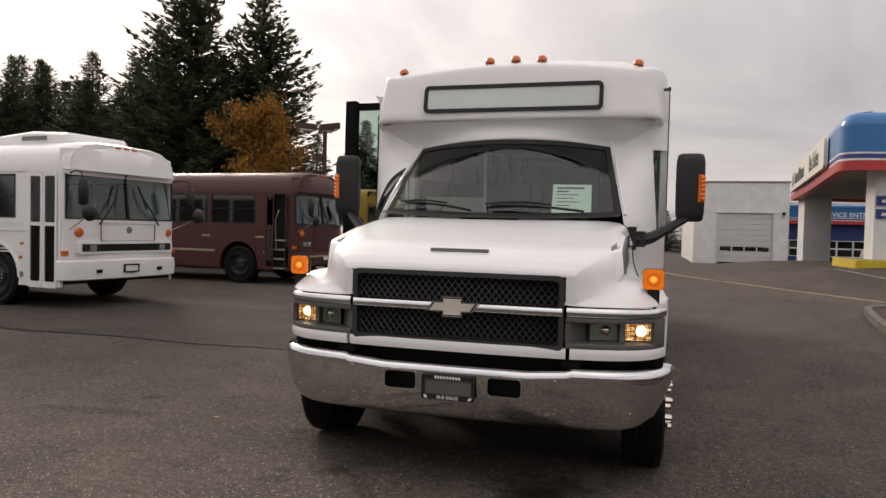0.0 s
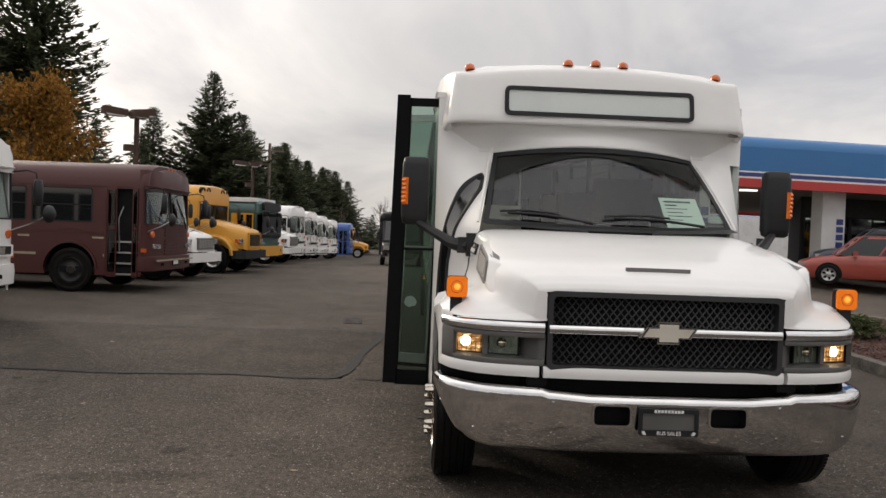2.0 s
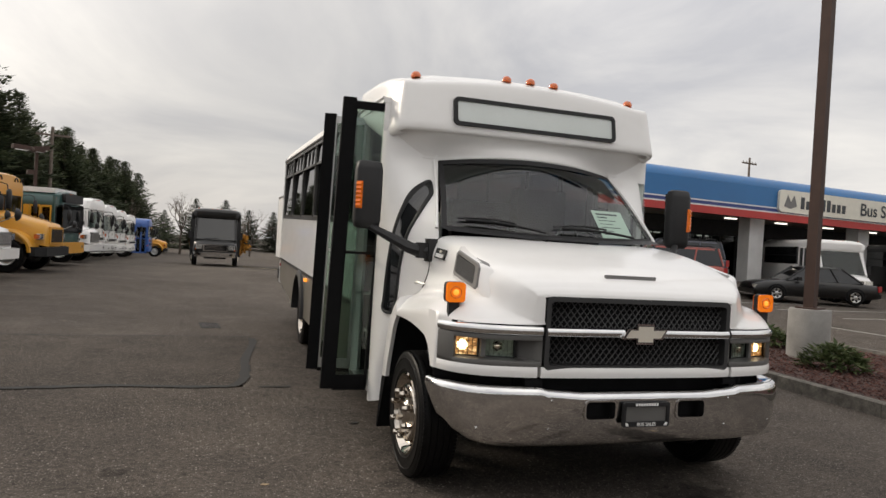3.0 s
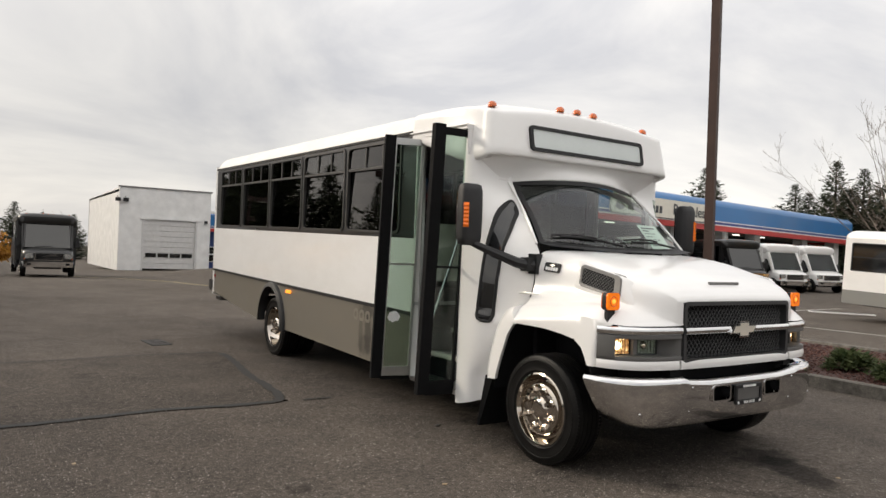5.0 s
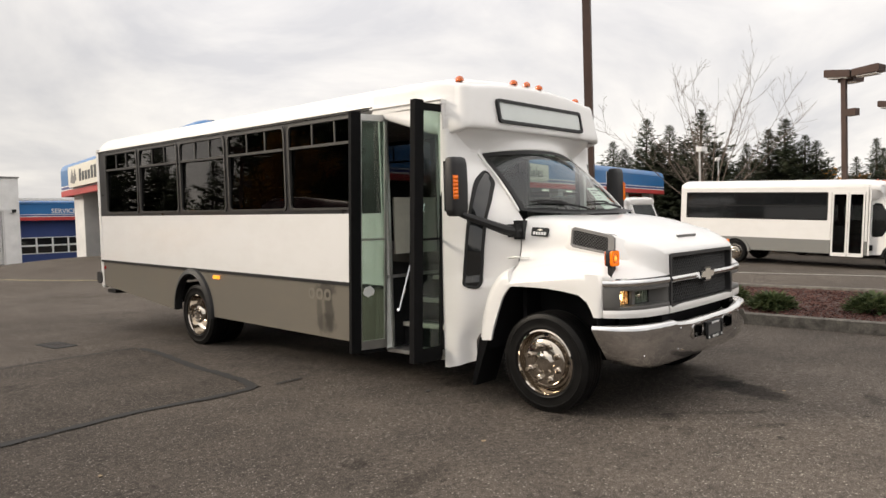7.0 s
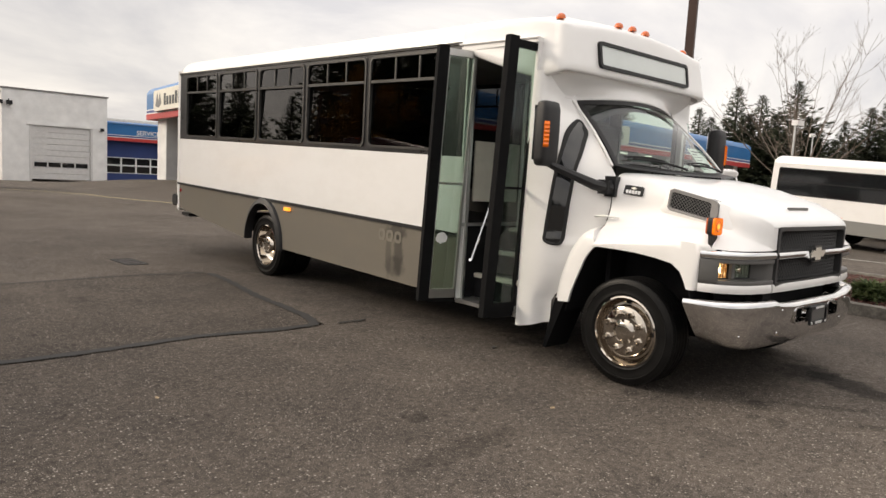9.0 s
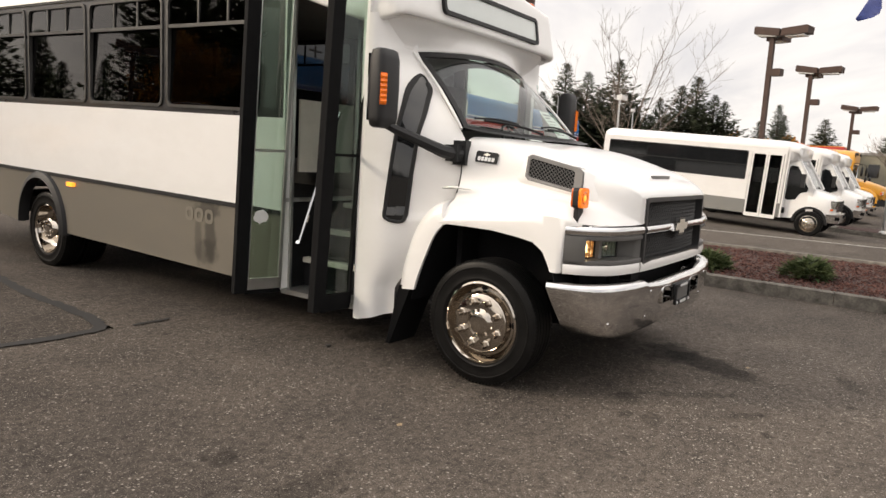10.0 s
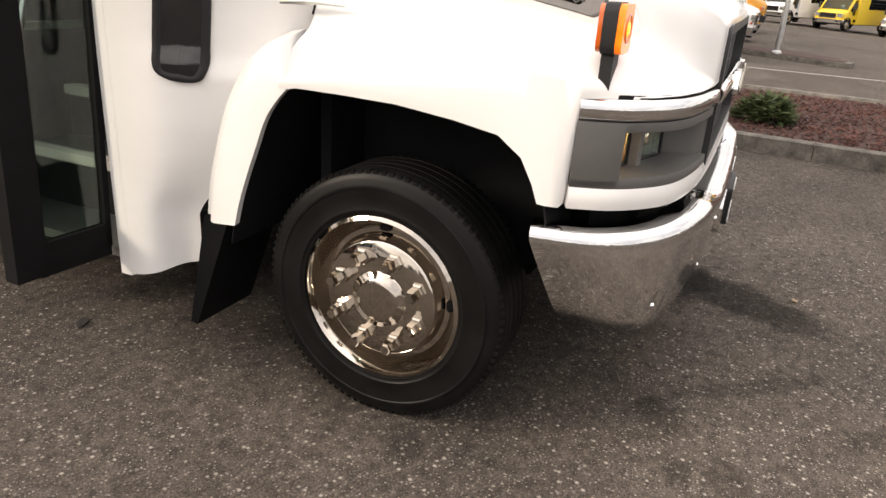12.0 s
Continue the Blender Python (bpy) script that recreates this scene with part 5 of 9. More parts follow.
    half = [(0.0, 3.795), (0.10, 3.795), (0.20, 3.796), (0.212, 3.796), (0.30, 3.797), (0.402, 3.798), (0.42, 3.799)] + [p for p in (tuple(catmull(BP, 0.285 + 0.715 * k / 34)) for k in range(35)) if p[0] > 0.44]
    P = plan_normals([(-x, y) for x, y in half[:0:-1]] + half)
    bm = nb()
    loops = []
    for x, y, nx, ny in P:
        ax = abs(x)
        top = 0.708 + 0.028 * min(max((ax - 0.60) / 0.07, 0), 1)
        e = max(0.0, (ax - 0.80) / 0.425)
        bot = 0.388 + 0.040 * e ** 2
        # rolled lip, then a face that leans in towards its foot
        prof = [(-0.105, top - 0.006), (-0.060, top + 0.001), (-0.030, top), (-0.012, top - 0.006), (-0.002, top - 0.016), (0.004, top - 0.030), (0.005, top - 0.045), (0.004, 0.658), (-0.008, 0.560), (-0.016, 0.52), (-0.028, 0.47), (-0.044, bot + 0.035), (-0.060, bot + 0.012), (-0.085, bot), (-0.13, bot + 0.004)]
        tuck = 0.10 * e ** 1.5
        loops.append([(x + nx * o - math.copysign(tuck * 0.8 * max(0.0, (0.70 - z) / 0.30), x) + 0.014, y + ny * o - tuck * max(0.0, (0.70 - z) / 0.30), z) for o, z in prof])
    V = [[bm.verts.new(p) for p in lp] for lp in loops]
    n = len(loops[0])
    for a, b, pa, pb in zip(V, V[1:], P, P[1:]):
        xm = abs(pa[0] + pb[0]) / 2
        for i in range(n - 1):
            if i == 7 and 0.211 < xm < 0.403:
                continue
            bm.faces.new([a[i], a[i + 1], b[i + 1], b[i]])
    bm.normal_update()
    bump_tree = BVHTree.FromBMesh(bm)
    bumper = D("front_bumper", bm, "chrome", bus, "polished chrome front bumper", smooth=60)
    for s in (-1, 1):
        xs_ = s * 0.307 + 0.014
        rim_o = rrect(xs_ - 0.105, xs_ + 0.105, 0.549, 0.668, 0.028)
        rim_i = rrect(xs_ - 0.094, xs_ + 0.094, 0.560, 0.658, 0.022)
        part("tow_slot", frame_ring(nb(), rim_o, rim_i, "y", 3.789, 3.86), "chrome", bumper)
        part("slot_dark", box(nb(), xs_ - 0.11, xs_ + 0.11, 3.90, 3.91, 0.54, 0.68), "dark", bumper)
        for bx, bz in ((0.60, 0.665), (0.60, 0.50), (1.0, 0.50)):
            hit = bump_tree.ray_cast(Vector((s * bx, 3.0, bz)), Vector((0, 1, 0)))
            if hit[0] is not None:
                part("bolt", lathe(nb(), [(0.0, -0.006), (0.007, -0.005), (0.010, 0.0), (0.010, 0.01)], 10, "y", tuple(hit[0])), "chrome", bumper)
    pl = D("plate_frame", frame_ring(nb(), rrect(-0.157, 0.157, 0.515, 0.655, 0.012), rrect(-0.138, 0.138, 0.545, 0.632, 0.006), "y", 3.770, 3.788), "black_trim", bus, "black dealer plate frame with white lettering")
    part("blank_plate", box(nb(), -0.145, 0.145, 3.781, 3.785, 0.535, 0.64), "grey_bezel", pl, "blank plate area")
    lettering("frame_lettering", "BUS SALES", 0.028, "ink_white", pl, pose(0, 3.768, 0.530, 90, 0, 0))
    bm = nb()
    for k in range(9):
        box(bm, -0.078 + 0.0175 * k, -0.066 + 0.0175 * k, 3.766, 3.771, 0.636, 0.651)
    part("frame_bars", bm, "ink_white", pl)
    bm = nb()
    for s in (-1, 1):
        prism(bm, [(s * 0.118, 0.522), (s * 0.135, 0.522), (s * 0.142, 0.538), (s * 0.128, 0.540)], "y", 3.766, 3.771)
    part("frame_mark", bm, "ink_white", pl)

    # ---- mirrors
    for s in (-1, 1):
        base = D("mirror_mount", box(nb(), s * 0.935, s * 0.995, 4.985, 5.085, 1.375, 1.535), "plastic", bus, "black mirror with amber reflector on a bent arm", bevel=0.018)
        part("arm", tube(nb(), [(s * 0.98, 5.035, 1.445), (s * 1.05, 5.07, 1.450), (s * 1.095, 5.11, 1.462), (s * 1.30, 5.34, 1.582), (s * 1.345, 5.385, 1.61)], [0.046, 0.046, 0.042, 0.029, 0.026], 8), "plastic", base, "bent black arm")
        part("arm_joint", box(nb(), s * 0.975, s * 1.055, 5.010, 5.105, 1.395, 1.505), "plastic", base, bevel=0.012)
        bm = nb()
        lo = []
        for z, w, d in ((1.585, 0.070, 0.035), (1.60, 0.092, 0.052), (1.65, 0.100, 0.062), (1.85, 0.102, 0.066), (2.02, 0.100, 0.062), (2.07, 0.090, 0.050), (2.082, 0.068, 0.032)):
            lo.append([(s * 1.360 + w * math.copysign(abs(math.cos(a)) ** 0.45, math.cos(a)), 5.40 + d * math.copysign(abs(math.sin(a)) ** 0.55, math.sin(a)), z) for a in [2 * math.pi * k / 28 for k in range(28)]])
        rings(bm, lo)
        head = part("mirror_head", bm, "plastic", base, "black mirror housing", smooth=50)
        bm = nb()
        for k in range(6):
            prism(bm, [(-0.010, 1.734 + 0.031 * k), (-0.018, 1.748 + 0.031 * k), (-0.010, 1.764 + 0.031 * k), (0.006, 1.764 + 0.031 * k), (0.006, 1.734 + 0.031 * k)], "x", -0.020, 0.020)
        box(bm, -0.021, 0.021, -0.004, 0.012, 1.728, 1.925)
        rf = part("reflector", bm, "amber_bright", base, "orange ribbed reflector", bevel=0.003)
        rf.matrix_basis = pose(s * 1.436, 5.340, 0, 0, 0, 38 * s)
        part("mirror_glass", box(nb(), s * 1.277, s * 1.443, 5.462, 5.468, 1.63, 2.05), "chrome", base, "mirror glass")

    # ---- open entry doors
    for y, lab, ang, tot in ((6.490, "rear leaf of the open entry door", -17, 0.375), (5.755, "front leaf of the open entry door", -3, 0.362)):
        leaf = new("entry_door")
        leaf.parent = bus
        leaf.matrix_basis = pose(-HW - 0.008, y, 0, 0, 0, ang)
        leaf["label"] = lab
        z0, z1, w = 0.345, 2.575, tot - 0.10
        def hung(bm):
            """Leans with the body: in and forward towards the top."""
            for v in bm.verts:
                v.co.x += 0.022 * (v.co.z - 0.35)
                v.co.y -= 0.030 * (v.co.z - 0.9)
            return bm
        part("edge_post", hung(box(nb(), -w - 0.10, -w, -0.030, 0.030, z0 - 0.02, z1 + 0.02)), "door_rubber", leaf, "black rubber door edge", bevel=0.008)
        bm = nb()
        box(bm, -w - 0.005, 0.0, -0.016, 0.016, z0, z0 + 0.085)
        box(bm, -w - 0.005, 0.0, -0.016, 0.016, z1 - 0.06, z1)
        box(bm, -0.022, 0.0, -0.016, 0.016, z0, z1)
        box(bm, -w - 0.005, 0.0, -0.010, 0.010, 1.385, 1.405)
        part("door_frame", hung(bm), "alu" if y > 6 else "door_rubber", leaf, "door frame", bevel=0.004)
        part("glazing_bead", hung(box(nb(), -w - 0.003, -w + 0.012, -0.020, 0.020, z0 + 0.08, z1 - 0.05)), "alu" if y > 6 else "door_rubber", leaf)
        part("pane", hung(box(nb(), -w, -0.02, -0.003, 0.003, z0 + 0.08, 1.39)), "glass_green", leaf, "greenish lower pane", shadow=False)
        part("pane", hung(box(nb(), -w, -0.02, -0.003, 0.003, 1.40, z1 - 0.05)), "glass_green", leaf, "greenish upper pane", shadow=False)
        part("bottom_brush", hung(box(nb(), -w - 0.005, 0.0, -0.010, 0.010, z0 - 0.035, z0 + 0.002)), "door_rubber", leaf, "black rubber sweep")
        if y > 6:
            rn = random.Random(9)
            pts = [(-0.185 + 0.062 * math.cos(a) * (0.8 + 0.35 * rn.random()), 0.90 + 0.055 * math.sin(a) * (0.75 + 0.4 * rn.random())) for a in [2 * math.pi * k / 18 for k in range(18)]]
            part("sticker", hung(prism(nb(), pts, "y", -0.0065, -0.004)), "ink_white", leaf, "torn white sticker")

    # ---- stepwell and cab interior
    D("step", box(nb(), -HW + 0.005, -0.95, 5.74, 6.50, 0.30, 0.335), "alu", bus, "aluminium bottom step", bevel=0.004)
    for k, (xa, xb, z) in enumerate(((-0.96, -0.72, 0.56), (-0.73, -0.5, 0.775), (-0.51, 0.3, 0.985))):
        D("step", box(nb(), xa, xb, 5.74, 6.50, z - 0.03, z), "floor_vinyl", bus, "dark step tread")
        D("step_nosing", box(nb(), xa - 0.012, xa + 0.045, 5.74, 6.50, z - 0.035, z + 0.004), "cream", bus, "pale step edge", bevel=0.003)
        D("riser", box(nb(), xa + 0.004, xa + 0.012, 5.74, 6.50, z - 0.23, z - 0.03), "dark", bus)
    D("stepwell_wall", box(nb(), -HW + 0.02, -0.35, 6.505, 6.525, 0.30, 1.02), "dark", bus)
    D("stepwell_trim", box(nb(), -HW + 0.02, -0.35, 6.49, 6.53, 1.01, 1.04), "alu", bus)
    D("modesty_panel", box(nb(), -1.02, -0.42, 6.52, 6.54, 1.24, 1.80), "cream", bus, "cream modesty panel", bevel=0.008)
    D("door_post", box(nb(), -HW + 0.002, -HW + 0.068, 6.500, 6.535, 0.32, 2.62), "white", bus, "white door post of the coach body", bevel=0.004)
    D("post_channel", box(nb(), -HW + 0.068, -HW + 0.092, 6.480, 6.535, 0.32, 2.62), "alu", bus, "aluminium channel inside the door post", bevel=0.004)
    D("grab_rail", tube(nb(), [(-1.09, 6.44, 0.70), (-1.06, 6.46, 0.68), (-1.04, 6.46, 0.73), (-0.86, 6.34, 1.49), (-0.80, 6.32, 1.72)], 0.016, 8), "chrome", bus, "slanted steel grab rail")
    D("stanchion", tube(nb(), [(-0.42, 6.48, 0.99), (-0.42, 6.48, 2.6)], 0.015, 8), "alu", bus)
    D("cab_floor", box(nb(), -0.5, 1.1, 5.04, 6.52, 0.94, 0.985), "floor_vinyl", bus)
    bm = nb()
    prism(bm, [(4.93, 1.20), (4.93, 1.50), (5.0, 1.555), (5.18, 1.53), (5.32, 1.45), (5.36, 1.2)], "x", -0.86, 0.86)
    D("dashboard", bm, "cabin_grey", bus, "grey dashboard", bevel=0.02)
    bm = nb()
    lathe(bm, [(0.19 + 0.014 * math.cos(a), 0.014 * math.sin(a)) for a in [2 * math.pi * k / 8 for k in range(9)]], 28, "y")
    for a in (90, 210, 330):
        cyl(bm, (0, 0, 0), (0.19 * math.cos(radians(a)), 0, 0.19 * math.sin(radians(a))), 0.012, n=6)
    sw = D("steering_wheel", bm, "plastic", bus, "black steering wheel")
    sw.matrix_basis = pose(0.42, 5.40, 1.56, -35, 0, 0)
    bm = nb()
    box(bm, 0.18, 0.66, 5.72, 6.18, 1.30, 1.45)
    box(bm, 0.18, 0.66, 6.12, 6.28, 1.40, 2.05)
    D("driver_seat", bm, "dark", bus, "dark driver seat", bevel=0.05)
    D("ceiling_lining", box(nb(), -1.12, 1.12, 5.60, 6.55, 2.58, 2.60), "cabin_grey", bus)
    D("ceiling_lining", raked(box(nb(), -1.15, 1.15, 6.52, 13.2, 2.66, 2.68)), "cabin_grey", bus)

    # ---- wheels
    for s in (-1, 1):
        wheel(bus, s * 1.075, 4.676, 0.399, 0.401, 0.245, 0.256, "front_simulator", s, "front wheel with polished simulator and eight lug nuts", spin=0.36)
        wheel(bus, s * 1.05, 10.27, 0.402, 0.408, 0.235, 0.262, "rear_simulator", s, "outer rear wheel with deep polished rim")
        wheel(bus, s * 0.80, 10.27, 0.402, 0.408, 0.235, 0.262, "plain", s, "inner rear wheel", nuts=0)
    return bus


M["frame_dark"] = plain("window_frame_dark", (0.050, 0.049, 0.047), 0.4, 0.3, var=0.12)
M["vent_mesh"] = plain("vent_mesh", (0.075, 0.073, 0.07), 0.4, var=0.12)
M["grille_black"] = plain("grille_black", (0.030, 0.030, 0.031), 0.42, var=0.15, fine=200, bmp=0.06)
M["ghost"] = paint("ghost_film", (0.178, 0.162, 0.133), 0.30, 0.5, 0.2)
M["amber_bright"] = plain("amber_reflector", (0.90, 0.185, 0.008), 0.25, var=0.15, scale=30)
build_bus()

# price sheet behind the windscreen
sheet = thing("price_sheet", "pale green printed price sheet propped behind the windscreen", "paper", at=pose(-0.60, 5.005, 1.612, -41, 0, 4))
part("paper", box(nb(), -0.14, 0.14, -0.001, 0.001, 0.0, 0.30), "paper", sheet)
bm = nb()
for k, (w, h) in enumerate(((0.20, 0.016), (0.09, 0.012), (0.16, 0.006), (0.12, 0.006), (0.18, 0.006), (0.10, 0.006), (0.15, 0.006))):
    z = 0.27 - 0.036 * k
    box(bm, -0.11, -0.11 + w, -0.003, -0.0015, z - h, z)
part("print_bars", bm, "ink", sheet)

# ---------------------------------------------------------------- ground, kerbs, planter
def ramp(v):
    v = min(max(v, 0.0), 1.0)
    return v * v * (3 - 2 * v)


def ground_z(y):
    return -0.027 * max(0.0, min(y, 112.0) - 29.0)


def lift(x, y):
    """The forecourt before the showroom stands a little higher; the far bays fall away to the south."""
    fall = -0.05 * min(max(9.2 - y, 0.0), 14.0) * ramp((x - 12.0) / 3.5)
    return fall + 0.58 * ramp((x - 2.0) / 6.0) * ramp((y - 22.3) / 4.0) * ramp((62.0 + 25.0 * ramp((x - 14.0) / 6.0) - y) / 20.0) * (1 - 0.6 * ramp((x - 20) / 20)) * ramp((140 - x) / 60)


def build_ground():
    bm = nb()
    ys = [-500, -60, -10, -4.8, 0, 4, 9.2, 12, 15] + [17 + 1.0 * k for k in range(14)] + [32, 34, 36, 39, 42, 45, 48, 52, 56, 60, 66, 80, 112, 180, 500]
    xs = [-500, -60, -20, 0] + [2 + 1.0 * k for k in range(8)] + [12, 13, 14, 15, 16, 20, 24, 28, 32, 36, 40, 60, 80, 100, 140, 500]
    rings(bm, [[(x, y, ground_z(y) + lift(x, y)) for x in xs] for y in ys], closed=False)
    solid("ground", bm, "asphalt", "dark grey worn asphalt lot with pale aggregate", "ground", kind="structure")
    # long repair patch with sealed seams
    rnd = random.Random(11)
    near = [(-14.0 + 0.6 * k, 7.40 + 0.05 * math.sin(k * 1.7) + rnd.uniform(-0.02, 0.02)) for k in range(19)] + [(-3.25, 7.36)]
    side = [(-3.22 + 0.02 * math.sin(k) + 0.030 * k, 7.45 + 0.315 * k) for k in range(11)]
    far = [(-2.95, 10.72)] + [(-3.6 - 0.6 * k, 10.72 + 0.05 * math.sin(k * 1.3 + 1)) for k in range(18)]
    bm = nb()
    prism(bm, near + side + far, "z", -0.02, 0.004)
    solid("asphalt_patch", bm, "asphalt_patch", "rectangular darker asphalt repair patch", "patch", kind="structure", smooth=0)

    def ribbon(bm, pts, w, z, seed):
        r = random.Random(seed)
        P = plan_normals(pts)
        a = [bm.verts.new((x + nx * w * (0.7 + 0.6 * r.random()), y + ny * w * (0.7 + 0.6 * r.random()), z)) for x, y, nx, ny in P]
        b = [bm.verts.new((x - nx * w * (0.7 + 0.6 * r.random()), y - ny * w * (0.7 + 0.6 * r.random()), z)) for x, y, nx, ny in P]
        for i in range(len(P) - 1):
            bm.faces.new([a[i], a[i + 1], b[i + 1], b[i]])
    bm = nb()
    ribbon(bm, fine(near[:-2] + [(-3.42, 7.37), (-3.27, 7.43), (-3.22, 7.56)] + side[1:], 150), 0.048, 0.009, 1)
    ribbon(bm, fine(far, 60), 0.024, 0.008, 3)
    ribbon(bm, fine([(-3.06, 7.34), (-2.95, 7.35), (-2.84, 7.34), (-2.74, 7.36)], 12), 0.020, 0.0085, 4)
    solid("tar_seam", bm, "tar", "black tar-sealed seam round the patch", "seam", kind="structure", smooth=0)
    # drain grate
    grate = thing("drain_grate", "dull iron drain grate set flush in asphalt", "grate", at=pose(-3.50, 11.98, 0.0, 0, 0, 4))
    part("frame", frame_ring(nb(), rrect(-0.15, 0.15, -0.32, 0.32, 0.02), rrect(-0.12, 0.12, -0.28, 0.28, 0.01), "z", -0.02, 0.008), "tar", grate)
    for k in range(9):
        part("bar", box(nb(), -0.12, 0.12, -0.275 + 0.062 * k, -0.24 + 0.062 * k, -0.005, 0.007), "iron", grate)
    # fallen leaves and a scrap by the steps
    rnd = random.Random(5)
    lf = nb()
    prism(lf, [(-0.05, 0), (-0.02, 0.022), (0.03, 0.018), (0.06, 0.0), (0.02, -0.02), (-0.03, -0.016)], "z", 0.0, 0.004)
    lm = put_mesh("fallen_leaf", lf, "oil")
    lf2 = nb()
    prism(lf2, [(-0.04, 0), (-0.01, 0.026), (0.035, 0.012), (0.05, -0.006), (0.0, -0.024)], "z", 0.0, 0.004)
    lm2 = put_mesh("fallen_leaf", lf2, "autumn_dead")
    spots = [(-2.39, 5.92, 30, lm), (-5.2, 6.1, 80, lm2), (-6.3, 9.2, 10, lm2), (-4.4, 13.2, 140, lm2), (-1.2, 1.9, 60, lm2), (2.4, 12.5, 20, lm2), (2.0, 17.5, 200, lm2), (-5.6, 12.2, 75, lm2), (-3.2, 4.6, 15, lm2), (-4.9, 19.5, 45, lm2), (1.7, 9.5, 95, lm2), (-7.4, 15.0, 130, lm2), (-0.6, 3.4, 20, lm2)]
    for x, y, a, me in spots:
        ob = new("fallen_leaf", me)
        ob.matrix_basis = pose(x, y, 0.005, 4, 3, a) @ Matrix.Scale(0.9 if me is lm else 0.6, 4)
        tagged(ob, "small dead leaf lying flat on the asphalt", "leaf", "fallen leaves")
    # painted lines
    def line(pts, w, mat, lab):
        bm = nb()
        P = plan_normals(pts)
        a = [bm.verts.new((x + nx * w, y + ny * w, ground_z(y) + lift(x, y) + 0.006)) for x, y, nx, ny in P]
        b = [bm.verts.new((x - nx * w, y - ny * w, ground_z(y) + lift(x, y) + 0.006)) for x, y, nx, ny in P]
        for i in range(len(P) - 1):
            bm.faces.new([a[i], a[i + 1], b[i + 1], b[i]])
        solid("painted_line", bm, mat, lab, "road marking", "painted lines", "structure", smooth=0)
    line(fine([(-2.6, 39.0), (-0.2, 33.0), (0.9, 27.6), (3.0, 23.0), (5.6, 18.4), (7.5, 15.3)], 40), 0.06, "line_yellow", "worn yellowish painted line on asphalt")
    line([(11.3, -6.0), (11.3, 4.0), (11.3, 15.0)], 0.05, "line_white", "thin white lane line along the drive aisle")
    for k in range(5):
        line([(14.5, 13.6 + 2.6 * k), (20.5, 13.9 + 2.6 * k)], 0.05, "line_white", "white parking bay line")
    line(fine([(5.9, 27.6), (6.5, 25.2), (9.0, 22.2)], 14), 0.06, "line_white", "white line by the canopy island")


def kerb_x(y):
    return 2.90 + 0.066 * (y - 2.0) + 0.012 * max(0.0, y - 9.0) ** 2


def build_planter():
    # outline: near edge along the bus side, far edge along the drive aisle
    near = [(kerb_x(y), y) for y in (-7.0, -3, 0, 2, 4, 6, 8, 10, 12, 14)] + [(kerb_x(15.0), 15.0), (4.42, 15.75), (5.0, 16.1)]
    far = [(5.7, 16.0), (6.5, 15.0), (7.2, 13.4), (7.1, 11), (7.0, 8), (6.8, 4), (6.6, 0), (6.4, -4), (6.2, -7)]
    P = fine(near, 60) + fine(far, 50)
    cx, cy = 5.2, 5.0
    out = []
    for i, p in enumerate(P):
        a, b = P[i - 1], P[(i + 1) % len(P)]
        d = Vector((b[0] - a[0], b[1] - a[1])).normalized()
        out.append((p, (-d.y, d.x)))
    # kerb in cast lengths, joints left open
    kerb = thing("planter_kerb", "grey weathered concrete kerb round the planter", "kerb", kind="structure")
    step = 6
    for i in range(0, len(P) - 1, step):
        seg = out[i:i + step + 1]
        if len(seg) < 2:
            continue
        bm = nb()
        loops = []
        for j, ((x, y), (nx, ny)) in enumerate(seg):
            g = 0.004 * (1 if j == 0 else (-1 if j == len(seg) - 1 else 0))
            prof = [(0.0, -0.05), (0.012, 0.13), (0.03, 0.150), (0.13, 0.152), (0.15, 0.14), (0.15, -0.05)]
            loops.append([(x + nx * o, y + ny * o + g, z) for o, z in prof])
        rings(bm, loops)
        part("kerb_stone", bm, "kerb", kerb, bevel=0.0)
    bed = [(x + nx * 0.14, y + ny * 0.14) for (x, y), (nx, ny) in out]
    bm = nb()
    prism(bm, bed, "z", 0.0, 0.105)
    solid("planting_bed", bm, "mulch", "bed of reddish-brown bark mulch", "planting bed", kind="structure", smooth=0)
    # bark chips, thickest where the bed lies nearest
    rnd = random.Random(21)
    verts, faces = [], []
    n = 0
    while n < 24000:
        y = -1.5 + 16.5 * rnd.random() ** 1.35
        x = rnd.uniform(3.0, 7.0)
        if not (kerb_x(y) + 0.17 < x < min(6.95, 6.45 + 0.05 * y)):
            continue
        l, w, h = rnd.uniform(0.012, 0.042), rnd.uniform(0.006, 0.014), rnd.uniform(0.004, 0.014)
        m = Matrix.Translation((x, y, 0.108 + rnd.uniform(0, 0.025))) @ Euler((rnd.uniform(-0.5, 0.5), rnd.uniform(-0.5, 0.5), rnd.uniform(0, 6.28))).to_matrix().to_4x4()
        b = len(verts)
        verts += [tuple(m @ Vector(p)) for p in ((-l, -w, 0), (l, -w * 0.6, 0), (l * 0.9, w, 0), (-l * 0.8, w * 0.8, 0), (0, 0, h))]
        faces += [(b, b + 1, b + 4), (b + 1, b + 2, b + 4), (b + 2, b + 3, b + 4), (b + 3, b, b + 4)]
        n += 1
    me = bpy.data.meshes.new("bark_chips")
    me.from_pydata(verts, [], faces)
    me.materials.append(M["bark_chip"])
    tagged(new("bark_chips", me), "loose reddish bark chips covering the planter", "mulch", kind="stuff")


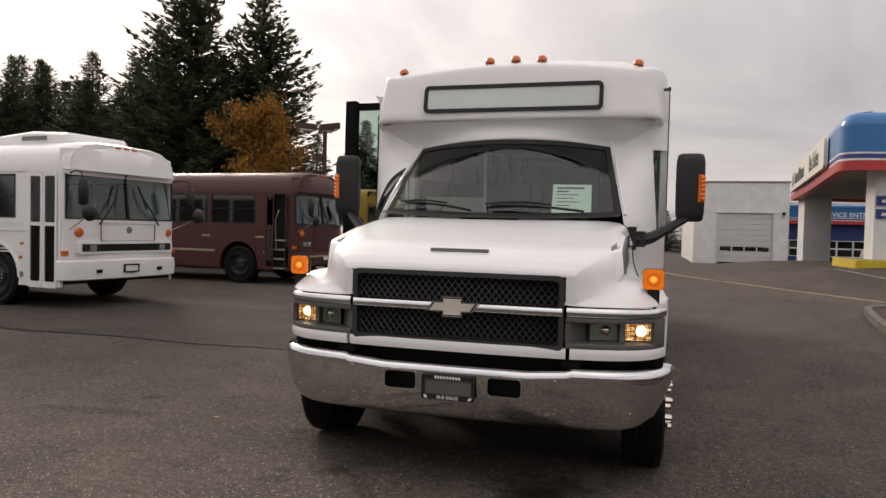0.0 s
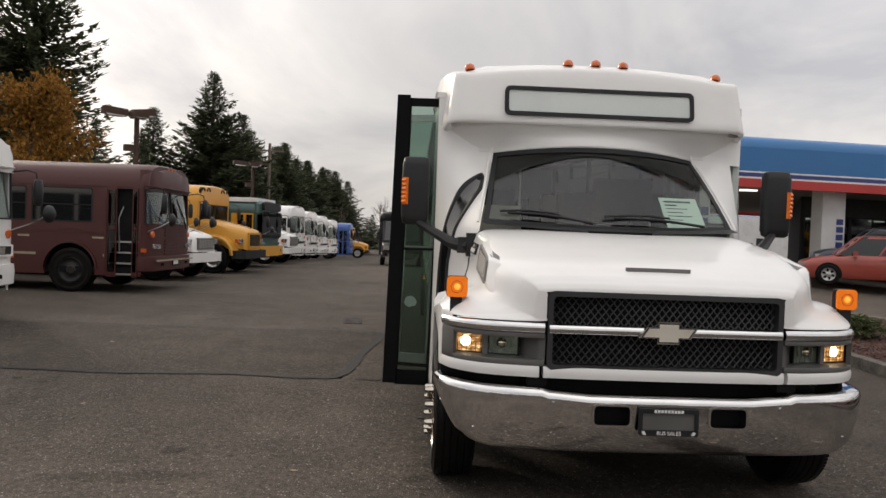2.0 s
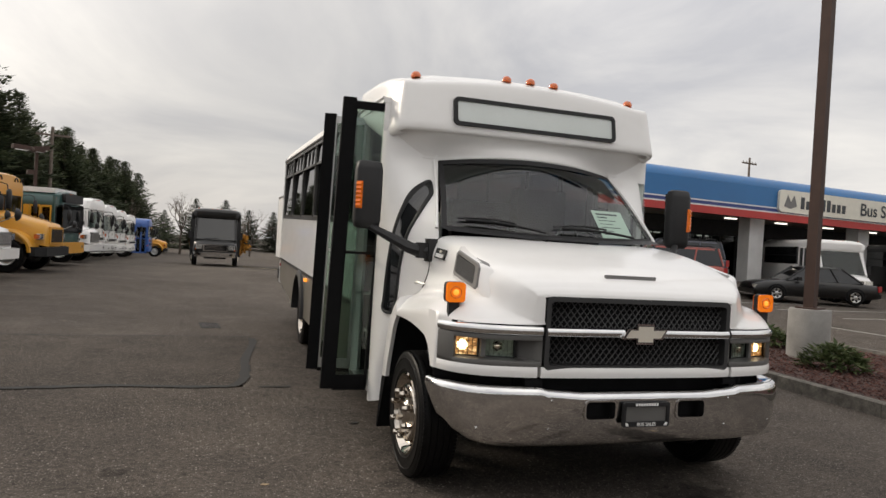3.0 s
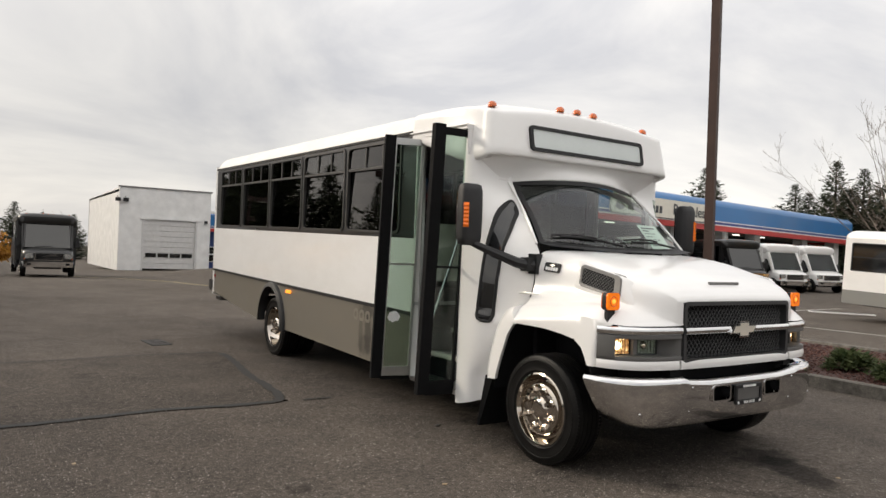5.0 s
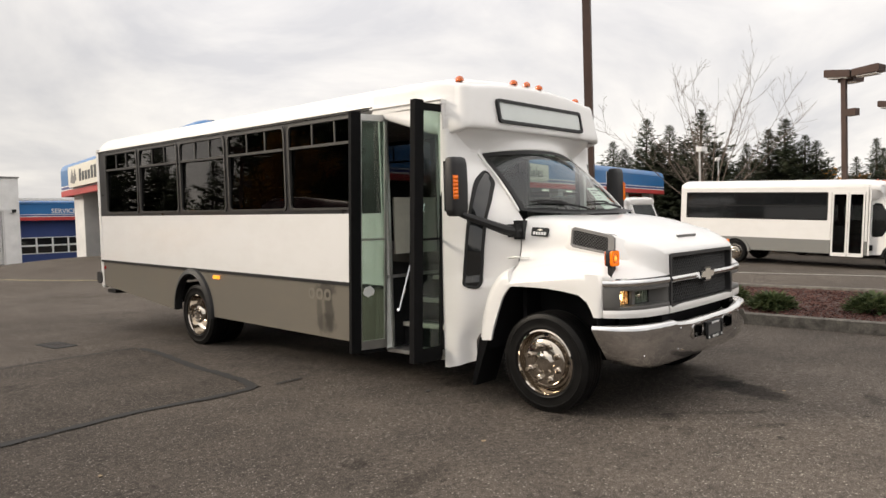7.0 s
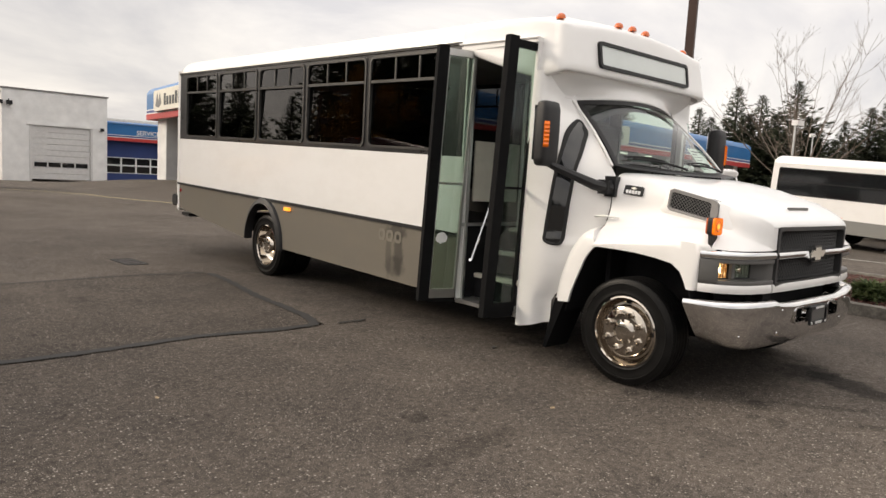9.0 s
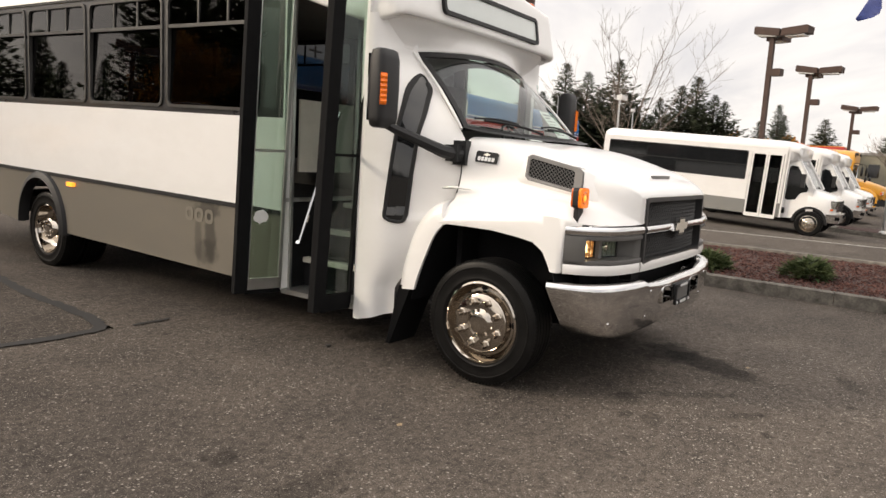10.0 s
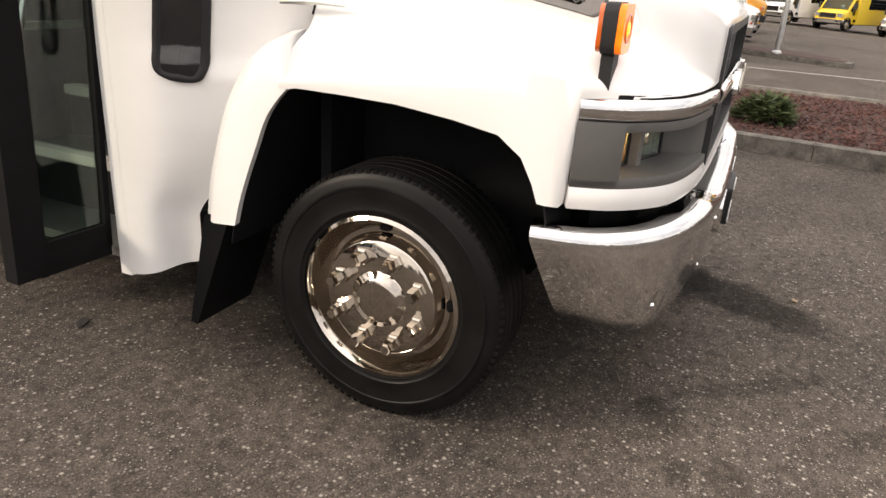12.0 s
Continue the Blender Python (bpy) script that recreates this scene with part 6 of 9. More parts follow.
def shrub(x, y, r, h, seed):
    rnd = random.Random(seed)
    t = thing("shrub", "low green broad-leaved shrub growing in bark mulch", "shrub", "planter shrubs", pose(x, y, 0.09))
    bm = nb()
    for k in range(9):
        a = rnd.uniform(0, 6.28)
        e = Vector((math.cos(a) * r * 0.7, math.sin(a) * r * 0.7, h * rnd.uniform(0.5, 0.9)))
        tube(bm, [(0, 0, 0), e * 0.5 + Vector((0, 0, h * 0.1)), e], [0.010, 0.007, 0.004], 5)
    part("stem_cluster", bm, "trunk", t)
    verts, faces = [], []
    for k in range(620):
        a, q = rnd.uniform(0, 6.28), rnd.random() ** 0.5
        rr = r * q * (0.8 + 0.35 * math.sin(3 * a + seed) * 0.5 + 0.2 * rnd.random())
        z = h * math.sqrt(max(0.02, 1 - q * q)) * rnd.uniform(0.45, 1.05)
        c = Vector((math.cos(a) * rr, math.sin(a) * rr, z + 0.02))
        l, w = rnd.uniform(0.075, 0.15), rnd.uniform(0.020, 0.036)
        m = Matrix.Translation(c) @ Euler((0, rnd.uniform(-0.9, 0.35), a + rnd.uniform(-0.9, 0.9))).to_matrix().to_4x4()
        b = len(verts)
        verts += [tuple(m @ Vector(p)) for p in ((-l * 0.3, 0, 0), (l * 0.3, w, 0.006), (l, 0, -0.012), (l * 0.3, -w, 0.006), (l * 0.3, 0, -0.004))]
        faces += [(b, b + 4, b + 1), (b + 1, b + 4, b + 2), (b, b + 3, b + 4), (b + 3, b + 2, b + 4)]
    me = bpy.data.meshes.new("foliage")
    me.from_pydata(verts, [], faces)
    me.materials.append(M["shrub"])
    ob = new("foliage", me)
    ob.parent = t


M["autumn_dead"] = plain("dead_leaf", (0.30, 0.22, 0.13), 0.8, var=0.3, scale=30)
build_ground()
build_planter()
for k, (x, y, r, h) in enumerate(((4.0, 3.62, 0.29, 0.25), (3.75, 4.85, 0.29, 0.24), (4.18, 5.65, 0.32, 0.27), (4.6, 7.6, 0.42, 0.34), (5.6, 9.9, 0.42, 0.32), (4.62, 11.2, 0.48, 0.36), (5.1, 13.8, 0.52, 0.38), (4.7, -0.9, 0.40, 0.30))):
    shrub(x, y, r, h, 60 + k)


def street_lamp(x, y, z, h, ang, group, heads=2, base=0.0, label="brown steel parking lot lamp with box heads"):
    t = thing("street_lamp", label, "lamp", group, pose(x, y, z, 0, 0, ang))
    if base:
        part("footing", lathe(nb(), [(0.30, 0.0), (0.30, base - 0.03), (0.28, base), (0.0, base)], 20, "z"), "concrete", t, "round concrete footing")
    part("pole", box(nb(), -0.075, 0.075, -0.075, 0.075, base, h), "post_brown", t, "square brown pole", bevel=0.01)
    part("base_plate", box(nb(), -0.16, 0.16, -0.16, 0.16, base, base + 0.025), "post_brown", t, bevel=0.004)
    for k, a in enumerate((0, 180, 268)):
        hd = new("lamp_head", put_mesh("lamp_head", prism(nb(), [(0.34, h + 0.02), (1.18, h + 0.05), (1.20, h + 0.27), (1.15, h + 0.30), (0.36, h + 0.25)] if k < 2 else [(0.10, h - 0.06), (0.80, h - 0.05), (0.82, h + 0.15), (0.10, h + 0.17)], "y", -0.26, 0.26), "post_brown", 0.012))
        hd.parent = t
        hd["label"] = "brown box lamp head"
        hd.matrix_basis = pose(0, 0, 0, 0, -6 if k == 0 else 0, a)
        part("diffuser", box(nb(), 0.46 if k < 2 else 0.2, 1.08 if k < 2 else 0.72, -0.19, 0.19, h - 0.012 if k < 2 else h - 0.075, h + 0.045 if k < 2 else h - 0.045), "lamp_clear", hd, "dull glass diffuser")
        if k < 2:
            part("arm", box(nb(), 0.05, 0.40, -0.04, 0.04, h + 0.06, h + 0.13), "post_brown", hd)
    fl = part("floodlight", box(nb(), -0.42, -0.10, -0.16, 0.16, h - 1.25, h - 1.02), "post_brown", t, "small floodlight below the heads", bevel=0.02)
    part("bracket", box(nb(), -0.14, 0.0, -0.03, 0.03, h - 1.16, h - 1.10), "post_brown", fl)
    return t


street_lamp(5.2, 8.65, 0.10, 9.5, 20, "parking lot lamps", base=0.75, label="tall brown lamp post on a concrete footing in mulch")
street_lamp(19.8, 7.45, -0.09, 6.0, 78, "parking lot lamps")
street_lamp(27.3, 7.25, -0.12, 5.75, 84, "parking lot lamps")
street_lamp(40.0, 6.7, -0.16, 5.3, 84, "parking lot lamps")
street_lamp(-13.1, 26.8, 0.0, 5.45, 35, "parking lot lamps")
street_lamp(-12.8, 44.0, -0.4, 5.7, 25, "parking lot lamps")

# flag on its pole, with the kerbed island under it
island = thing("traffic_island", "low kerbed island with bare soil in the lot", "kerb", kind="structure", at=pose(0, 9.2, 0, 2.86))
P = [(18.1, -4.3), (18.15, -7.2), (18.4, -7.6), (19.2, -7.75), (20.0, -7.5), (20.2, -7.0), (20.2, -5.6), (19.2, -4.3)]
part("island_kerb", prism(nb(), P, "z", -0.06, 0.13), "kerb", island, bevel=0.02)
part("island_soil", prism(nb(), [(18.9 + (x - 18.9) * 0.80, -6.0 + (y + 6.0) * 0.90) for x, y in P], "z", 0.10, 0.145), "mulch", island)
fp = thing("flagpole", "white tapered flagpole with a dark blue flag", "flagpole", at=pose(18.4, 3.5, -0.17))
part("pole", cyl(nb(), (0, 0, 0), (0, 0, 9.2), 0.08, 0.04, 14), "alu", fp, "pale metal pole")
part("base_collar", lathe(nb(), [(0.0, 0.0), (0.14, 0.0), (0.13, 0.06), (0.08, 0.10)], 16, "z"), "alu", fp)
bm = nb()
top = [(0.05, 8.1), (0.5, 7.6), (0.9, 6.9), (1.1, 6.4), (1.35, 5.9), (1.46, 5.66)]
low = [(0.05, 7.1), (0.35, 6.9), (0.65, 6.6), (0.84, 6.3), (0.87, 5.78), (1.40, 5.60)]
surface(bm, [[(0.07 * math.sin(i * 1.7 + j * 0.9), l[0] + (t[0] - l[0]) * j / 2, l[1] + (t[1] - l[1]) * j / 2 + 0.62) for j in range(3)] for i, (t, l) in enumerate(zip(top, low))], 15, 6)
part("flag", bm, "blue_stripe", fp, "dark blue flag blowing in the wind", smooth=60)

# ---------------------------------------------------------------- parked vehicles (nose at y = 0 facing -y, passenger side -x)
def body_section(hw, z0, zw, top, n=10):
    """Half-round roofed section from the lower left over the roof to the lower right."""
    pts = [(-hw, z0), (-hw, zw)]
    for k in range(1, n):
        a = math.pi * k / n
        pts.append((-hw * math.copysign(abs(math.cos(a)) ** 0.55, math.cos(a)), zw + (top - zw) * math.sin(a) ** 0.75))
    return pts + [(hw, zw), (hw, z0)]


def strip_walls(v, hw, y0, y1, zs, wins, mat, name="body_side", glass_mat="pane_black", sides=(-1, 1), gap=(), arches=(), ra=0.0):
    """Side walls with real window openings; wins: (ya, yb); zs: bottom, sill, head, top; gap: door openings (ya, yb)."""
    z0, zs_, zh, z1 = zs
    for s in sides:
        bm = nb()
        spans, a = [], y0
        for g0, g1 in (gap if s < 0 else ()):
            spans.append((a, g0))
            a = g1
        spans.append((a, y1))
        for a, b in spans:
            low = [(a, z0)]
            for yc, zc in arches:
                if a < yc - ra and yc + ra < b:
                    low += [(yc - ra * math.cos(radians(q)), max(z0, zc + ra * math.sin(radians(q)))) for q in range(-20, 201, 11)]
            prism(bm, low + [(b, z0), (b, zs_), (a, zs_)], "x", s * hw, s * (hw - 0.05))
            cuts = [w for w in wins if w[0] >= a - 0.01 and w[1] <= b + 0.01]
            e = a
            for wa, wb in sorted(cuts):
                box(bm, s * hw, s * (hw - 0.05), e, wa, zs_, zh)
                e = wb
            box(bm, s * hw, s * (hw - 0.05), e, b, zs_, zh)
        box(bm, s * hw, s * (hw - 0.05), y0, y1, zh, z1)
        part(name, bm, mat, v)
        for wa, wb in wins:
            if s < 0 and any(wa < g1 and wb > g0 for g0, g1 in gap):
                continue
            w = part("window", frame_ring(nb(), rrect(wa, wb, zs_, zh, 0.05), rrect(wa + 0.03, wb - 0.03, zs_ + 0.03, zh - 0.03, 0.04), "x", s * (hw + 0.004), s * (hw - 0.03)), "black_trim", v)
            part("pane", box(nb(), s * (hw - 0.018), s * (hw - 0.026), wa + 0.02, wb - 0.02, zs_ + 0.02, zh - 0.02), glass_mat, w)
            part("sash", box(nb(), s * (hw - 0.006), s * (hw - 0.018), wa + 0.02, wb - 0.02, (zs_ + zh) / 2 - 0.012, (zs_ + zh) / 2 + 0.012), "black_trim", w)


def fold_door(v, hw, ya, yb, z0, z1, mat, is_open=False, rail=True):
    """Two-leaf entry door on the passenger side."""
    mid = (ya + yb) / 2
    part("door_recess", box(nb(), -hw + 0.10, -hw + 0.12, ya, yb, z0, z1), "dark", v)
    if is_open:
        for k in range(4):
            part("entry_step", box(nb(), -hw + 0.01 + 0.02 * k, -hw + 0.10, ya + 0.03, yb - 0.03, z0 + 0.04 + 0.23 * k, z0 + 0.075 + 0.23 * k), "alu", v, "worn metal entry step")
        part("grab_rail", tube(nb(), [(-hw + 0.06, mid + 0.08, z0 + 0.55), (-hw + 0.05, mid + 0.10, z0 + 1.25), (-hw + 0.08, mid + 0.02, z0 + 1.5)], 0.014, 6), "alu", v)
    for a, b in ((ya, ya + 0.13), (yb - 0.22, yb)) if is_open else ((ya, mid), (mid, yb)):
        t = 0.025 if is_open else 0.05
        d = part("door_leaf", frame_ring(nb(), rrect(a + 0.006, b - 0.006, z0, z1, 0.02), rrect(a + t, b - t, z0 + 0.10, z1 - 0.07, 0.02), "x", -hw - 0.012, -hw + 0.02), mat, v, "narrow glazed door leaf")
        part("pane", box(nb(), -hw + 0.0, -hw + 0.008, a + 0.02, b - 0.02, z0 + 0.08, z1 - 0.05), "glass_far", d, shadow=False)
        if rail:
            part("rail", box(nb(), -hw - 0.010, -hw + 0.012, a + 0.04, b - 0.04, z0 + 1.02, z0 + 1.08), mat, d)


def small_mirror(v, x, y, z, s, r=0.13):
    m = part("mirror", tube(nb(), [(x, y, z + 0.30), (x + s * 0.06, y - 0.22, z + 0.34), (x + s * 0.08, y - 0.36, z + 0.30), (x + s * 0.08, y - 0.38, z + 0.16)], 0.013, 6), "black_trim", v, "mirror on a bent tube arm")
    lo = []
    for zz, w, d in ((-0.22, 0.05, 0.03), (-0.19, 0.085, 0.05), (0.0, 0.095, 0.06), (0.17, 0.085, 0.05), (0.20, 0.05, 0.03)):
        lo.append([(x + s * 0.08 + w * math.cos(a), y - 0.40 + d * math.sin(a), z + zz) for a in [2 * math.pi * k / 16 for k in range(16)]])
    bm = nb()
    rings(bm, lo)
    part("mirror_head", bm, "plastic", m, "tall black mirror", smooth=50)
    part("arm", tube(nb(), [(x, y, z - 0.62), (x + s * 0.06, y - 0.30, z - 0.50), (x + s * 0.10, y - 0.55, z - 0.36)], 0.011, 6), "alu", m)
    part("round_mirror", lathe(nb(), [(0.0, -0.07), (0.08, -0.06), (0.135, -0.01), (0.14, 0.02), (0.0, 0.03)], 18, "y", (x + s * 0.10, y - 0.58, z - 0.34)), "plastic", m, "round convex mirror")


def flat_nose_bus(label, mat, at, length, ac=False, louvres=False, is_open=False, hw=1.22, grille_strip=True, door_mat=None):
    v = thing("coach_bus", label, "bus", "parked buses", at)
    zf, zw, top = 0.38, 2.36, 2.83
    # roof
    sect = [(x, z) for x, z in body_section(hw, zw - 0.10, zw, top)]
    bm = nb()
    rings(bm, [[(x * f, y, z0 + (z - zw + 0.10)) for x, z in sect] for y, f, z0 in ((0.10, 0.94, zw - 0.13), (0.16, 0.99, zw - 0.105), (0.5, 1.0, zw - 0.10), (length - 0.2, 1.0, zw - 0.10), (length, 0.96, zw - 0.13))])
    part("roof", bm, mat, v)
    wide = 1.42 if louvres else 0.98
    wins = [(1.25 + wide * k, 1.25 + wide * k + wide - 0.10) for k in range(int((length - 1.6) / wide))]
    strip_walls(v, hw, 0.20, length, (zf, 1.50, 2.24, zw - 0.08), wins, mat, gap=((0.26, 0.95),), arches=((1.72, 0.50), (length - 2.2, 0.50)), ra=0.56)
    fold_door(v, hw, 0.27, 0.94, zf - 0.02, 2.27, door_mat or mat, is_open)
    part("rear_wall", box(nb(), -hw + 0.02, hw - 0.02, length - 0.06, length - 0.005, zf, zw), mat, v)
    part("floor_pan", box(nb(), -hw + 0.06, hw - 0.06, 0.2, length - 0.1, 0.42, 0.55), "dark", v)
    part("inner_core", box(nb(), -hw + 0.30, hw - 0.30, 1.6, length - 0.3, 0.5, 1.35), "dark", v)
    part("ceiling", box(nb(), -hw + 0.06, hw - 0.06, 0.2, length - 0.1, 2.30, 2.32), "cabin_grey", v)
    # nose
    bm = nb()
    plan = mirrored([(0.0, 0.0), (0.5, 0.01), (0.9, 0.04), (1.10, 0.09), (1.19, 0.16), (hw, 0.26)])
    pl = plan_normals(fine(plan, 40))
    sweep(bm, pl, lambda i: [(0.0, zf + 0.10), (0.0, 1.50), (-0.05, 1.50), (-0.05, zf + 0.10)])
    part("front_panel", bm, mat, v)
    bm = nb()
    sweep(bm, pl, lambda i: [(-0.02, 2.30), (-0.02, zw + 0.08), (-0.04, zw + 0.30), (-0.10, zw + 0.40 - 0.30 * (abs(pl[i][0]) / hw) ** 2.2), (-0.14, zw + 0.38 - 0.30 * (abs(pl[i][0]) / hw) ** 2.2), (-0.09, 2.30)])
    part("brow", bm, mat, v, "rounded destination brow")
    part("brow_sill", tube(nb(), [(x, y - 0.03, 2.315) for x, y, a, b in pl[2:-2]], 0.016, 5), mat, v)
    for s in (-1, 1):
        lo = plan_normals(fine([(s * 0.012, 0.005), (s * 0.5, 0.015), (s * 0.9, 0.045), (s * 1.10, 0.095), (s * 1.165, 0.145)], 12))
        if s < 0:
            lo = [(x, y, -a, -b) for x, y, a, b in lo]
        ws_ = part("windscreen", sweep(nb(), lo, lambda i: [(-0.015, 1.50), (-0.125, 2.31), (-0.135, 2.31), (-0.025, 1.50)]), "glass_bus", v, "half of the split windscreen", shadow=False)
        for z in (1.515, 2.295):
            part("glass_seal", tube(nb(), [(x, y - 0.004 + 0.11 * (z > 2), z) for x, y, a, b in lo], 0.014, 5), "black_trim", v)
        part("corner_pane", box(nb(), s * (hw - 0.03), s * (hw - 0.04), 0.20, 0.27, 1.55, 2.28), "pane_black", v)
        part("corner_post", tube(nb(), [(s * 1.185, 0.185, 1.48), (s * 1.18, 0.20, 2.34)], 0.034, 8), mat, v)
        part("post_seal", tube(nb(), [(s * 1.160, 0.135, 1.50), (s * 1.155, 0.155, 2.31)], 0.018, 6), "black_trim", v)
        part("seat", box(nb(), s * 0.35, s * 0.85, 1.30, 1.45, 1.0, 1.95), "cabin_grey", v, bevel=0.04)
        wp = part("wiper", tube(nb(), [(s * 0.66, -0.03, 1.42), (s * 0.46, -0.05, 1.68), (s * 0.30, -0.01, 1.90)], 0.014, 5), "black_trim", v, "black wiper")
        part("wiper_blade", tube(nb(), [(s * 0.36, -0.045, 1.70), (s * 0.30, 0.0, 1.90), (s * 0.22, 0.04, 2.12)], 0.016, 5), "black_trim", wp)
        part("turn_lamp", lathe(nb(), [(0.0, -0.045), (0.06, -0.04), (0.085, -0.01), (0.085, 0.02)], 18, "y", (s * 0.98, 0.07, 1.28)), "amber", v, "round amber turn lamp")
        part("clear_seat_rail", tube(nb(), [(s * 0.40, 1.28, 1.2), (s * 0.40, 1.28, 2.3)], 0.016, 6), "alu", v)
        small_mirror(v, s * 1.12, 0.12, 1.95, s)
        for k in range(2):
            part("headlamp", box(nb(), s * (0.70 + 0.15 * k), s * (0.83 + 0.15 * k), -0.022 + 0.03 * k, 0.08, 0.975, 1.075), "head_glass", v, "rectangular headlamp", bevel=0.012)
        for k, z in enumerate((zw + 0.17, zw + 0.38)):
            x = s * (1.10 if k == 0 else 0.18)
            part("marker", box(nb(), x - 0.05, x + 0.05, -0.012 + (0.16 if k == 0 else 0.09), 0.03 + (0.16 if k == 0 else 0.09), z, z + 0.03), "amber", v)
        part("side_marker", box(nb(), s * (hw - 0.10), s * (hw - 0.01), 0.11, 0.20, 0.90, 0.98), "amber", v, "amber corner lamp", bevel=0.01)
    part("marker", box(nb(), -0.05, 0.05, 0.07, 0.12, zw + 0.385, zw + 0.415), "amber", v)
    part("centre_post", prism(nb(), [(-0.008, 1.50), (0.102, 2.32), (0.14, 2.32), (0.03, 1.50)], "x", -0.016, 0.016), "black_trim", v, bevel=0.006)
    part("dashboard", box(nb(), -1.05, 1.05, 0.12, 0.42, 1.30, 1.46), "cabin_grey", v, bevel=0.03)
    if grille_strip:
        part("grille_strip", box(nb(), -0.99, 0.99, -0.006, 0.075, 0.955, 1.095), "black_trim", v, "black horizontal grille strip", bevel=0.01)
        for k in range(3):
            part("grille_slat", box(nb(), -0.64, 0.64, -0.013, -0.004, 0.985 + 0.035 * k, 0.995 + 0.035 * k), "dark", v)
        part("strip_frame", frame_ring(nb(), rrect(-1.02, 1.02, 0.93, 1.12, 0.03), rrect(-0.985, 0.985, 0.962, 1.09, 0.02), "y", -0.014, 0.06), mat, v, "raised frame of the lamp strip")
        part("hatch", frame_ring(nb(), rrect(-0.60, 0.60, 1.14, 1.44, 0.02), rrect(-0.594, 0.594, 1.146, 1.434, 0.02), "y", -0.006, 0.03), "vent_grey", v, "shut line of the front hatch")
        part("emblem", lathe(nb(), [(0.0, -0.016), (0.055, -0.012), (0.07, 0.01)], 18, "y", (0.0, 0.0, 1.33)), "vent_grey", v, "round grey emblem")
    if louvres:
        for k in range(9):
            part("louvre", box(nb(), -0.48, 0.48, -0.02, 0.03, 0.84 + 0.072 * k + (0.05 if k > 4 else 0), 0.87 + 0.072 * k + (0.05 if k > 4 else 0)), mat, v, bevel=0.006)
    part("front_bumper", sweep(nb(), pl, lambda i: [(0.0, 0.48), (0.05, 0.50), (0.06, 0.68), (0.05, 0.80), (0.0, 0.82)]), mat, v, "deep front bumper", smooth=30)
    part("plate_frame", frame_ring(nb(), rrect(-0.17, 0.17, 0.585, 0.735, 0.015), rrect(-0.145, 0.145, 0.61, 0.71, 0.01), "y", -0.078, -0.055), "black_trim", v)
    part("plate_bar", box(nb(), -0.15, 0.15, -0.070, -0.055, 0.60, 0.72), "stripe_white", v)
    for s in (-1, 1):
        part("tow_hole", box(nb(), s * 0.62, s * 0.72, -0.066, -0.04, 0.60, 0.66), "dark", v)
    # trim rails on the side
    for z in (0.78, 1.28):
        for ya, yb in ((2.45, length - 3.0), (0.98, 1.0)) if z < 0.9 else ((0.98, length - 0.1),):
            part("side_rail", box(nb(), -hw - 0.012, -hw, ya, yb, z, z + 0.05), "rail_cream" if louvres and z < 0.9 else mat, v, bevel=0.004)
    if not louvres:
        for z in (1.22, 1.27, 1.32, 1.37, 1.42):
            part("side_louvre", box(nb(), -hw - 0.010, -hw, 1.02, 2.9, z - 0.30 * (z < 1.30), z - 0.30 * (z < 1.30) + 0.022), mat, v, bevel=0.004)
        for y, z in ((1.08, 0.82), (1.05, 1.05)):
            part("side_lamp", box(nb(), -hw - 0.014, -hw, y, y + 0.07, z, z + 0.05), "amber", v, bevel=0.01)
        part("fuel_cap", lathe(nb(), [(0.0, 0.0), (0.05, 0.0), (0.05, -0.012), (0.0, -0.014)], 14, "x", (-hw, 1.10, 0.56)), "vent_grey", v)
    else:
        for y in (1.00, 2.6):
            part("side_plate", box(nb(), -hw - 0.010, -hw, y, y + 0.24, 1.16, 1.20), "rail_cream", v)
        part("bumper_trim", box(nb(), -1.0, 1.0, -0.082, -0.055, 0.70, 0.735), "rail_cream", v)
    if ac:
        bm = nb()
        lo = []
        for y, a, z in ((0.62, 0.52, top + 0.0), (0.78, 0.66, top + 0.17), (1.6, 0.70, top + 0.21), (2.5, 0.66, top + 0.15), (2.7, 0.5, top - 0.02)):
            lo.append([(-a, y, top - 0.12), (-a, y, z - 0.05), (-a + 0.07, y, z), (a - 0.07, y, z), (a, y, z - 0.05), (a, y, top - 0.12)])
        rings(bm, lo)
        u = part("roof_unit", bm, mat, v, "white roof air conditioner", bevel=0.02)
        part("vent_slot", box(nb(), -0.71, -0.69, 1.2, 1.8, top + 0.04, top + 0.11), "vent_grey", u)
    # wheel openings with rounded arch trim; a near-black sheet inside paints their shade
    for y in (1.72, length - 2.2):
        for s in (-1, 1):
            wheel(v, s * (hw - 0.16), y, 0.475, 0.475, 0.28, 0.27, "dark", s, nuts=8)
            bm = nb()
            lo = []
            for a in range(0, 181, 12):
                c, q = math.cos(radians(a)), math.sin(radians(a))
                lo.append([(s * (hw - 0.03), y - 0.61 * c, 0.50 + 0.61 * q), (s * (hw + 0.022), y - 0.60 * c, 0.50 + 0.60 * q), (s * (hw + 0.022), y - 0.555 * c, 0.50 + 0.555 * q), (s * (hw - 0.08), y - 0.555 * c, 0.50 + 0.555 * q)])
            rings(bm, lo)
            part("wheel_arch", bm, mat, v)
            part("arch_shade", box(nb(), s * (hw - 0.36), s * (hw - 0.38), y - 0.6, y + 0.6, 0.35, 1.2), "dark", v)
    return v


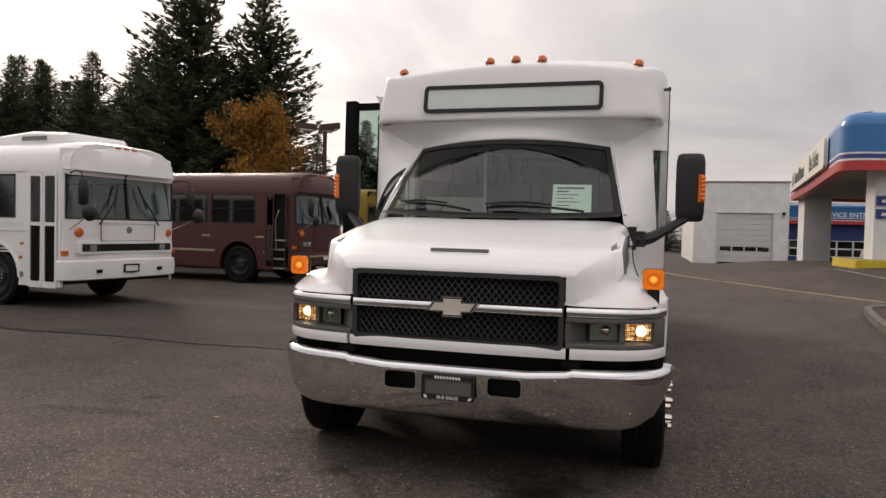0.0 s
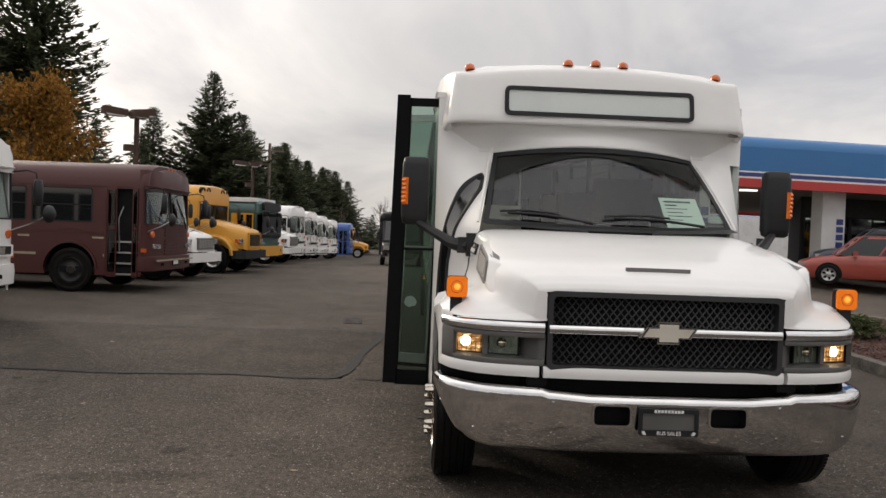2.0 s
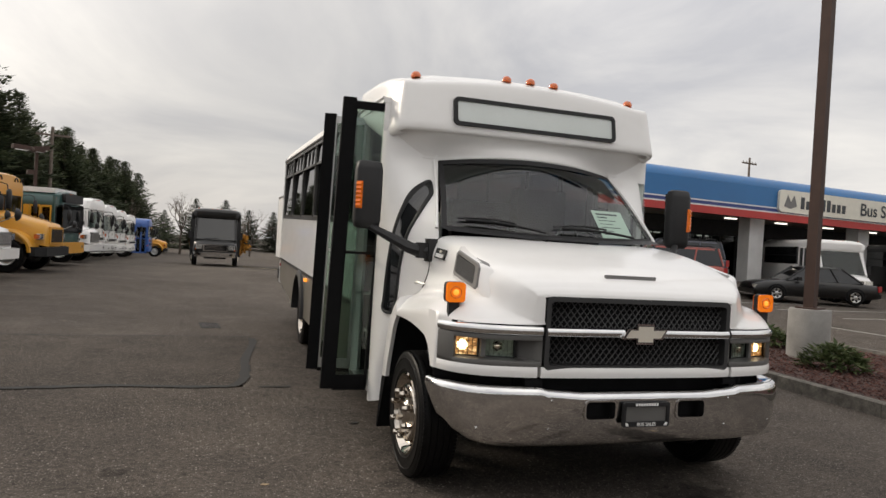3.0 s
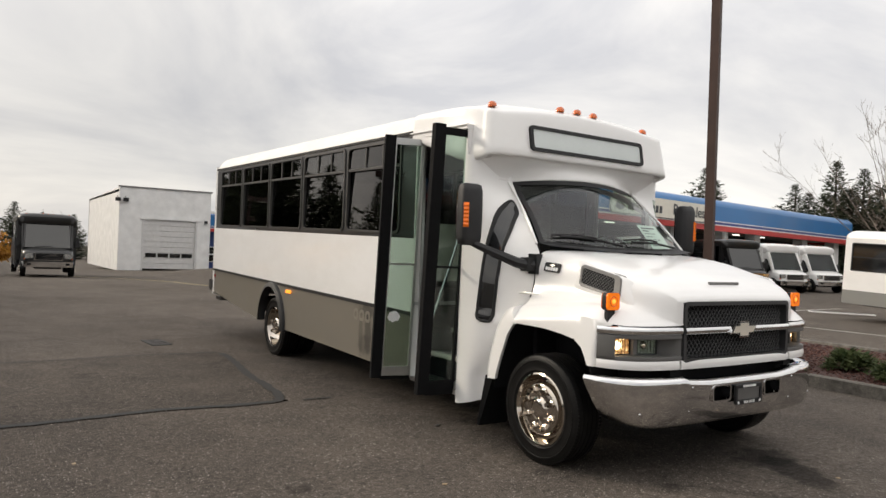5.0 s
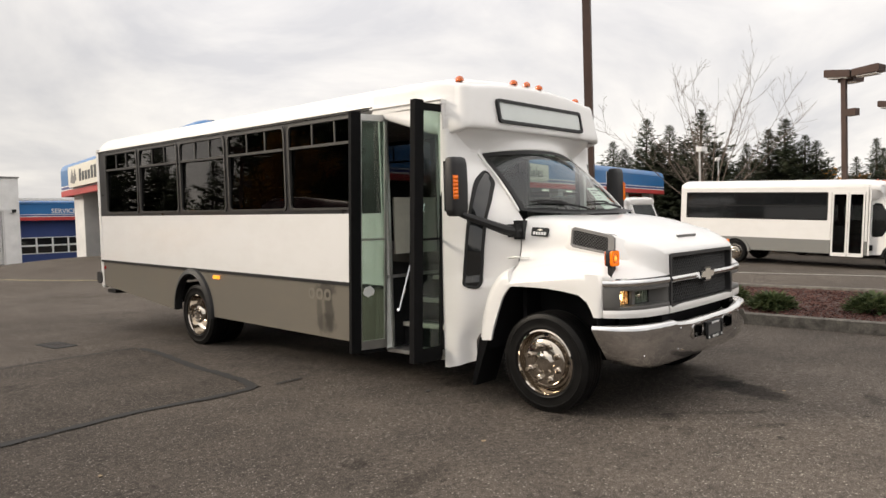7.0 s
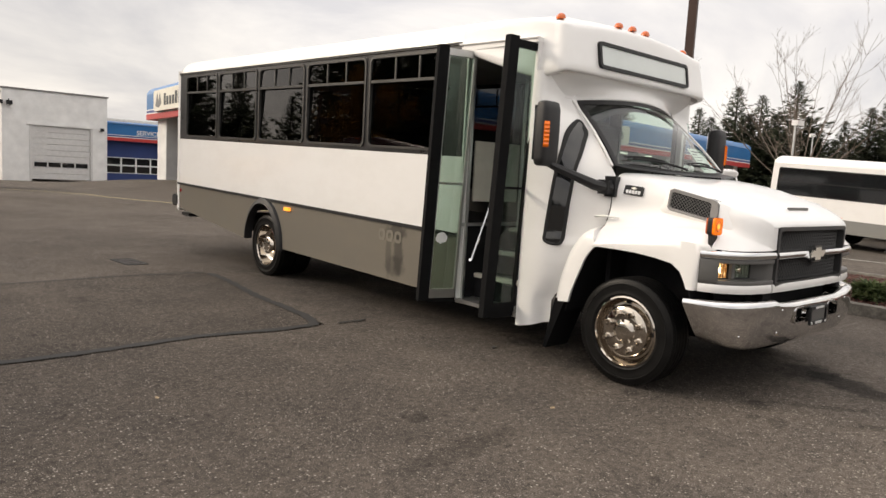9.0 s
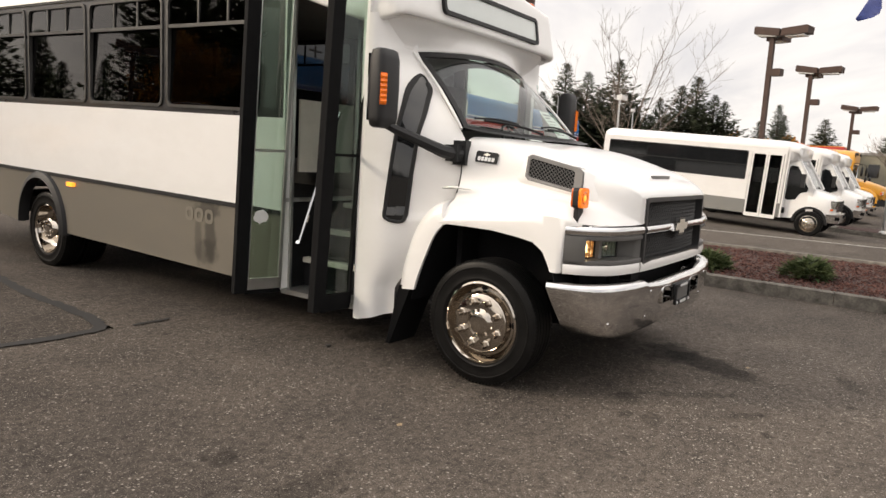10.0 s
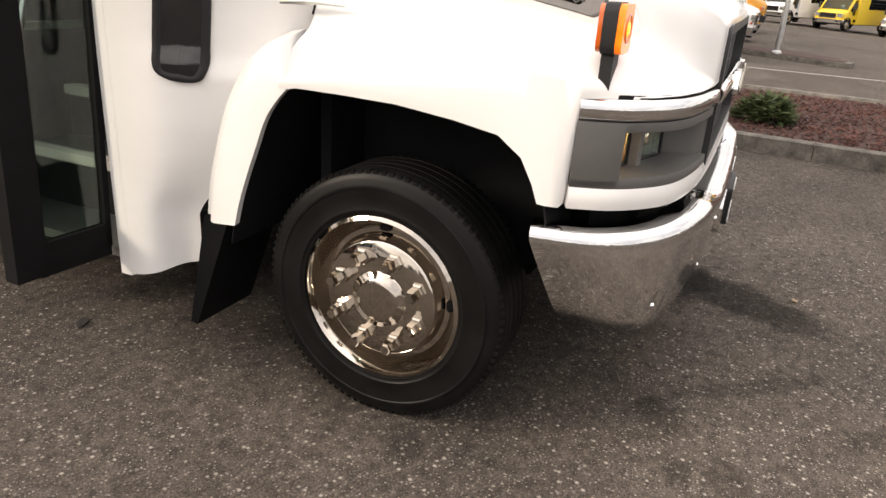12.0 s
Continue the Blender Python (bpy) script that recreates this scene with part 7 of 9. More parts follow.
def hooded_bus(label, mat, at, length, hood_mat=None, roof_top=2.85, hw=1.20, school=False, hood_z=1.62):
    v = thing("hooded_bus", label, "bus", "parked buses", at)
    hood_mat = hood_mat or mat
    zw, zf = roof_top - 0.48, 0.62
    yb = 1.42
    sect = body_section(hw, zw - 0.10, zw, roof_top)
    bm = nb()
    rings(bm, [[(x * f, y, z - d) for x, z in sect] for y, f, d in ((yb - 0.02, 0.92, 0.05), (yb + 0.06, 0.985, 0.01), (yb + 0.4, 1, 0), (length, 1, 0))])
    part("roof", bm, mat, v)
    wins = [(yb + 1.35 + 0.8 * k, yb + 1.35 + 0.8 * k + 0.72) for k in range(int((length - yb - 1.6) / 0.8))]
    strip_walls(v, hw, yb + 0.05, length, (zf, 1.55, 2.15, zw - 0.08), wins, mat, gap=((yb + 0.30, yb + 1.10),))
    fold_door(v, hw, yb + 0.31, yb + 1.09, zf - 0.1, 2.22, mat)
    part("rear_wall", box(nb(), -hw + 0.02, hw - 0.02, length - 0.06, length - 0.005, zf, zw), mat, v)
    part("floor_pan", box(nb(), -hw + 0.06, hw - 0.06, yb + 0.1, length - 0.1, 0.60, 0.72), "dark", v)
    part("inner_core", box(nb(), -hw + 0.25, hw - 0.25, yb + 1.2, length - 0.3, 0.7, 1.5), "dark", v)
    # cab front with windscreen
    bm = nb()
    box(bm, -hw + 0.01, hw - 0.01, yb + 0.02, yb + 0.08, zf, 1.50)
    box(bm, -hw + 0.01, hw - 0.01, yb + 0.02, yb + 0.08, 2.22, zw)
    for x0, x1 in ((-hw + 0.01, -1.06), (-0.03, 0.03), (1.06, hw - 0.01)):
        box(bm, x0, x1, yb + 0.02, yb + 0.08, 1.50, 2.22)
    part("cab_front", bm, mat, v)
    for s in (-1, 1):
        part("windscreen", box(nb(), s * 0.03, s * 1.06, yb + 0.045, yb + 0.055, 1.50, 2.22), "glass_bus", v, "half of the flat windscreen", shadow=False)
        small_mirror(v, s * 1.12, yb + 0.05, 1.95, s)
        part("wiper", tube(nb(), [(s * 0.3, yb + 0.01, 1.52), (s * 0.45, yb, 1.72), (s * 0.6, yb + 0.01, 1.95)], 0.012, 5), "black_trim", v)
    # hood
    hz = hood_z
    st = [(0.04, 0.62, 0.78, hz - 0.44), (0.12, 0.70, 0.80, hz - 0.30), (0.45, 0.82, 0.82, hz - 0.20), (0.95, 0.96, 0.84, hz - 0.08), (yb + 0.04, 1.06, 0.86, hz)]
    bm = nb()
    lo = []
    for y, w, zb, zt in st:
        half = [(w, y, zb), (w, y, zt - 0.22), (w * 0.97, y, zt - 0.08), (w * 0.84, y, zt - 0.01), (w * 0.4, y, zt + 0.03), (0, y, zt + 0.035)]
        lo.append([(-a, b, c) for a, b, c in half] + [(a, b, c) for a, b, c in half[-2::-1]])
    rings(bm, lo)
    part("hood", bm, hood_mat, v, "sloping engine hood", smooth=45)
    for s in (-1, 1):
        bm = nb()
        lo = []
        for a in range(0, 181, 15):
            c, q = math.cos(radians(a)), math.sin(radians(a))
            lo.append([(s * 0.62, 0.95 - 0.72 * c, 0.60 + 0.66 * q), (s * 1.14, 0.95 - 0.72 * c, 0.60 + 0.64 * q), (s * 1.18, 0.95 - 0.66 * c, 0.60 + 0.58 * q), (s * 1.15, 0.95 - 0.58 * c, 0.60 + 0.52 * q), (s * 0.62, 0.95 - 0.58 * c, 0.60 + 0.52 * q)])
        rings(bm, lo)
        part("fender", bm, hood_mat, v, "rounded front fender", smooth=50)
        wheel(v, s * 0.98, 0.95, 0.48, 0.48, 0.26, 0.28, "plain", s)
        wheel(v, s * 0.98, length - 2.4, 0.48, 0.48, 0.26, 0.28, "plain", s)
        part("glass_seal", frame_ring(nb(), rrect(s * 0.545 - 0.53, s * 0.545 + 0.53, 1.485, 2.235, 0.06), rrect(s * 0.545 - 0.49, s * 0.545 + 0.49, 1.525, 2.195, 0.05), "y", yb + 0.008, yb + 0.03), "black_trim", v, "black windscreen seal")
        hl = part("headlamp", box(nb(), s * 0.64, s * 0.98, 0.10, 0.22, 0.98, 1.14), "head_glass", v, "headlamp cluster", bevel=0.02)
        part("turn_lamp", box(nb(), s * 0.98, s * 1.08, 0.14, 0.24, 1.0, 1.12), "amber", hl, bevel=0.02)
        for x in (0.55, 0.95):
            lp = part("flasher" if school else "marker", lathe(nb(), [(0.0, -0.03), (0.075 if school else 0.025, -0.02), (0.085 if school else 0.03, 0.04)], 14, "y", (s * x, yb + 0.03, roof_top - 0.22 if school else roof_top - 0.09)), "amber" if x < 0.8 or not school else "red_lens", v, "round roof flasher" if school else "roof marker")
            if school:
                part("flasher_hood", tube(nb(), [(s * x + 0.11 * math.cos(a), yb - 0.03, roof_top - 0.22 + 0.11 * math.sin(a)) for a in [math.pi * k / 8 for k in range(9)]], 0.02, 6), "black_trim", lp)
    part("dashboard", box(nb(), -1.02, 1.02, yb + 0.10, yb + 0.4, 1.30, 1.50), "cabin_grey", v, bevel=0.03)
    part("driver_seat", box(nb(), 0.30, 0.75, yb + 0.95, yb + 1.08, 1.1, 2.0), "cabin_grey", v, bevel=0.04)
    part("hood_seam", tube(nb(), [(0.0, y, zt + 0.04) for y, w, zb, zt in st[1:]], 0.008, 4), "dark" if school else "vent_grey", v)
    if school:
        for s in (-1, 1):
            part("flasher_panel", prism(nb(), rrect(s * 0.75 - 0.36, s * 0.75 + 0.36, roof_top - 0.36, roof_top - 0.10, 0.10), "y", yb - 0.01, yb + 0.04), "black_trim", v, "black panel behind the flashers")
            part("rub_rail", box(nb(), s * (hw + 0.012), s * hw, yb + 1.3, length - 0.1, 1.28, 1.36), "black_trim", v)
            part("rub_rail", box(nb(), s * (hw + 0.012), s * hw, yb + 1.3, length - 0.1, 0.86, 0.93), "black_trim", v)
    g = part("grille", box(nb(), -0.50, 0.50, 0.0, 0.10, 0.84, hz - 0.38), "vent_grey" if not school else hood_mat, v, "upright radiator grille", bevel=0.03)
    for k in range(9):
        part("grille_slat", box(nb(), -0.43 + 0.1 * k, -0.37 + 0.1 * k, -0.012, 0.02, 0.90, hz - 0.44), "black_trim" if school else "alu", g)
    part("front_bumper", prism(nb(), [(-1.16, 0.16), (-0.9, -0.06), (0.9, -0.06), (1.16, 0.16), (1.16, 0.30), (0.9, 0.08), (-0.9, 0.08), (-1.16, 0.30)], "z", 0.50, 0.76), "black_trim" if school else mat, v, "front bumper", bevel=0.012)
    part("chassis", box(nb(), -0.5, 0.5, 0.2, length - 0.5, 0.45, 0.65), "dark", v)
    return v


def transit_bus(label, mat, mat2, at, length):
    """Dark green transit bus with an orange door frame and skirt."""
    v = flat_nose_bus(label, mat, at, length, hw=1.2, door_mat=mat2, grille_strip=False)
    part("roof_cover", box(nb(), -1.06, 1.06, 0.25, length - 0.2, 2.74, 2.92), "stripe_white", v, "pale roof cover", bevel=0.08)
    part("front_glass", prism(nb(), rrect(-1.04, 1.04, 1.28, 2.36, 0.12), "y", -0.035, -0.010), "pane_black", v, "wide dark windscreen")
    part("sign_box", prism(nb(), rrect(-0.90, 0.90, 2.42, 2.74, 0.08), "y", -0.045, 0.06), "black_trim", v, "dark destination sign box")
    part("front_skirt", prism(nb(), rrect(-1.10, 1.10, 0.50, 0.92, 0.06), "y", -0.095, 0.02), mat2, v, "orange lower front")
    for s in (-1, 1):
        part("corner_lamp", lathe(nb(), [(0.0, -0.03), (0.06, -0.02), (0.08, 0.03)], 14, "y", (s * 0.86, -0.08, 0.74)), "head_glass", v)
        part("side_skirt", box(nb(), s * 1.2, s * 1.214, 2.4, length - 0.2, 0.42, 0.92), mat2, v, "orange side skirt")
        part("door_flank", box(nb(), s * 1.2, s * 1.216, 0.95, 1.12, 0.42, 2.26), mat2, v)
    return v


def cutaway_bus(label, mat, at, length, top=2.72, hw=1.17, skirt=None, group="parked minibuses", dark=False, nose_mat=None):
    """Van-nosed minibus: hood, raked screen, box body with a rounded cap."""
    nose_mat = nose_mat or mat
    v = thing("minibus", label, "bus", group, at)
    yb = 1.62
    zs = 0.80
    zc = top - 0.50
    # van nose
    st = [(0.42, 0.72, 0.62, 1.00), (0.48, 0.88, 0.50, 1.09), (0.68, 0.97, 0.48, 1.16), (0.95, 1.00, 0.48, 1.23), (1.10, 1.00, 0.48, 1.27)]
    bm = nb()
    lo = []
    for y, w, zb, zt in st:
        half = [(w, y, zb), (w * 1.01, y, (zb + zt) / 2), (w * 0.985, y, zt - 0.12), (w * 0.90, y, zt - 0.02), (w * 0.5, y, zt + 0.02), (0, y, zt + 0.025)]
        lo.append([(-a, b, c) for a, b, c in half] + [(a, b, c) for a, b, c in half[-2::-1]])
    rings(bm, lo)
    part("hood", bm, nose_mat, v, "short van hood", smooth=45)
    for s in (-1, 1):
        part("cab_side", prism(nb(), [(0.97, 0.48), (yb + 0.1, 0.42), (yb + 0.1, zc), (1.47, zc), (0.99, 1.27)], "x", s * 0.99, s * 0.95), nose_mat, v)
    ws_ = part("windscreen", prism(nb(), [(0.98, 1.27), (1.48, zc + 0.03), (1.50, zc + 0.02), (1.00, 1.26)], "x", -0.88, 0.88), "pane_black" if dark else "glass_far", v, "raked windscreen", shadow=False)
    part("dash", box(nb(), -0.88, 0.88, 1.12, 1.45, 1.0, 1.28), "dark", v)
    for s in (-1, 1):
        part("a_pillar", tube(nb(), [(s * 0.92, 0.97, 1.26), (s * 0.88, 1.50, zc + 0.06)], 0.040, 6), nose_mat, v)
        part("cab_window", prism(nb(), [(1.12, 1.27), (1.45, 1.84), (1.60, 1.86), (1.66, 1.80), (1.66, 0.96), (1.60, 0.92), (1.40, 0.95), (1.30, 1.14), (1.14, 1.19)], "x", s * 0.998, s * 0.985), "pane_black", v, "cab door window")
        part("headlamp", box(nb(), s * 0.60, s * 0.90, 0.41, 0.54, 0.80, 1.02), "head_glass", v, "headlamp", bevel=0.025)
        part("turn_lamp", box(nb(), s * 0.87, s * 0.925, 0.455, 0.53, 0.76, 0.80), "amber", v, bevel=0.012)
        part("fog_hole", box(nb(), s * 0.66, s * 0.80, 0.292, 0.33, 0.51, 0.60), "dark", v)
        part("mirror", box(nb(), s * 1.10, s * 1.26, 1.20, 1.30, 1.30, 1.66), "plastic", v, "black mirror", bevel=0.03)
        part("mirror_arm", tube(nb(), [(s * 0.98, 1.30, 1.30), (s * 1.14, 1.26, 1.42)], 0.02, 6), "plastic", v)
        wheel(v, s * 0.935, 0.98, 0.345, 0.345, 0.22, 0.215, "front_simulator", s)
        wheel(v, s * (hw - 0.07), length - 1.75, 0.345, 0.345, 0.22, 0.215, "front_simulator", s)
        for y, r in ((0.98, 0.44), (length - 1.75, 0.44)):
            hwx = 1.0 if y < 2 else hw
            part("wheel_arch", prism(nb(), [(y - r * math.cos(radians(a)), 0.37 + r * math.sin(radians(a))) for a in range(0, 181, 12)] + [(y + r * 0.86 * math.cos(radians(a)), 0.37 + r * 0.86 * math.sin(radians(a))) for a in range(0, 181, 12)], "x", s * (hwx + 0.03), s * (hwx - 0.10)), "black_trim" if skirt is None or y < 2 else skirt, v)
            # black half disc on the uncut side, painted shade of a wheel opening
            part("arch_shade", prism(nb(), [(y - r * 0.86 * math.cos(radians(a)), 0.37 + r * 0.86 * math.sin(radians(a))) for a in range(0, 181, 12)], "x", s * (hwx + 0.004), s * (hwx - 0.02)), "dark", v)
    g = part("grille", box(nb(), -0.56, 0.56, 0.37, 0.46, 0.72, 1.02), "chrome", v, "chrome van grille", bevel=0.02)
    for k in range(4):
        part("grille_gap", box(nb(), -0.50, 0.50, 0.362, 0.375, 0.755 + 0.065 * k, 0.805 + 0.065 * k), "dark", g)
    part("front_bumper", prism(nb(), [(-1.0, 0.60), (-0.94, 0.38), (-0.6, 0.30), (0.6, 0.30), (0.94, 0.38), (1.0, 0.60), (0.9, 0.60), (-0.9, 0.60)], "z", 0.43, 0.66), "chrome", v, "chrome bumper", bevel=0.015)
    part("wiper", tube(nb(), [(-0.5, 0.985, 1.30), (0.0, 1.0, 1.34), (0.2, 0.99, 1.30)], 0.012, 5), "black_trim", v)
    part("price_card", prism(nb(), [(0.30, 1.30), (0.52, 1.30), (0.52, 1.50), (0.30, 1.50)], "y", 1.13, 1.135), "paper", v)
    # box body
    wins = [(yb + 1.11, length - 0.18)]
    low = skirt or mat
    strip_walls(v, hw, yb + 0.10, length, (zs, top - 1.17, top - 0.37, top - 0.22), wins, mat, gap=((yb + 0.18, yb + 1.02),))
    for s in (-1, 1):
        bm = nb()
        a0 = yb + 0.10
        for a, b in (((a0, yb + 0.18), (yb + 1.02, length)) if s < 0 else ((a0, length),)):
            box(bm, s * hw, s * (hw - 0.04), a, b, 0.42, zs)
        part("skirt", bm, low, v, "lower side skirt")
    fold_door(v, hw, yb + 0.19, yb + 1.01, 0.36, top - 0.36, mat if not dark else "black_trim", rail=False)
    part("front_bulkhead", box(nb(), -hw, hw, yb + 0.06, yb + 0.12, 0.42, top - 0.3), mat, v)
    part("rear_wall", box(nb(), -hw + 0.02, hw - 0.02, length - 0.05, length, 0.45, top - 0.15), mat, v, bevel=0.01)
    part("floor_pan", box(nb(), -hw + 0.05, hw - 0.05, yb, length - 0.1, 0.55, 0.7), "dark", v)
    sect = body_section(hw + 0.004, top - 0.26, top - 0.20, top)
    bm = nb()
    rings(bm, [[(x * f, y, z - d) for x, z in sect] for y, f, d in ((1.42, 0.88, 0.16), (1.49, 0.95, 0.07), (1.68, 0.985, 0.02), (2.0, 1, 0), (length - 0.08, 1, 0), (length, 0.97, 0.04))])
    part("roof", bm, mat, v, "rounded roof")
    cap = []
    for y, w, zb in ((1.40, 0.88, top - 0.44), (1.45, 1.00, top - 0.52), (1.58, 1.09, top - 0.58), (1.78, hw, top - 0.64)):
        cap.append([(-w, y, zb + 0.05), (-w * 0.9, y, zb), (w * 0.9, y, zb), (w, y, zb + 0.05), (w, y, top - 0.18), (-w, y, top - 0.18)])
    bm = nb()
    rings(bm, cap)
    part("front_cap", bm, mat, v, "overhanging front cap", smooth=60)
    for k in range(5):
        x = (-0.85, -0.2, 0, 0.2, 0.85)[k]
        part("clearance_lamp", lathe(nb(), [(0.0, 0.035), (0.025, 0.025), (0.03, 0.0)], 10, "z", (x, 1.60, top - 0.05)), "amber", v)
    part("chassis", box(nb(), -0.5, 0.5, 0.4, length - 0.3, 0.35, 0.55), "dark", v)
    return v


def car(name, label, mat, at, length, width, height, shape):
    """shape: 'suv', 'sedan' or 'pickup'."""
    v = thing(name, label, "car", "parked cars", at)
    L, W, H = length, width / 2, height
    belt = H * 0.60
    # lower body
    st = [(0.0, 0.80, 0.32, belt * 0.62), (0.06, 0.92, 0.24, belt * 0.74), (0.25 * L * 0.35, 0.97, 0.22, belt * 0.86), (L * 0.22, 1.0, 0.22, belt * 0.94), (L * 0.35, 1.0, 0.22, belt), (L * 0.75, 1.0, 0.22, belt), (L * 0.93, 0.98, 0.25, belt * (0.98 if shape != "sedan" else 0.95)), (L - 0.05, 0.93, 0.30, belt * 0.92), (L, 0.84, 0.38, belt * 0.82)]
    bm = nb()
    lo = []
    for y, f, zb, zt in st:
        w = W * f
        half = [(w * 0.92, y, zb), (w, y, zb + 0.12), (w * 1.0, y, zt - 0.20), (w * 0.97, y, zt - 0.06), (w * 0.88, y, zt), (0, y, zt + 0.02)]
        lo.append([(-a, b, c) for a, b, c in half] + [(a, b, c) for a, b, c in half[-2::-1]])
    rings(bm, lo)
    part("body", bm, mat, v, smooth=45)
    # greenhouse: glass block with painted roof and pillars
    if shape == "suv":
        base, roof = (L * 0.24, L * 0.97), (L * 0.40, L * 0.93)
    elif shape == "sedan":
        base, roof = (L * 0.26, L * 0.86), (L * 0.42, L * 0.70)
    else:
        base, roof = (L * 0.26, L * 0.62), (L * 0.38, L * 0.60)
    g = [(base[0], belt - 0.02), (roof[0], H - 0.05), (roof[1], H - 0.05), (base[1], belt - 0.02)]
    bm = nb()
    Vb = [[(s * W * 0.90 if z < H - 0.1 else s * W * 0.74, y, z) for y, z in g] for s in (-1, 1)]
    rings(bm, Vb)
    part("glasshouse", bm, "pane_black", v, "dark side and end windows")
    bm = nb()
    rings(bm, [[(-W * f, y, H - 0.07 + d - 0.05), (-W * f * 0.97, y, H - 0.03 + d - 0.03), (0, y, H + d - 0.01), (W * f * 0.97, y, H - 0.03 + d - 0.03), (W * f, y, H - 0.07 + d - 0.05)] for y, f, d in ((roof[0] - 0.06, 0.72, -0.03), (roof[0] + 0.15, 0.765, 0.0), (roof[1] - 0.15, 0.765, 0.0), (roof[1] + 0.04, 0.72, -0.02))])
    part("roof", bm, mat, v, smooth=50)
    fr = (0.0, 0.36, 0.68, 1.0) if shape != "pickup" else (0.0, 0.6, 1.0)
    for s in (-1, 1):
        for f in fr:
            y0, y1 = base[0] + (base[1] - base[0]) * f, roof[0] + (roof[1] - roof[0]) * f
            part("pillar", tube(nb(), [(s * W * 0.905, y0, belt - 0.02), (s * W * 0.755, y1, H - 0.05)], 0.035, 6), mat, v)
        for y in (L * 0.185, L * 0.80):
            R = 0.34 if shape != "sedan" else 0.31
            wheel(v, s * (W - 0.075), y, R, R, 0.21, R * 0.64, "car", s, nuts=0)
            # the body has no openings: a black disc paints the shade round the wheel
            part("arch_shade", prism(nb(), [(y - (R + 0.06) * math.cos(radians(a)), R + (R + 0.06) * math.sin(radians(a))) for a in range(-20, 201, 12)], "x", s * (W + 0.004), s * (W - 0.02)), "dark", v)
        part("tail_lamp", box(nb(), s * (W - 0.20), s * (W - 0.01), L - 0.12, L + 0.004, belt * 0.66, belt * 0.92), "red_lens", v, "red tail lamp", bevel=0.02)
        part("headlamp", box(nb(), s * (W - 0.38), s * (W - 0.08), 0.02, 0.16, belt * 0.55, belt * 0.70), "lamp_clear", v, "headlamp", bevel=0.02)
        part("door_handle", box(nb(), s * W * 0.99, s * (W + 0.02), L * 0.52, L * 0.56, belt * 0.84, belt * 0.87), mat, v)
        part("wing_mirror", box(nb(), s * W * 0.98, s * (W + 0.16), L * 0.335, L * 0.365, belt - 0.02, belt + 0.12), mat, v, bevel=0.02)
        if shape == "suv":
            part("roof_rail", tube(nb(), [(s * W * 0.70, roof[0] + 0.2, H - 0.02), (s * W * 0.70, roof[0] + 0.3, H + 0.03), (s * W * 0.70, roof[1] - 0.25, H + 0.03), (s * W * 0.70, roof[1] - 0.15, H - 0.02)], 0.014, 6), "black_trim", v)
    part("rear_bumper", box(nb(), -W * 0.92, W * 0.92, L - 0.10, L + 0.03, 0.32, belt * 0.58), "grey_bezel" if shape == "suv" else mat, v, bevel=0.03)
    part("front_bumper", box(nb(), -W * 0.86, W * 0.86, -0.04, 0.12, 0.26, belt * 0.48), "grey_bezel" if shape == "suv" else mat, v, bevel=0.03)
    part("plate_bar", box(nb(), -0.16, 0.16, L + 0.025, L + 0.035, belt * 0.62, belt * 0.72), "stripe_white", v)
    if shape == "pickup":
        part("bed_well", box(nb(), -W * 0.80, W * 0.80, L * 0.64, L * 0.97, belt - 0.10, belt + 0.025), "dark", v)
    return v


M["brown_paint"] = paint("maroon_paint", (0.055, 0.0085, 0.007), 0.46, 0.10, 0.12, (0.08, 0.03, 0.025))
M["school_yellow"] = paint("school_yellow", (0.62, 0.29, 0.02), 0.4, 0.4, 0.1)
M["teal"] = paint("dark_teal", (0.012, 0.06, 0.055), 0.4, 0.4, 0.1)
M["bus_blue"] = paint("bus_blue", (0.02, 0.09, 0.33), 0.4, 0.4, 0.1)
M["black_paint"] = paint("black_paint", (0.005, 0.0048, 0.005), 0.30, 0.12, 0.03, (0.05, 0.045, 0.04))
M["suv_red"] = paint("red_paint", (0.34, 0.055, 0.038), 0.35, 0.6, 0.1)
M["dark_blue_paint"] = paint("dark_blue_paint", (0.03, 0.035, 0.06), 0.35, 0.6, 0.1)
M["silver"] = paint("silver_paint", (0.42, 0.42, 0.41), 0.35, 0.6, 0.1)
M["grey_skirt"] = paint("grey_skirt", (0.20, 0.20, 0.19), 0.4, 0.4, 0.15)
M["rail_cream"] = plain("rail_cream", (0.34, 0.29, 0.21), 0.5)
M["head_glass"] = plain("headlamp_glass", (0.62, 0.63, 0.62), 0.10, 0.75, var=0.3, scale=24, coat=0.9)
M["far_yellow"] = paint("bright_yellow", (0.72, 0.50, 0.02), 0.4, 0.4, 0.1)


def row(x, y, z=None, turn=90):
    return pose(x, y, ground_z(y) + lift(x, y) if z is None else z, 2.86 if turn == 0 and x > 15 else 0, 0, turn)


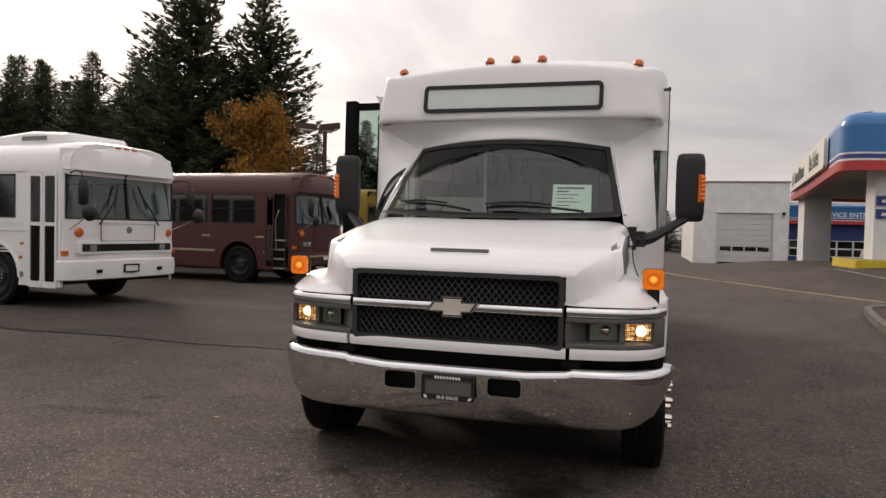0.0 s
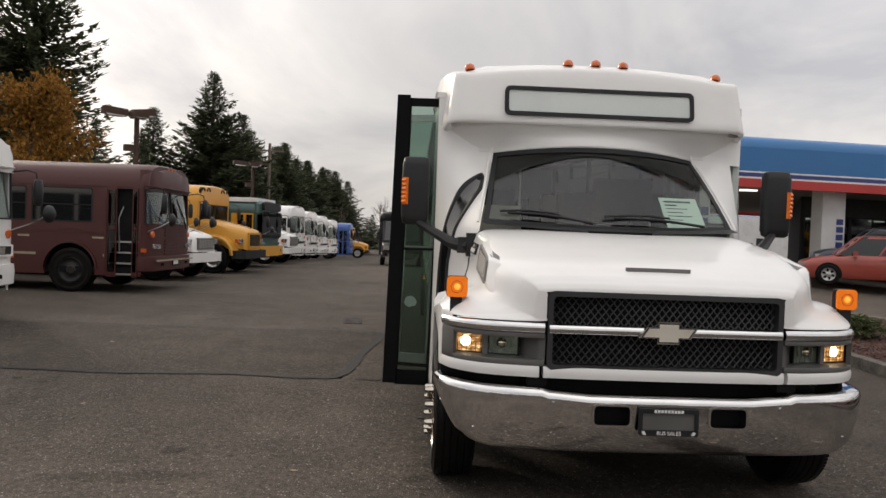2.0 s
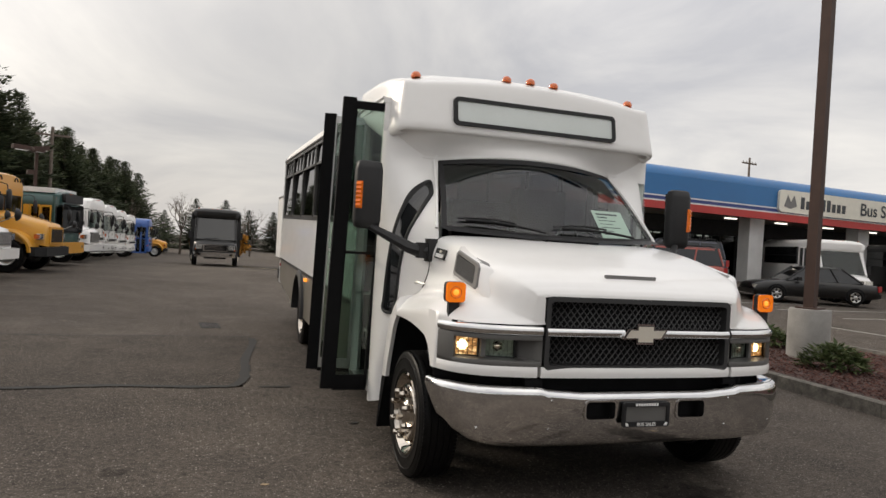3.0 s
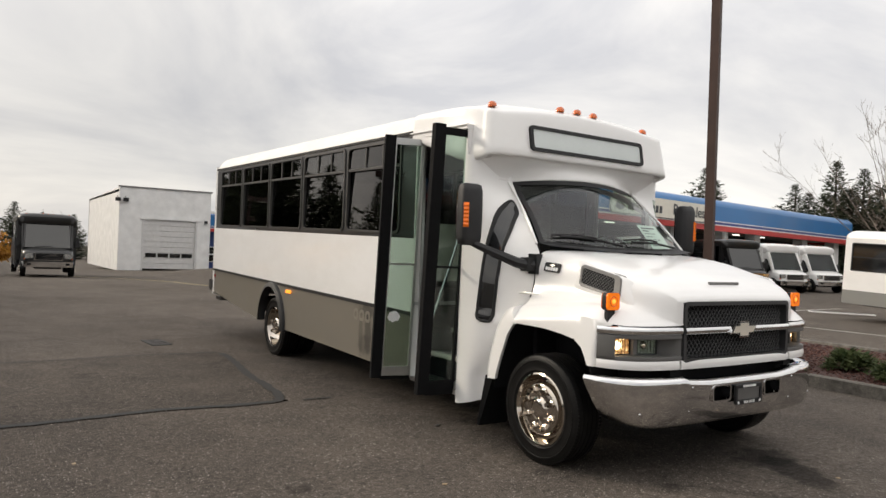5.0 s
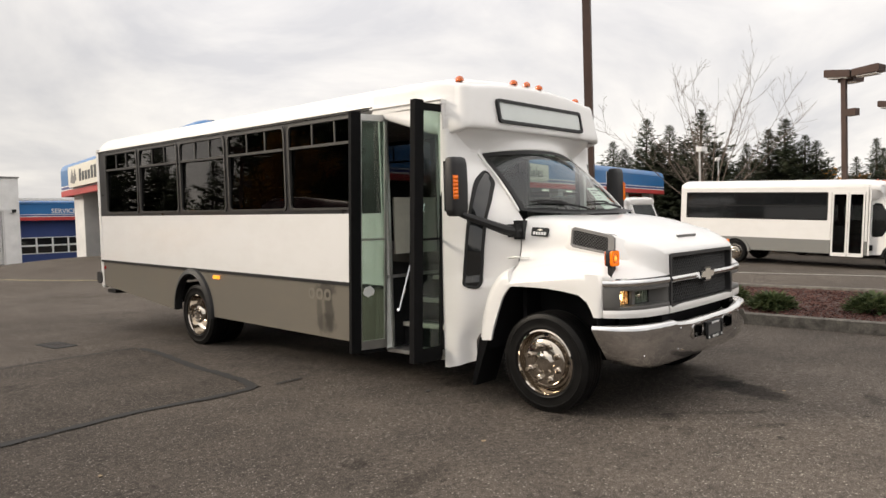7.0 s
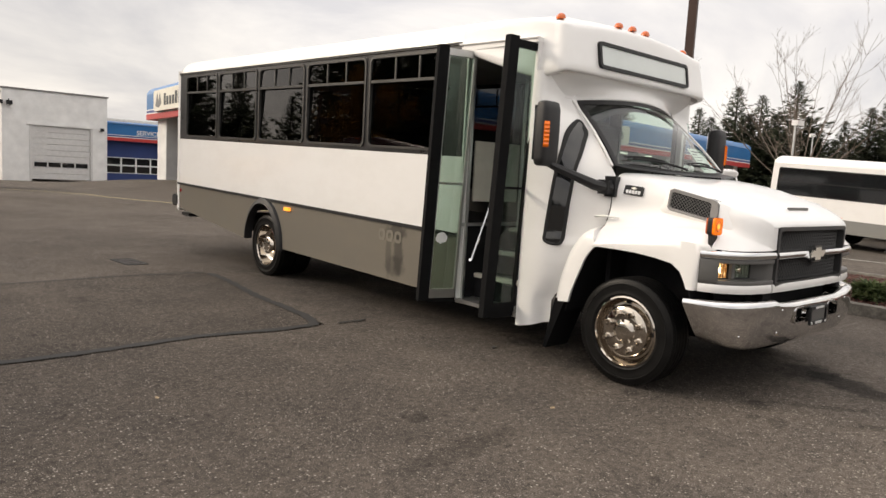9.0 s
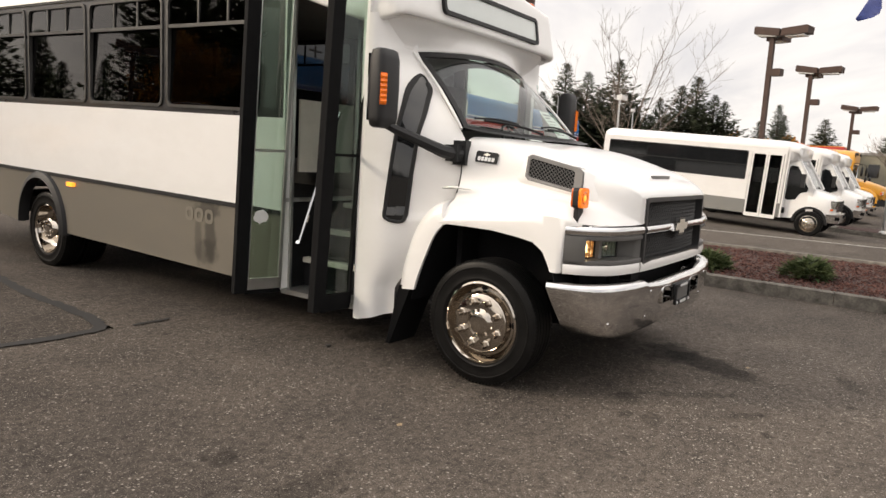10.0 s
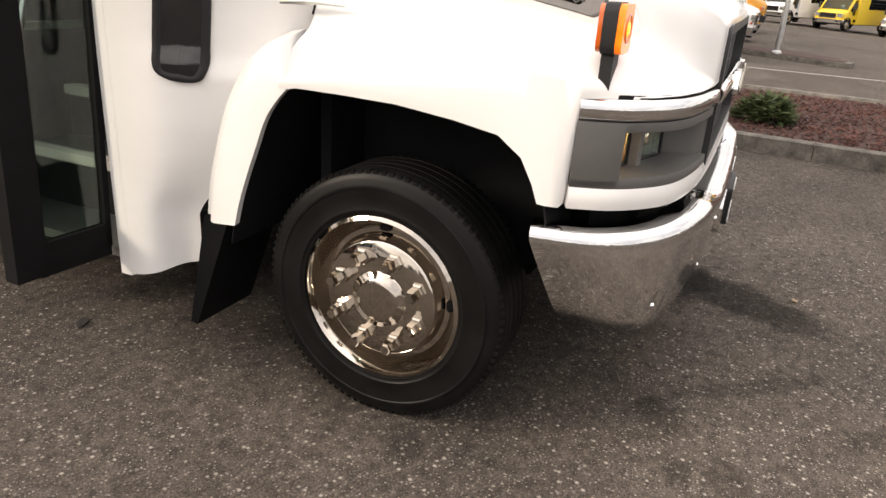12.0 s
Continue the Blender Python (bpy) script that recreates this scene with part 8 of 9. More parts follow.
flat_nose_bus("white flat-nosed bus with roof air conditioner and wipers", "white", row(-8.88, 10.32, turn=84), 10.5, ac=True)
flat_nose_bus("maroon flat-nosed bus with louvred front and open door", "brown_paint", row(-8.07, 16.47, turn=87), 10.5, louvres=True, is_open=True, grille_strip=False)
hooded_bus("white hooded bus with upright grille, parked in a row", "white", row(-8.4, 20.1, turn=82), 9.5, roof_top=2.6, hood_z=1.55)
hooded_bus("yellow school bus with black bumper and roof flashers", "school_yellow", row(-7.85, 23.6, turn=82), 10.0, roof_top=2.85, school=True, hood_z=1.72)
transit_bus("dark green transit bus with orange door frames", "teal", "school_yellow", row(-8.1, 27.4, turn=82) @ Matrix.Diagonal((1, 1, 0.9, 1)), 10.0)
hooded_bus("white hooded bus with chrome grille, parked in a row", "white", row(-7.9, 31.4, turn=82), 9.5, roof_top=2.8, hood_z=1.62)
for y in (35.2, 39.8, 44.6, 50.0):
    flat_nose_bus("white flat-nosed bus standing in the parked row", "white", row(-8.3, y, turn=83), 9.0)
flat_nose_bus("blue flat-nosed bus standing in the parked row", "bus_blue", row(-7.5, 55.0), 9.0)
hooded_bus("yellow school bus far along the parked row", "school_yellow", row(-7.0, 66.5), 9.0, school=True)
cutaway_bus("black minibus with van nose standing in the lot", "black_paint", row(-3.25, 35.0, turn=0), 7.0, top=2.80, dark=True, nose_mat="black_paint")
cutaway_bus("white minibus with dark windows and grey skirt", "white", row(16.05, 4.15, turn=0), 7.0, top=2.52, hw=1.15, skirt="grey_skirt")
cutaway_bus("white minibus parked beside another in the bay", "white", row(20.6, 3.9, turn=0), 6.6, top=2.54, skirt="black_trim")
cutaway_bus("white minibus parked further along the bay", "white", row(24.6, 3.9, turn=0), 6.6, top=2.52)
hooded_bus("yellow school bus parked beyond the minibuses", "school_yellow", row(31.5, 4.2, turn=0), 8.0, school=True)
cutaway_bus("white minibus facing the far side of the lot", "white", row(48.3, 4.3, turn=-125), 6.6, top=2.50)
cutaway_bus("bright yellow minibus parked across the lot", "far_yellow", row(47.9, 0.95, turn=-125), 6.6, top=2.50)
cutaway_bus("white minibus parked at the far edge", "white", row(47.5, -2.8, turn=-125), 6.5, top=2.50)
cutaway_bus("black minibus with chrome grille before the showroom", "black_paint", row(28.1, 21.8, turn=-20), 6.4, top=2.85, dark=True)
cutaway_bus("white minibus with chrome grille before the showroom", "white", row(31.6, 21.6, turn=-20), 6.4, top=2.75)
cutaway_bus("white minibus in the row before the showroom", "white", row(35.1, 21.4, turn=-20), 6.4, top=2.75)
cutaway_bus("white minibus half hidden behind the lamp post", "white", row(22.1, 22.3, turn=-20), 6.4, top=2.75)
# flat white board left lying in the bay
board = thing("board", "flat white board lying on the asphalt", "board", at=row(17.9, 12.6, turn=32))
part("panel", box(nb(), -0.30, 0.30, -0.95, 0.95, 0.004, 0.03), "white", board, bevel=0.004)
part("rib", box(nb(), -0.04, 0.04, -0.90, 0.90, 0.03, 0.045), "vent_grey", board)
car("suv", "red sport utility car parked by the showroom", "suv_red", row(11.1, 24.4, turn=244), 4.6, 1.82, 1.70, "suv")
car("sedan", "black sedan parked by the showroom", "black_paint", row(17.2, 23.2, turn=246), 4.8, 1.82, 1.45, "sedan")
car("suv", "dark blue sport utility car parked by the showroom", "dark_blue_paint", row(12.6, 26.2, turn=246), 4.7, 1.85, 1.75, "suv")
car("sedan", "silver car parked under the canopy", "silver", row(18.0, 50.0, turn=95), 4.6, 1.8, 1.45, "sedan")

# ---------------------------------------------------------------- buildings
def fascia(name, parent, p0, p1, z0, z1, drop=0.0, h=2.15, overhang=0.5):
    """A striped fascia from p0 to p1 (plan points, seen from its right-hand side when walking p0->p1), foot at z0 / z1."""
    d = Vector((p1[0] - p0[0], p1[1] - p0[1]))
    n = Vector((d.y, -d.x)).normalized()
    def slab(nm, mat, prof, lab=""):
        bm = nb()
        loops = []
        for p, z in ((p0, z0), (p1, z1)):
            loops.append([(p[0] + n.x * o, p[1] + n.y * o, z + zz * h) for o, zz in prof])
        rings(bm, loops)
        part(nm, bm, mat, parent, lab, smooth=50)
    slab("red_band", "red", [(0.02, 0.0), (0.02, 0.17), (-0.3, 0.17), (-0.3, 0.0)], "red lower band")
    slab("stripe", "stripe_white", [(0.0, 0.17), (0.0, 0.205), (-0.3, 0.205), (-0.3, 0.17)])
    slab("stripe", "blue_stripe", [(0.0, 0.205), (0.0, 0.275), (-0.3, 0.275), (-0.3, 0.205)])
    slab("stripe", "stripe_white", [(0.0, 0.275), (0.0, 0.305), (-0.3, 0.305), (-0.3, 0.275)])
    slab("blue_band", "blue", [(0.0, 0.305), (0.0, 0.80), (-0.3, 0.80), (-0.3, 0.305)], "blue fascia panel")
    slab("blue_top", "blue", [(0.0, 0.80), (-0.12, 0.90), (-0.40, 0.97), (-0.95, 1.0), (-0.95, 0.80)], "rounded blue top edge")


def band_sweep(parent, path, foot, h, bands):
    """Fascia bands that run round a plan path with mitred corners; foot(x): height of the lower edge."""
    P = plan_normals(path)
    # outward is to the right-hand side of the walk
    for nm, mat, prof, lab in bands:
        bm = nb()
        loops = []
        for i, (x, y, nx, ny) in enumerate(P):
            d = Vector((path[min(i + 1, len(path) - 1)][0] - path[max(i - 1, 0)][0], path[min(i + 1, len(path) - 1)][1] - path[max(i - 1, 0)][1])).normalized()
            n = Vector((d.y, -d.x))
            loops.append([(x + n.x * o, y + n.y * o, foot(x) + q * h) for o, q in prof])
        rings(bm, loops)
        part(nm, bm, mat, parent, lab, smooth=40)


FASCIA = (("red_band", "red", [(0.02, 0.0), (0.02, 0.165), (-0.3, 0.165), (-0.3, 0.0)], "red lower band"),
          ("stripe", "stripe_white", [(0.0, 0.165), (0.0, 0.20), (-0.3, 0.20), (-0.3, 0.165)], ""),
          ("stripe", "blue_stripe", [(0.0, 0.20), (0.0, 0.275), (-0.3, 0.275), (-0.3, 0.20)], ""),
          ("stripe", "stripe_white", [(0.0, 0.275), (0.0, 0.305), (-0.3, 0.305), (-0.3, 0.275)], ""),
          ("blue_band", "blue", [(0.0, 0.305), (0.0, 0.76), (-0.3, 0.76), (-0.3, 0.305)], "blue fascia panel"),
          ("blue_top", "blue", [(0.0, 0.762), (-0.03, 0.83), (-0.12, 0.91), (-0.30, 0.97), (-0.55, 1.0), (-0.95, 1.01), (-0.95, 0.762)], "rounded blue top edge"))


def build_showroom():
    b = thing("showroom", "long showroom with blue, white and red striped canopy fascia", "building", at=pose(6.0, 25.4, 0, 0, 0, 3.43))
    foot = lambda x: 3.73 - 0.0098 * max(0.0, x)
    H = 1.95
    END = 45.0
    far = (3.6, 20.6)
    corner = [(0.0 + 0.7 - 0.7 * math.cos(radians(q)) + 0.12 * (1 - q / 90), 0.7 - 0.7 * math.sin(radians(q))) for q in range(0, 91, 15)]
    end = [(END - 0.7 + 0.7 * math.sin(radians(q)), 0.7 - 0.7 * math.cos(radians(q))) for q in range(0, 91, 15)]
    path = [(far[0] + 13.0, far[1] + 0.3), (far[0] + 0.5, far[1]), far, (1.9, 10.4)] + corner + [(5 + 4.0 * k, 0.0) for k in range(10)] + end + [(END, 17.0)]
    band_sweep(b, path, foot, H, FASCIA)
    bm = nb()
    rings(bm, [[(xa, 0.28, foot(xa) + 0.14), (xb, yb, foot(xa) + 0.14), (xb, yb, foot(xa) + 0.24), (xa, 0.28, foot(xa) + 0.24)] for xa, xb, yb in ((0.35, 3.8, 20.4), (8.0, 9.0, 20.4), (20.0, 20.0, 18.0), (END - 0.3, END - 0.3, 16.8))])
    part("soffit", bm, "shop_ceiling", b, "dull canopy soffit")
    bm = nb()
    rings(bm, [[(xa, 0.9, foot(xa) + H * 0.98), (xb, yb, foot(xa) + H * 0.98), (xb, yb, foot(xa) + H * 0.98 + 0.06), (xa, 0.9, foot(xa) + H * 0.98 + 0.06)] for xa, xb, yb in ((1.0, 4.6, 19.9), (8.0, 9.0, 19.9), (20.0, 20.0, 17.5), (END - 0.9, END - 0.9, 16.2))])
    part("roof_deck", bm, "concrete", b)
    # columns
    for x0, x1, y, d in ((1.35, 2.75, 1.3, 0.8), (7.35, 8.30, 1.3, 0.7), (15.0, 15.9, 1.3, 0.7), (22.4, 23.2, 1.3, 0.7), (27.9, 28.6, 1.3, 0.7), (31.9, 32.6, 1.3, 0.7), (38.5, 39.3, 1.3, 0.7), (43.6, 44.4, 1.3, 0.7), (3.7, 5.1, 18.6, 1.2), (8.5, 9.4, 19.0, 0.9)):
        part("column", box(nb(), x0, x1, y - d / 2, y + d / 2, -1.0, foot(x0) + 0.16), "bldg_white", b, "white square column", bevel=0.02)
    for z in (2.62, 2.18):
        bd = part("hours_board", box(nb(), 1.40, 2.66, 0.84, 0.90, z, z + 0.32), "blue_stripe", b, "dark blue notice board", bevel=0.01)
        part("board_bar", box(nb(), 1.55, 2.35, 0.825, 0.84, z + 0.10, z + 0.20), "ink_white", bd)
    for k in range(4):
        part("number_bar", box(nb(), 7.95, 8.22, 0.92, 0.95, 1.55 + 0.30 * k, 1.77 + 0.30 * k), "blue_stripe", b)
    # showroom glass front
    X0, X1, Y = 8.9, 44.4, 4.6
    n = 16
    for k in range(n):
        x0, x1 = X0 + (X1 - X0) * k / n, X0 + (X1 - X0) * (k + 1) / n
        w = part("showroom_window", frame_ring(nb(), rrect(x0, x1, -0.2, 2.95, 0.01, 1), rrect(x0 + 0.06, x1 - 0.06, 0.5, 2.88, 0.01, 1), "y", Y - 0.06, Y + 0.06), "black_trim", b, "tall dark-framed showroom window")
        part("pane", box(nb(), x0 + 0.05, x1 - 0.05, Y - 0.006, Y + 0.006, 0.48, 2.90), "glass_far", w, shadow=False)
        part("mullion", box(nb(), (x0 + x1) / 2 - 0.03, (x0 + x1) / 2 + 0.03, Y - 0.03, Y + 0.03, 0.5, 2.88), "black_trim", w)
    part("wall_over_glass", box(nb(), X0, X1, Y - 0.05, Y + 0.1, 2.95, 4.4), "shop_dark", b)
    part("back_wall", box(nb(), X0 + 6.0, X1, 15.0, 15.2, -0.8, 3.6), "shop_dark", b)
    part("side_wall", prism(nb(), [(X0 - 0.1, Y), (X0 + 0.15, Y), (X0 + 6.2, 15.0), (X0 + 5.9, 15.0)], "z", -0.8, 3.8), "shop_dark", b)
    part("showroom_floor", box(nb(), X0, X1, Y, 15.0, 0.30, 0.42), "concrete", b)
    for i in range(10):
        for j in range(2):
            x, y = 5.2 + 3.4 * i + 5.5 * j, 2.6 + 4.2 * j
            zt = foot(x) + 0.10 if j == 0 else 2.9
            part("ceiling_light", box(nb(), x - 0.35, x + 0.35, y - 0.08, y + 0.08, zt - 0.03, zt + 0.03), "tube_light", b, "fluorescent ceiling light")
    # sign boards
    sg = new("sign_board", put_mesh("sign_board", prism(nb(), rrect(-4.6, 4.6, -0.52, 0.52, 0.2), "y", -0.07, 0.07), "sign_face", 0.0))
    sg.parent = b
    sg.matrix_basis = pose(20.2, -0.08, foot(19.7) + 0.93, 0, 0.56, 0)
    sg["label"] = "cream sign board with dark lettering"
    lettering("sign_lettering", "Bus Sales", 0.86, "ink", sg, pose(2.35, -0.085, -0.02, 90, 0, 0), bold=0.012)
    for k in range(9):
        part("name_bar", box(nb(), -3.25 + 0.345 * k, -3.02 + 0.345 * k, -0.088, -0.07, -0.30, 0.26 if k in (0, 4, 5) else 0.10), "ink", sg)
    part("logo_shape", prism(nb(), [(-4.3, -0.25), (-4.1, 0.3), (-3.9, -0.05), (-3.7, 0.3), (-3.5, -0.2), (-3.9, -0.35)], "y", -0.088, -0.07), "vent_grey", sg, "grey plain logo shape")
    d = Vector((far[0], far[1], 0)).normalized()
    sg = new("sign_board", put_mesh("sign_board", prism(nb(), rrect(-7.6, 7.6, -0.58, 0.58, 0.2), "y", -0.07, 0.07), "sign_face", 0.0))
    sg.parent = b
    sg.matrix_basis = Matrix.Translation((d.x * 10.9 - d.y * 0.09, d.y * 10.9 + d.x * 0.09, foot(0) + 0.95)) @ Matrix.Rotation(math.atan2(-d.y, -d.x), 4, "Z")
    sg["label"] = "cream sign board with dark lettering"
    lettering("sign_lettering", "Bus Sales", 0.98, "ink", sg, pose(4.1, -0.085, 0.0, 90, 0, 0), bold=0.012)
    for k in range(9):
        part("name_bar", box(nb(), -5.2 + 0.58 * k, -4.82 + 0.58 * k, -0.088, -0.07, -0.32, 0.32 if k in (0, 4, 5) else 0.14), "ink", sg)
    part("logo_shape", prism(nb(), [(-7.1, -0.3), (-6.7, 0.4), (-6.4, -0.1), (-6.1, 0.4), (-5.8, -0.2), (-6.4, -0.4)], "y", -0.088, -0.07), "vent_grey", sg, "grey plain logo shape")
    # canopy island with a yellow kerb
    isl = thing("canopy_island", "raised canopy island with a yellow-painted kerb", "kerb", kind="structure", at=pose(6.0, 25.4, 0, 0, 0, 3.43))
    part("island_kerb", prism(nb(), rrect(0.75, 9.2, 0.55, 3.2, 0.25), "z", 0.0, 0.80), "kerb_yellow", isl, "yellow painted kerb")
    part("island_top", prism(nb(), rrect(0.92, 9.0, 0.72, 3.0, 0.2), "z", 0.70, 0.806), "concrete", isl)


def build_rear_wing():
    w = thing("rear_wing", "white rear wing with blue awning over a door", "building")
    part("wall", box(nb(), 22.4, 44.0, 62.0, 63.0, -1.2, 4.1), "bldg_white", w, "white wall")
    part("end_wall", box(nb(), 22.4, 22.8, 63.0, 72.0, -1.2, 4.1), "bldg_white", w)
    part("blue_end", box(nb(), 20.2, 22.4, 62.3, 62.8, 2.9, 4.1), "blue", w, "short blue fascia end")
    part("red_end", box(nb(), 20.2, 22.4, 62.25, 62.8, 2.65, 2.9), "red", w)
    part("awning", prism(nb(), [(61.1, 1.95), (61.2, 2.45), (61.5, 2.8), (62.0, 2.95), (62.0, 1.95)], "x", 23.8, 25.4), "blue", w, "blue rounded door awning")
    part("door", box(nb(), 24.1, 24.6, 61.94, 62.0, -0.6, 1.7), "shop_dark", w)
    part("door", box(nb(), 24.8, 25.2, 61.94, 62.0, -0.6, 1.7), "blue_wall", w, "blue door")
    part("window", box(nb(), 28.2, 28.8, 61.94, 62.0, 0.2, 2.2), "shop_dark", w)


def build_garage():
    g = thing("service_garage", "white service garage with a large sectional roller door", "building")
    x0, x1, y, zb, zt = 4.24, 12.07, 66.8, -1.05, 6.25
    dx0, dx1, dz = 6.3, 10.74, 3.5
    part("front_wall", prism(nb(), [(x0, zb), (dx0, zb), (dx0, dz), (dx1, dz), (dx1, zb), (x1, zb), (x1, zt), (x0, zt)], "y", y, y + 0.3), "bldg_white", g, "white front wall")
    part("side_wall", prism(nb(), [(y + 0.3, zb), (y + 0.3, zt), (y + 20, zt - 0.3), (y + 20, zb)], "x", x0, x0 + 0.3), "bldg_white", g)
    part("side_wall", box(nb(), x1 - 0.3, x1, y + 0.3, y + 20, zb, zt), "bldg_white", g)
    part("roof_edge", box(nb(), x0 - 0.08, x1 + 0.08, y - 0.08, y + 0.35, zt, zt + 0.12), "vent_grey", g, "grey metal roof edge")
    part("roof_deck", box(nb(), x0, x1, y + 0.3, y + 20, zt - 0.4, zt - 0.2), "concrete", g)
    part("back_wall", box(nb(), x0, x1, y + 19.7, y + 20, zb, zt - 0.3), "bldg_white", g)
    for k in range(9):
        z = zb + 0.2 + (dz - zb - 0.2) * k / 9
        z1 = zb + 0.2 + (dz - zb - 0.2) * (k + 1) / 9
        pn = part("door_panel", box(nb(), dx0 + 0.02, dx1 - 0.02, y + 0.10, y + 0.17, z + 0.012, z1 - 0.012), "door_white", g, bevel=0.012)
        if k == 2:
            for j in range(4):
                w = (dx1 - dx0 - 0.3) / 4
                part("door_window", box(nb(), dx0 + 0.15 + w * j + 0.06, dx0 + 0.15 + w * (j + 1) - 0.06, y + 0.085, y + 0.10, z + 0.06, z1 - 0.06), "pane_black", pn)
    part("door_trim", box(nb(), dx0 - 0.35, dx1 + 0.35, y - 0.08, y, dz + 0.05, dz + 0.28), "bldg_white", g, bevel=0.02)
    for x in (dx0 - 0.16, dx1 + 0.02):
        part("door_trim", box(nb(), x, x + 0.14, y - 0.05, y, zb, dz + 0.05), "door_white", g)
    for k, x in enumerate((x0 - 0.15, x0 + 0.5)):
        fl = part("floodlight", box(nb(), x - 0.2, x + 0.2, y - 0.35, y - 0.05, zt - 1.25, zt - 0.95), "black_trim", g, "black floodlight", bevel=0.03)
        part("bracket", tube(nb(), [(x, y - 0.1, zt - 1.0), (x, y + 0.02, zt - 0.8)], 0.04, 6), "black_trim", fl)
    part("floodlight", box(nb(), 11.5, 11.75, y - 0.3, y - 0.02, 3.4, 3.65), "black_trim", g, "small black floodlight", bevel=0.03)
    # blue service wing
    s = thing("service_entrance", "blue service wing with striped fascia and window band", "building")
    part("wall", box(nb(), 12.07, 40.0, 68.0, 68.3, -1.1, 4.4), "blue_wall", s, "dark blue wall")
    fascia("service", s, (11.9, 67.3), (40.0, 67.3), 2.72, 2.72, h=1.72)
    part("top_line", box(nb(), 12.0, 40.0, 66.9, 67.4, 4.42, 4.60), "stripe_white", s)
    for k in range(14):
        xa = 12.3 + 1.28 * k
        for j in range(2):
            za = -0.15 + 0.72 * j
            w = part("window", frame_ring(nb(), rrect(xa, xa + 1.27, za, za + 0.71, 0.01, 1), rrect(xa + 0.06, xa + 1.21, za + 0.06, za + 0.65, 0.01, 1), "y", 67.9, 68.0), "stripe_white", s, "white framed window")
            part("pane", box(nb(), xa + 0.05, xa + 1.22, 67.95, 67.96, za + 0.05, za + 0.66), "pane_black", w)
    lettering("wing_lettering", "SERVICE ENTRANCE", 0.56, "ink_white", s, pose(17.2, 67.27, 3.50, 90, 0, 0), bold=0.01)
    part("base_strip", box(nb(), 12.07, 40.0, 67.88, 68.0, -1.1, -0.2), "blue_wall", s)
    # far orange-topped shop beyond the minibuses
    f = thing("far_shop", "low far shop with red and orange roof band", "building")
    part("wall", box(nb(), 88.0, 112.0, 12.0, 24.0, 0, 3.8), "bldg_white", f)
    part("roof_band", box(nb(), 87.6, 112.4, 11.6, 24.4, 3.8, 5.0), "orange_band", f, "orange roof band")
    part("red_band", box(nb(), 87.5, 112.5, 11.5, 24.5, 4.55, 4.9), "red", f)
    o = thing("far_block", "long olive-grey building behind the bare trees", "building")
    part("wall", box(nb(), 95.0, 108.0, -1.5, 10.5, -1.0, 4.3), "olive_wall", o)
    part("parapet", box(nb(), 94.8, 108.2, -1.7, 10.7, 4.3, 4.6), "concrete", o)
    for k in range(5):
        part("window", box(nb(), 94.93, 95.0, -0.6 + 2.2 * k, 0.6 + 2.2 * k, 1.6, 3.2), "pane_black", o)
    q = thing("red_shop", "low shop with a red roof band", "building")
    part("wall", box(nb(), 90.0, 104.0, -30.0, -2.2, -1.0, 2.9), "bldg_white", q)
    part("roof_band", box(nb(), 89.6, 104.4, -30.4, -1.8, 2.9, 4.0), "red", q, "red roof band")
    for k in range(6):
        part("window", box(nb(), 89.93, 90.0, -6.0 - 4.0 * k, -3.2 - 4.0 * k, 0.2, 2.2), "pane_black", q)
    for k in range(5):
        part("window", box(nb(), 87.93, 88.0, 12.8 + 2.2 * k, 14.4 + 2.2 * k, 0.8, 2.8), "pane_black", f)


M["shop_ceiling"] = plain("shop_ceiling", (0.30, 0.29, 0.27), 0.7, var=0.12, scale=1.5)
M["olive_wall"] = plain("olive_wall", (0.24, 0.225, 0.17), 0.8, var=0.2, scale=0.4)
M["orange_band"] = plain("orange_band", (0.55, 0.22, 0.03), 0.5, var=0.1)
build_showroom()
build_rear_wing()
build_garage()

# ---------------------------------------------------------------- trees
TREES = {}


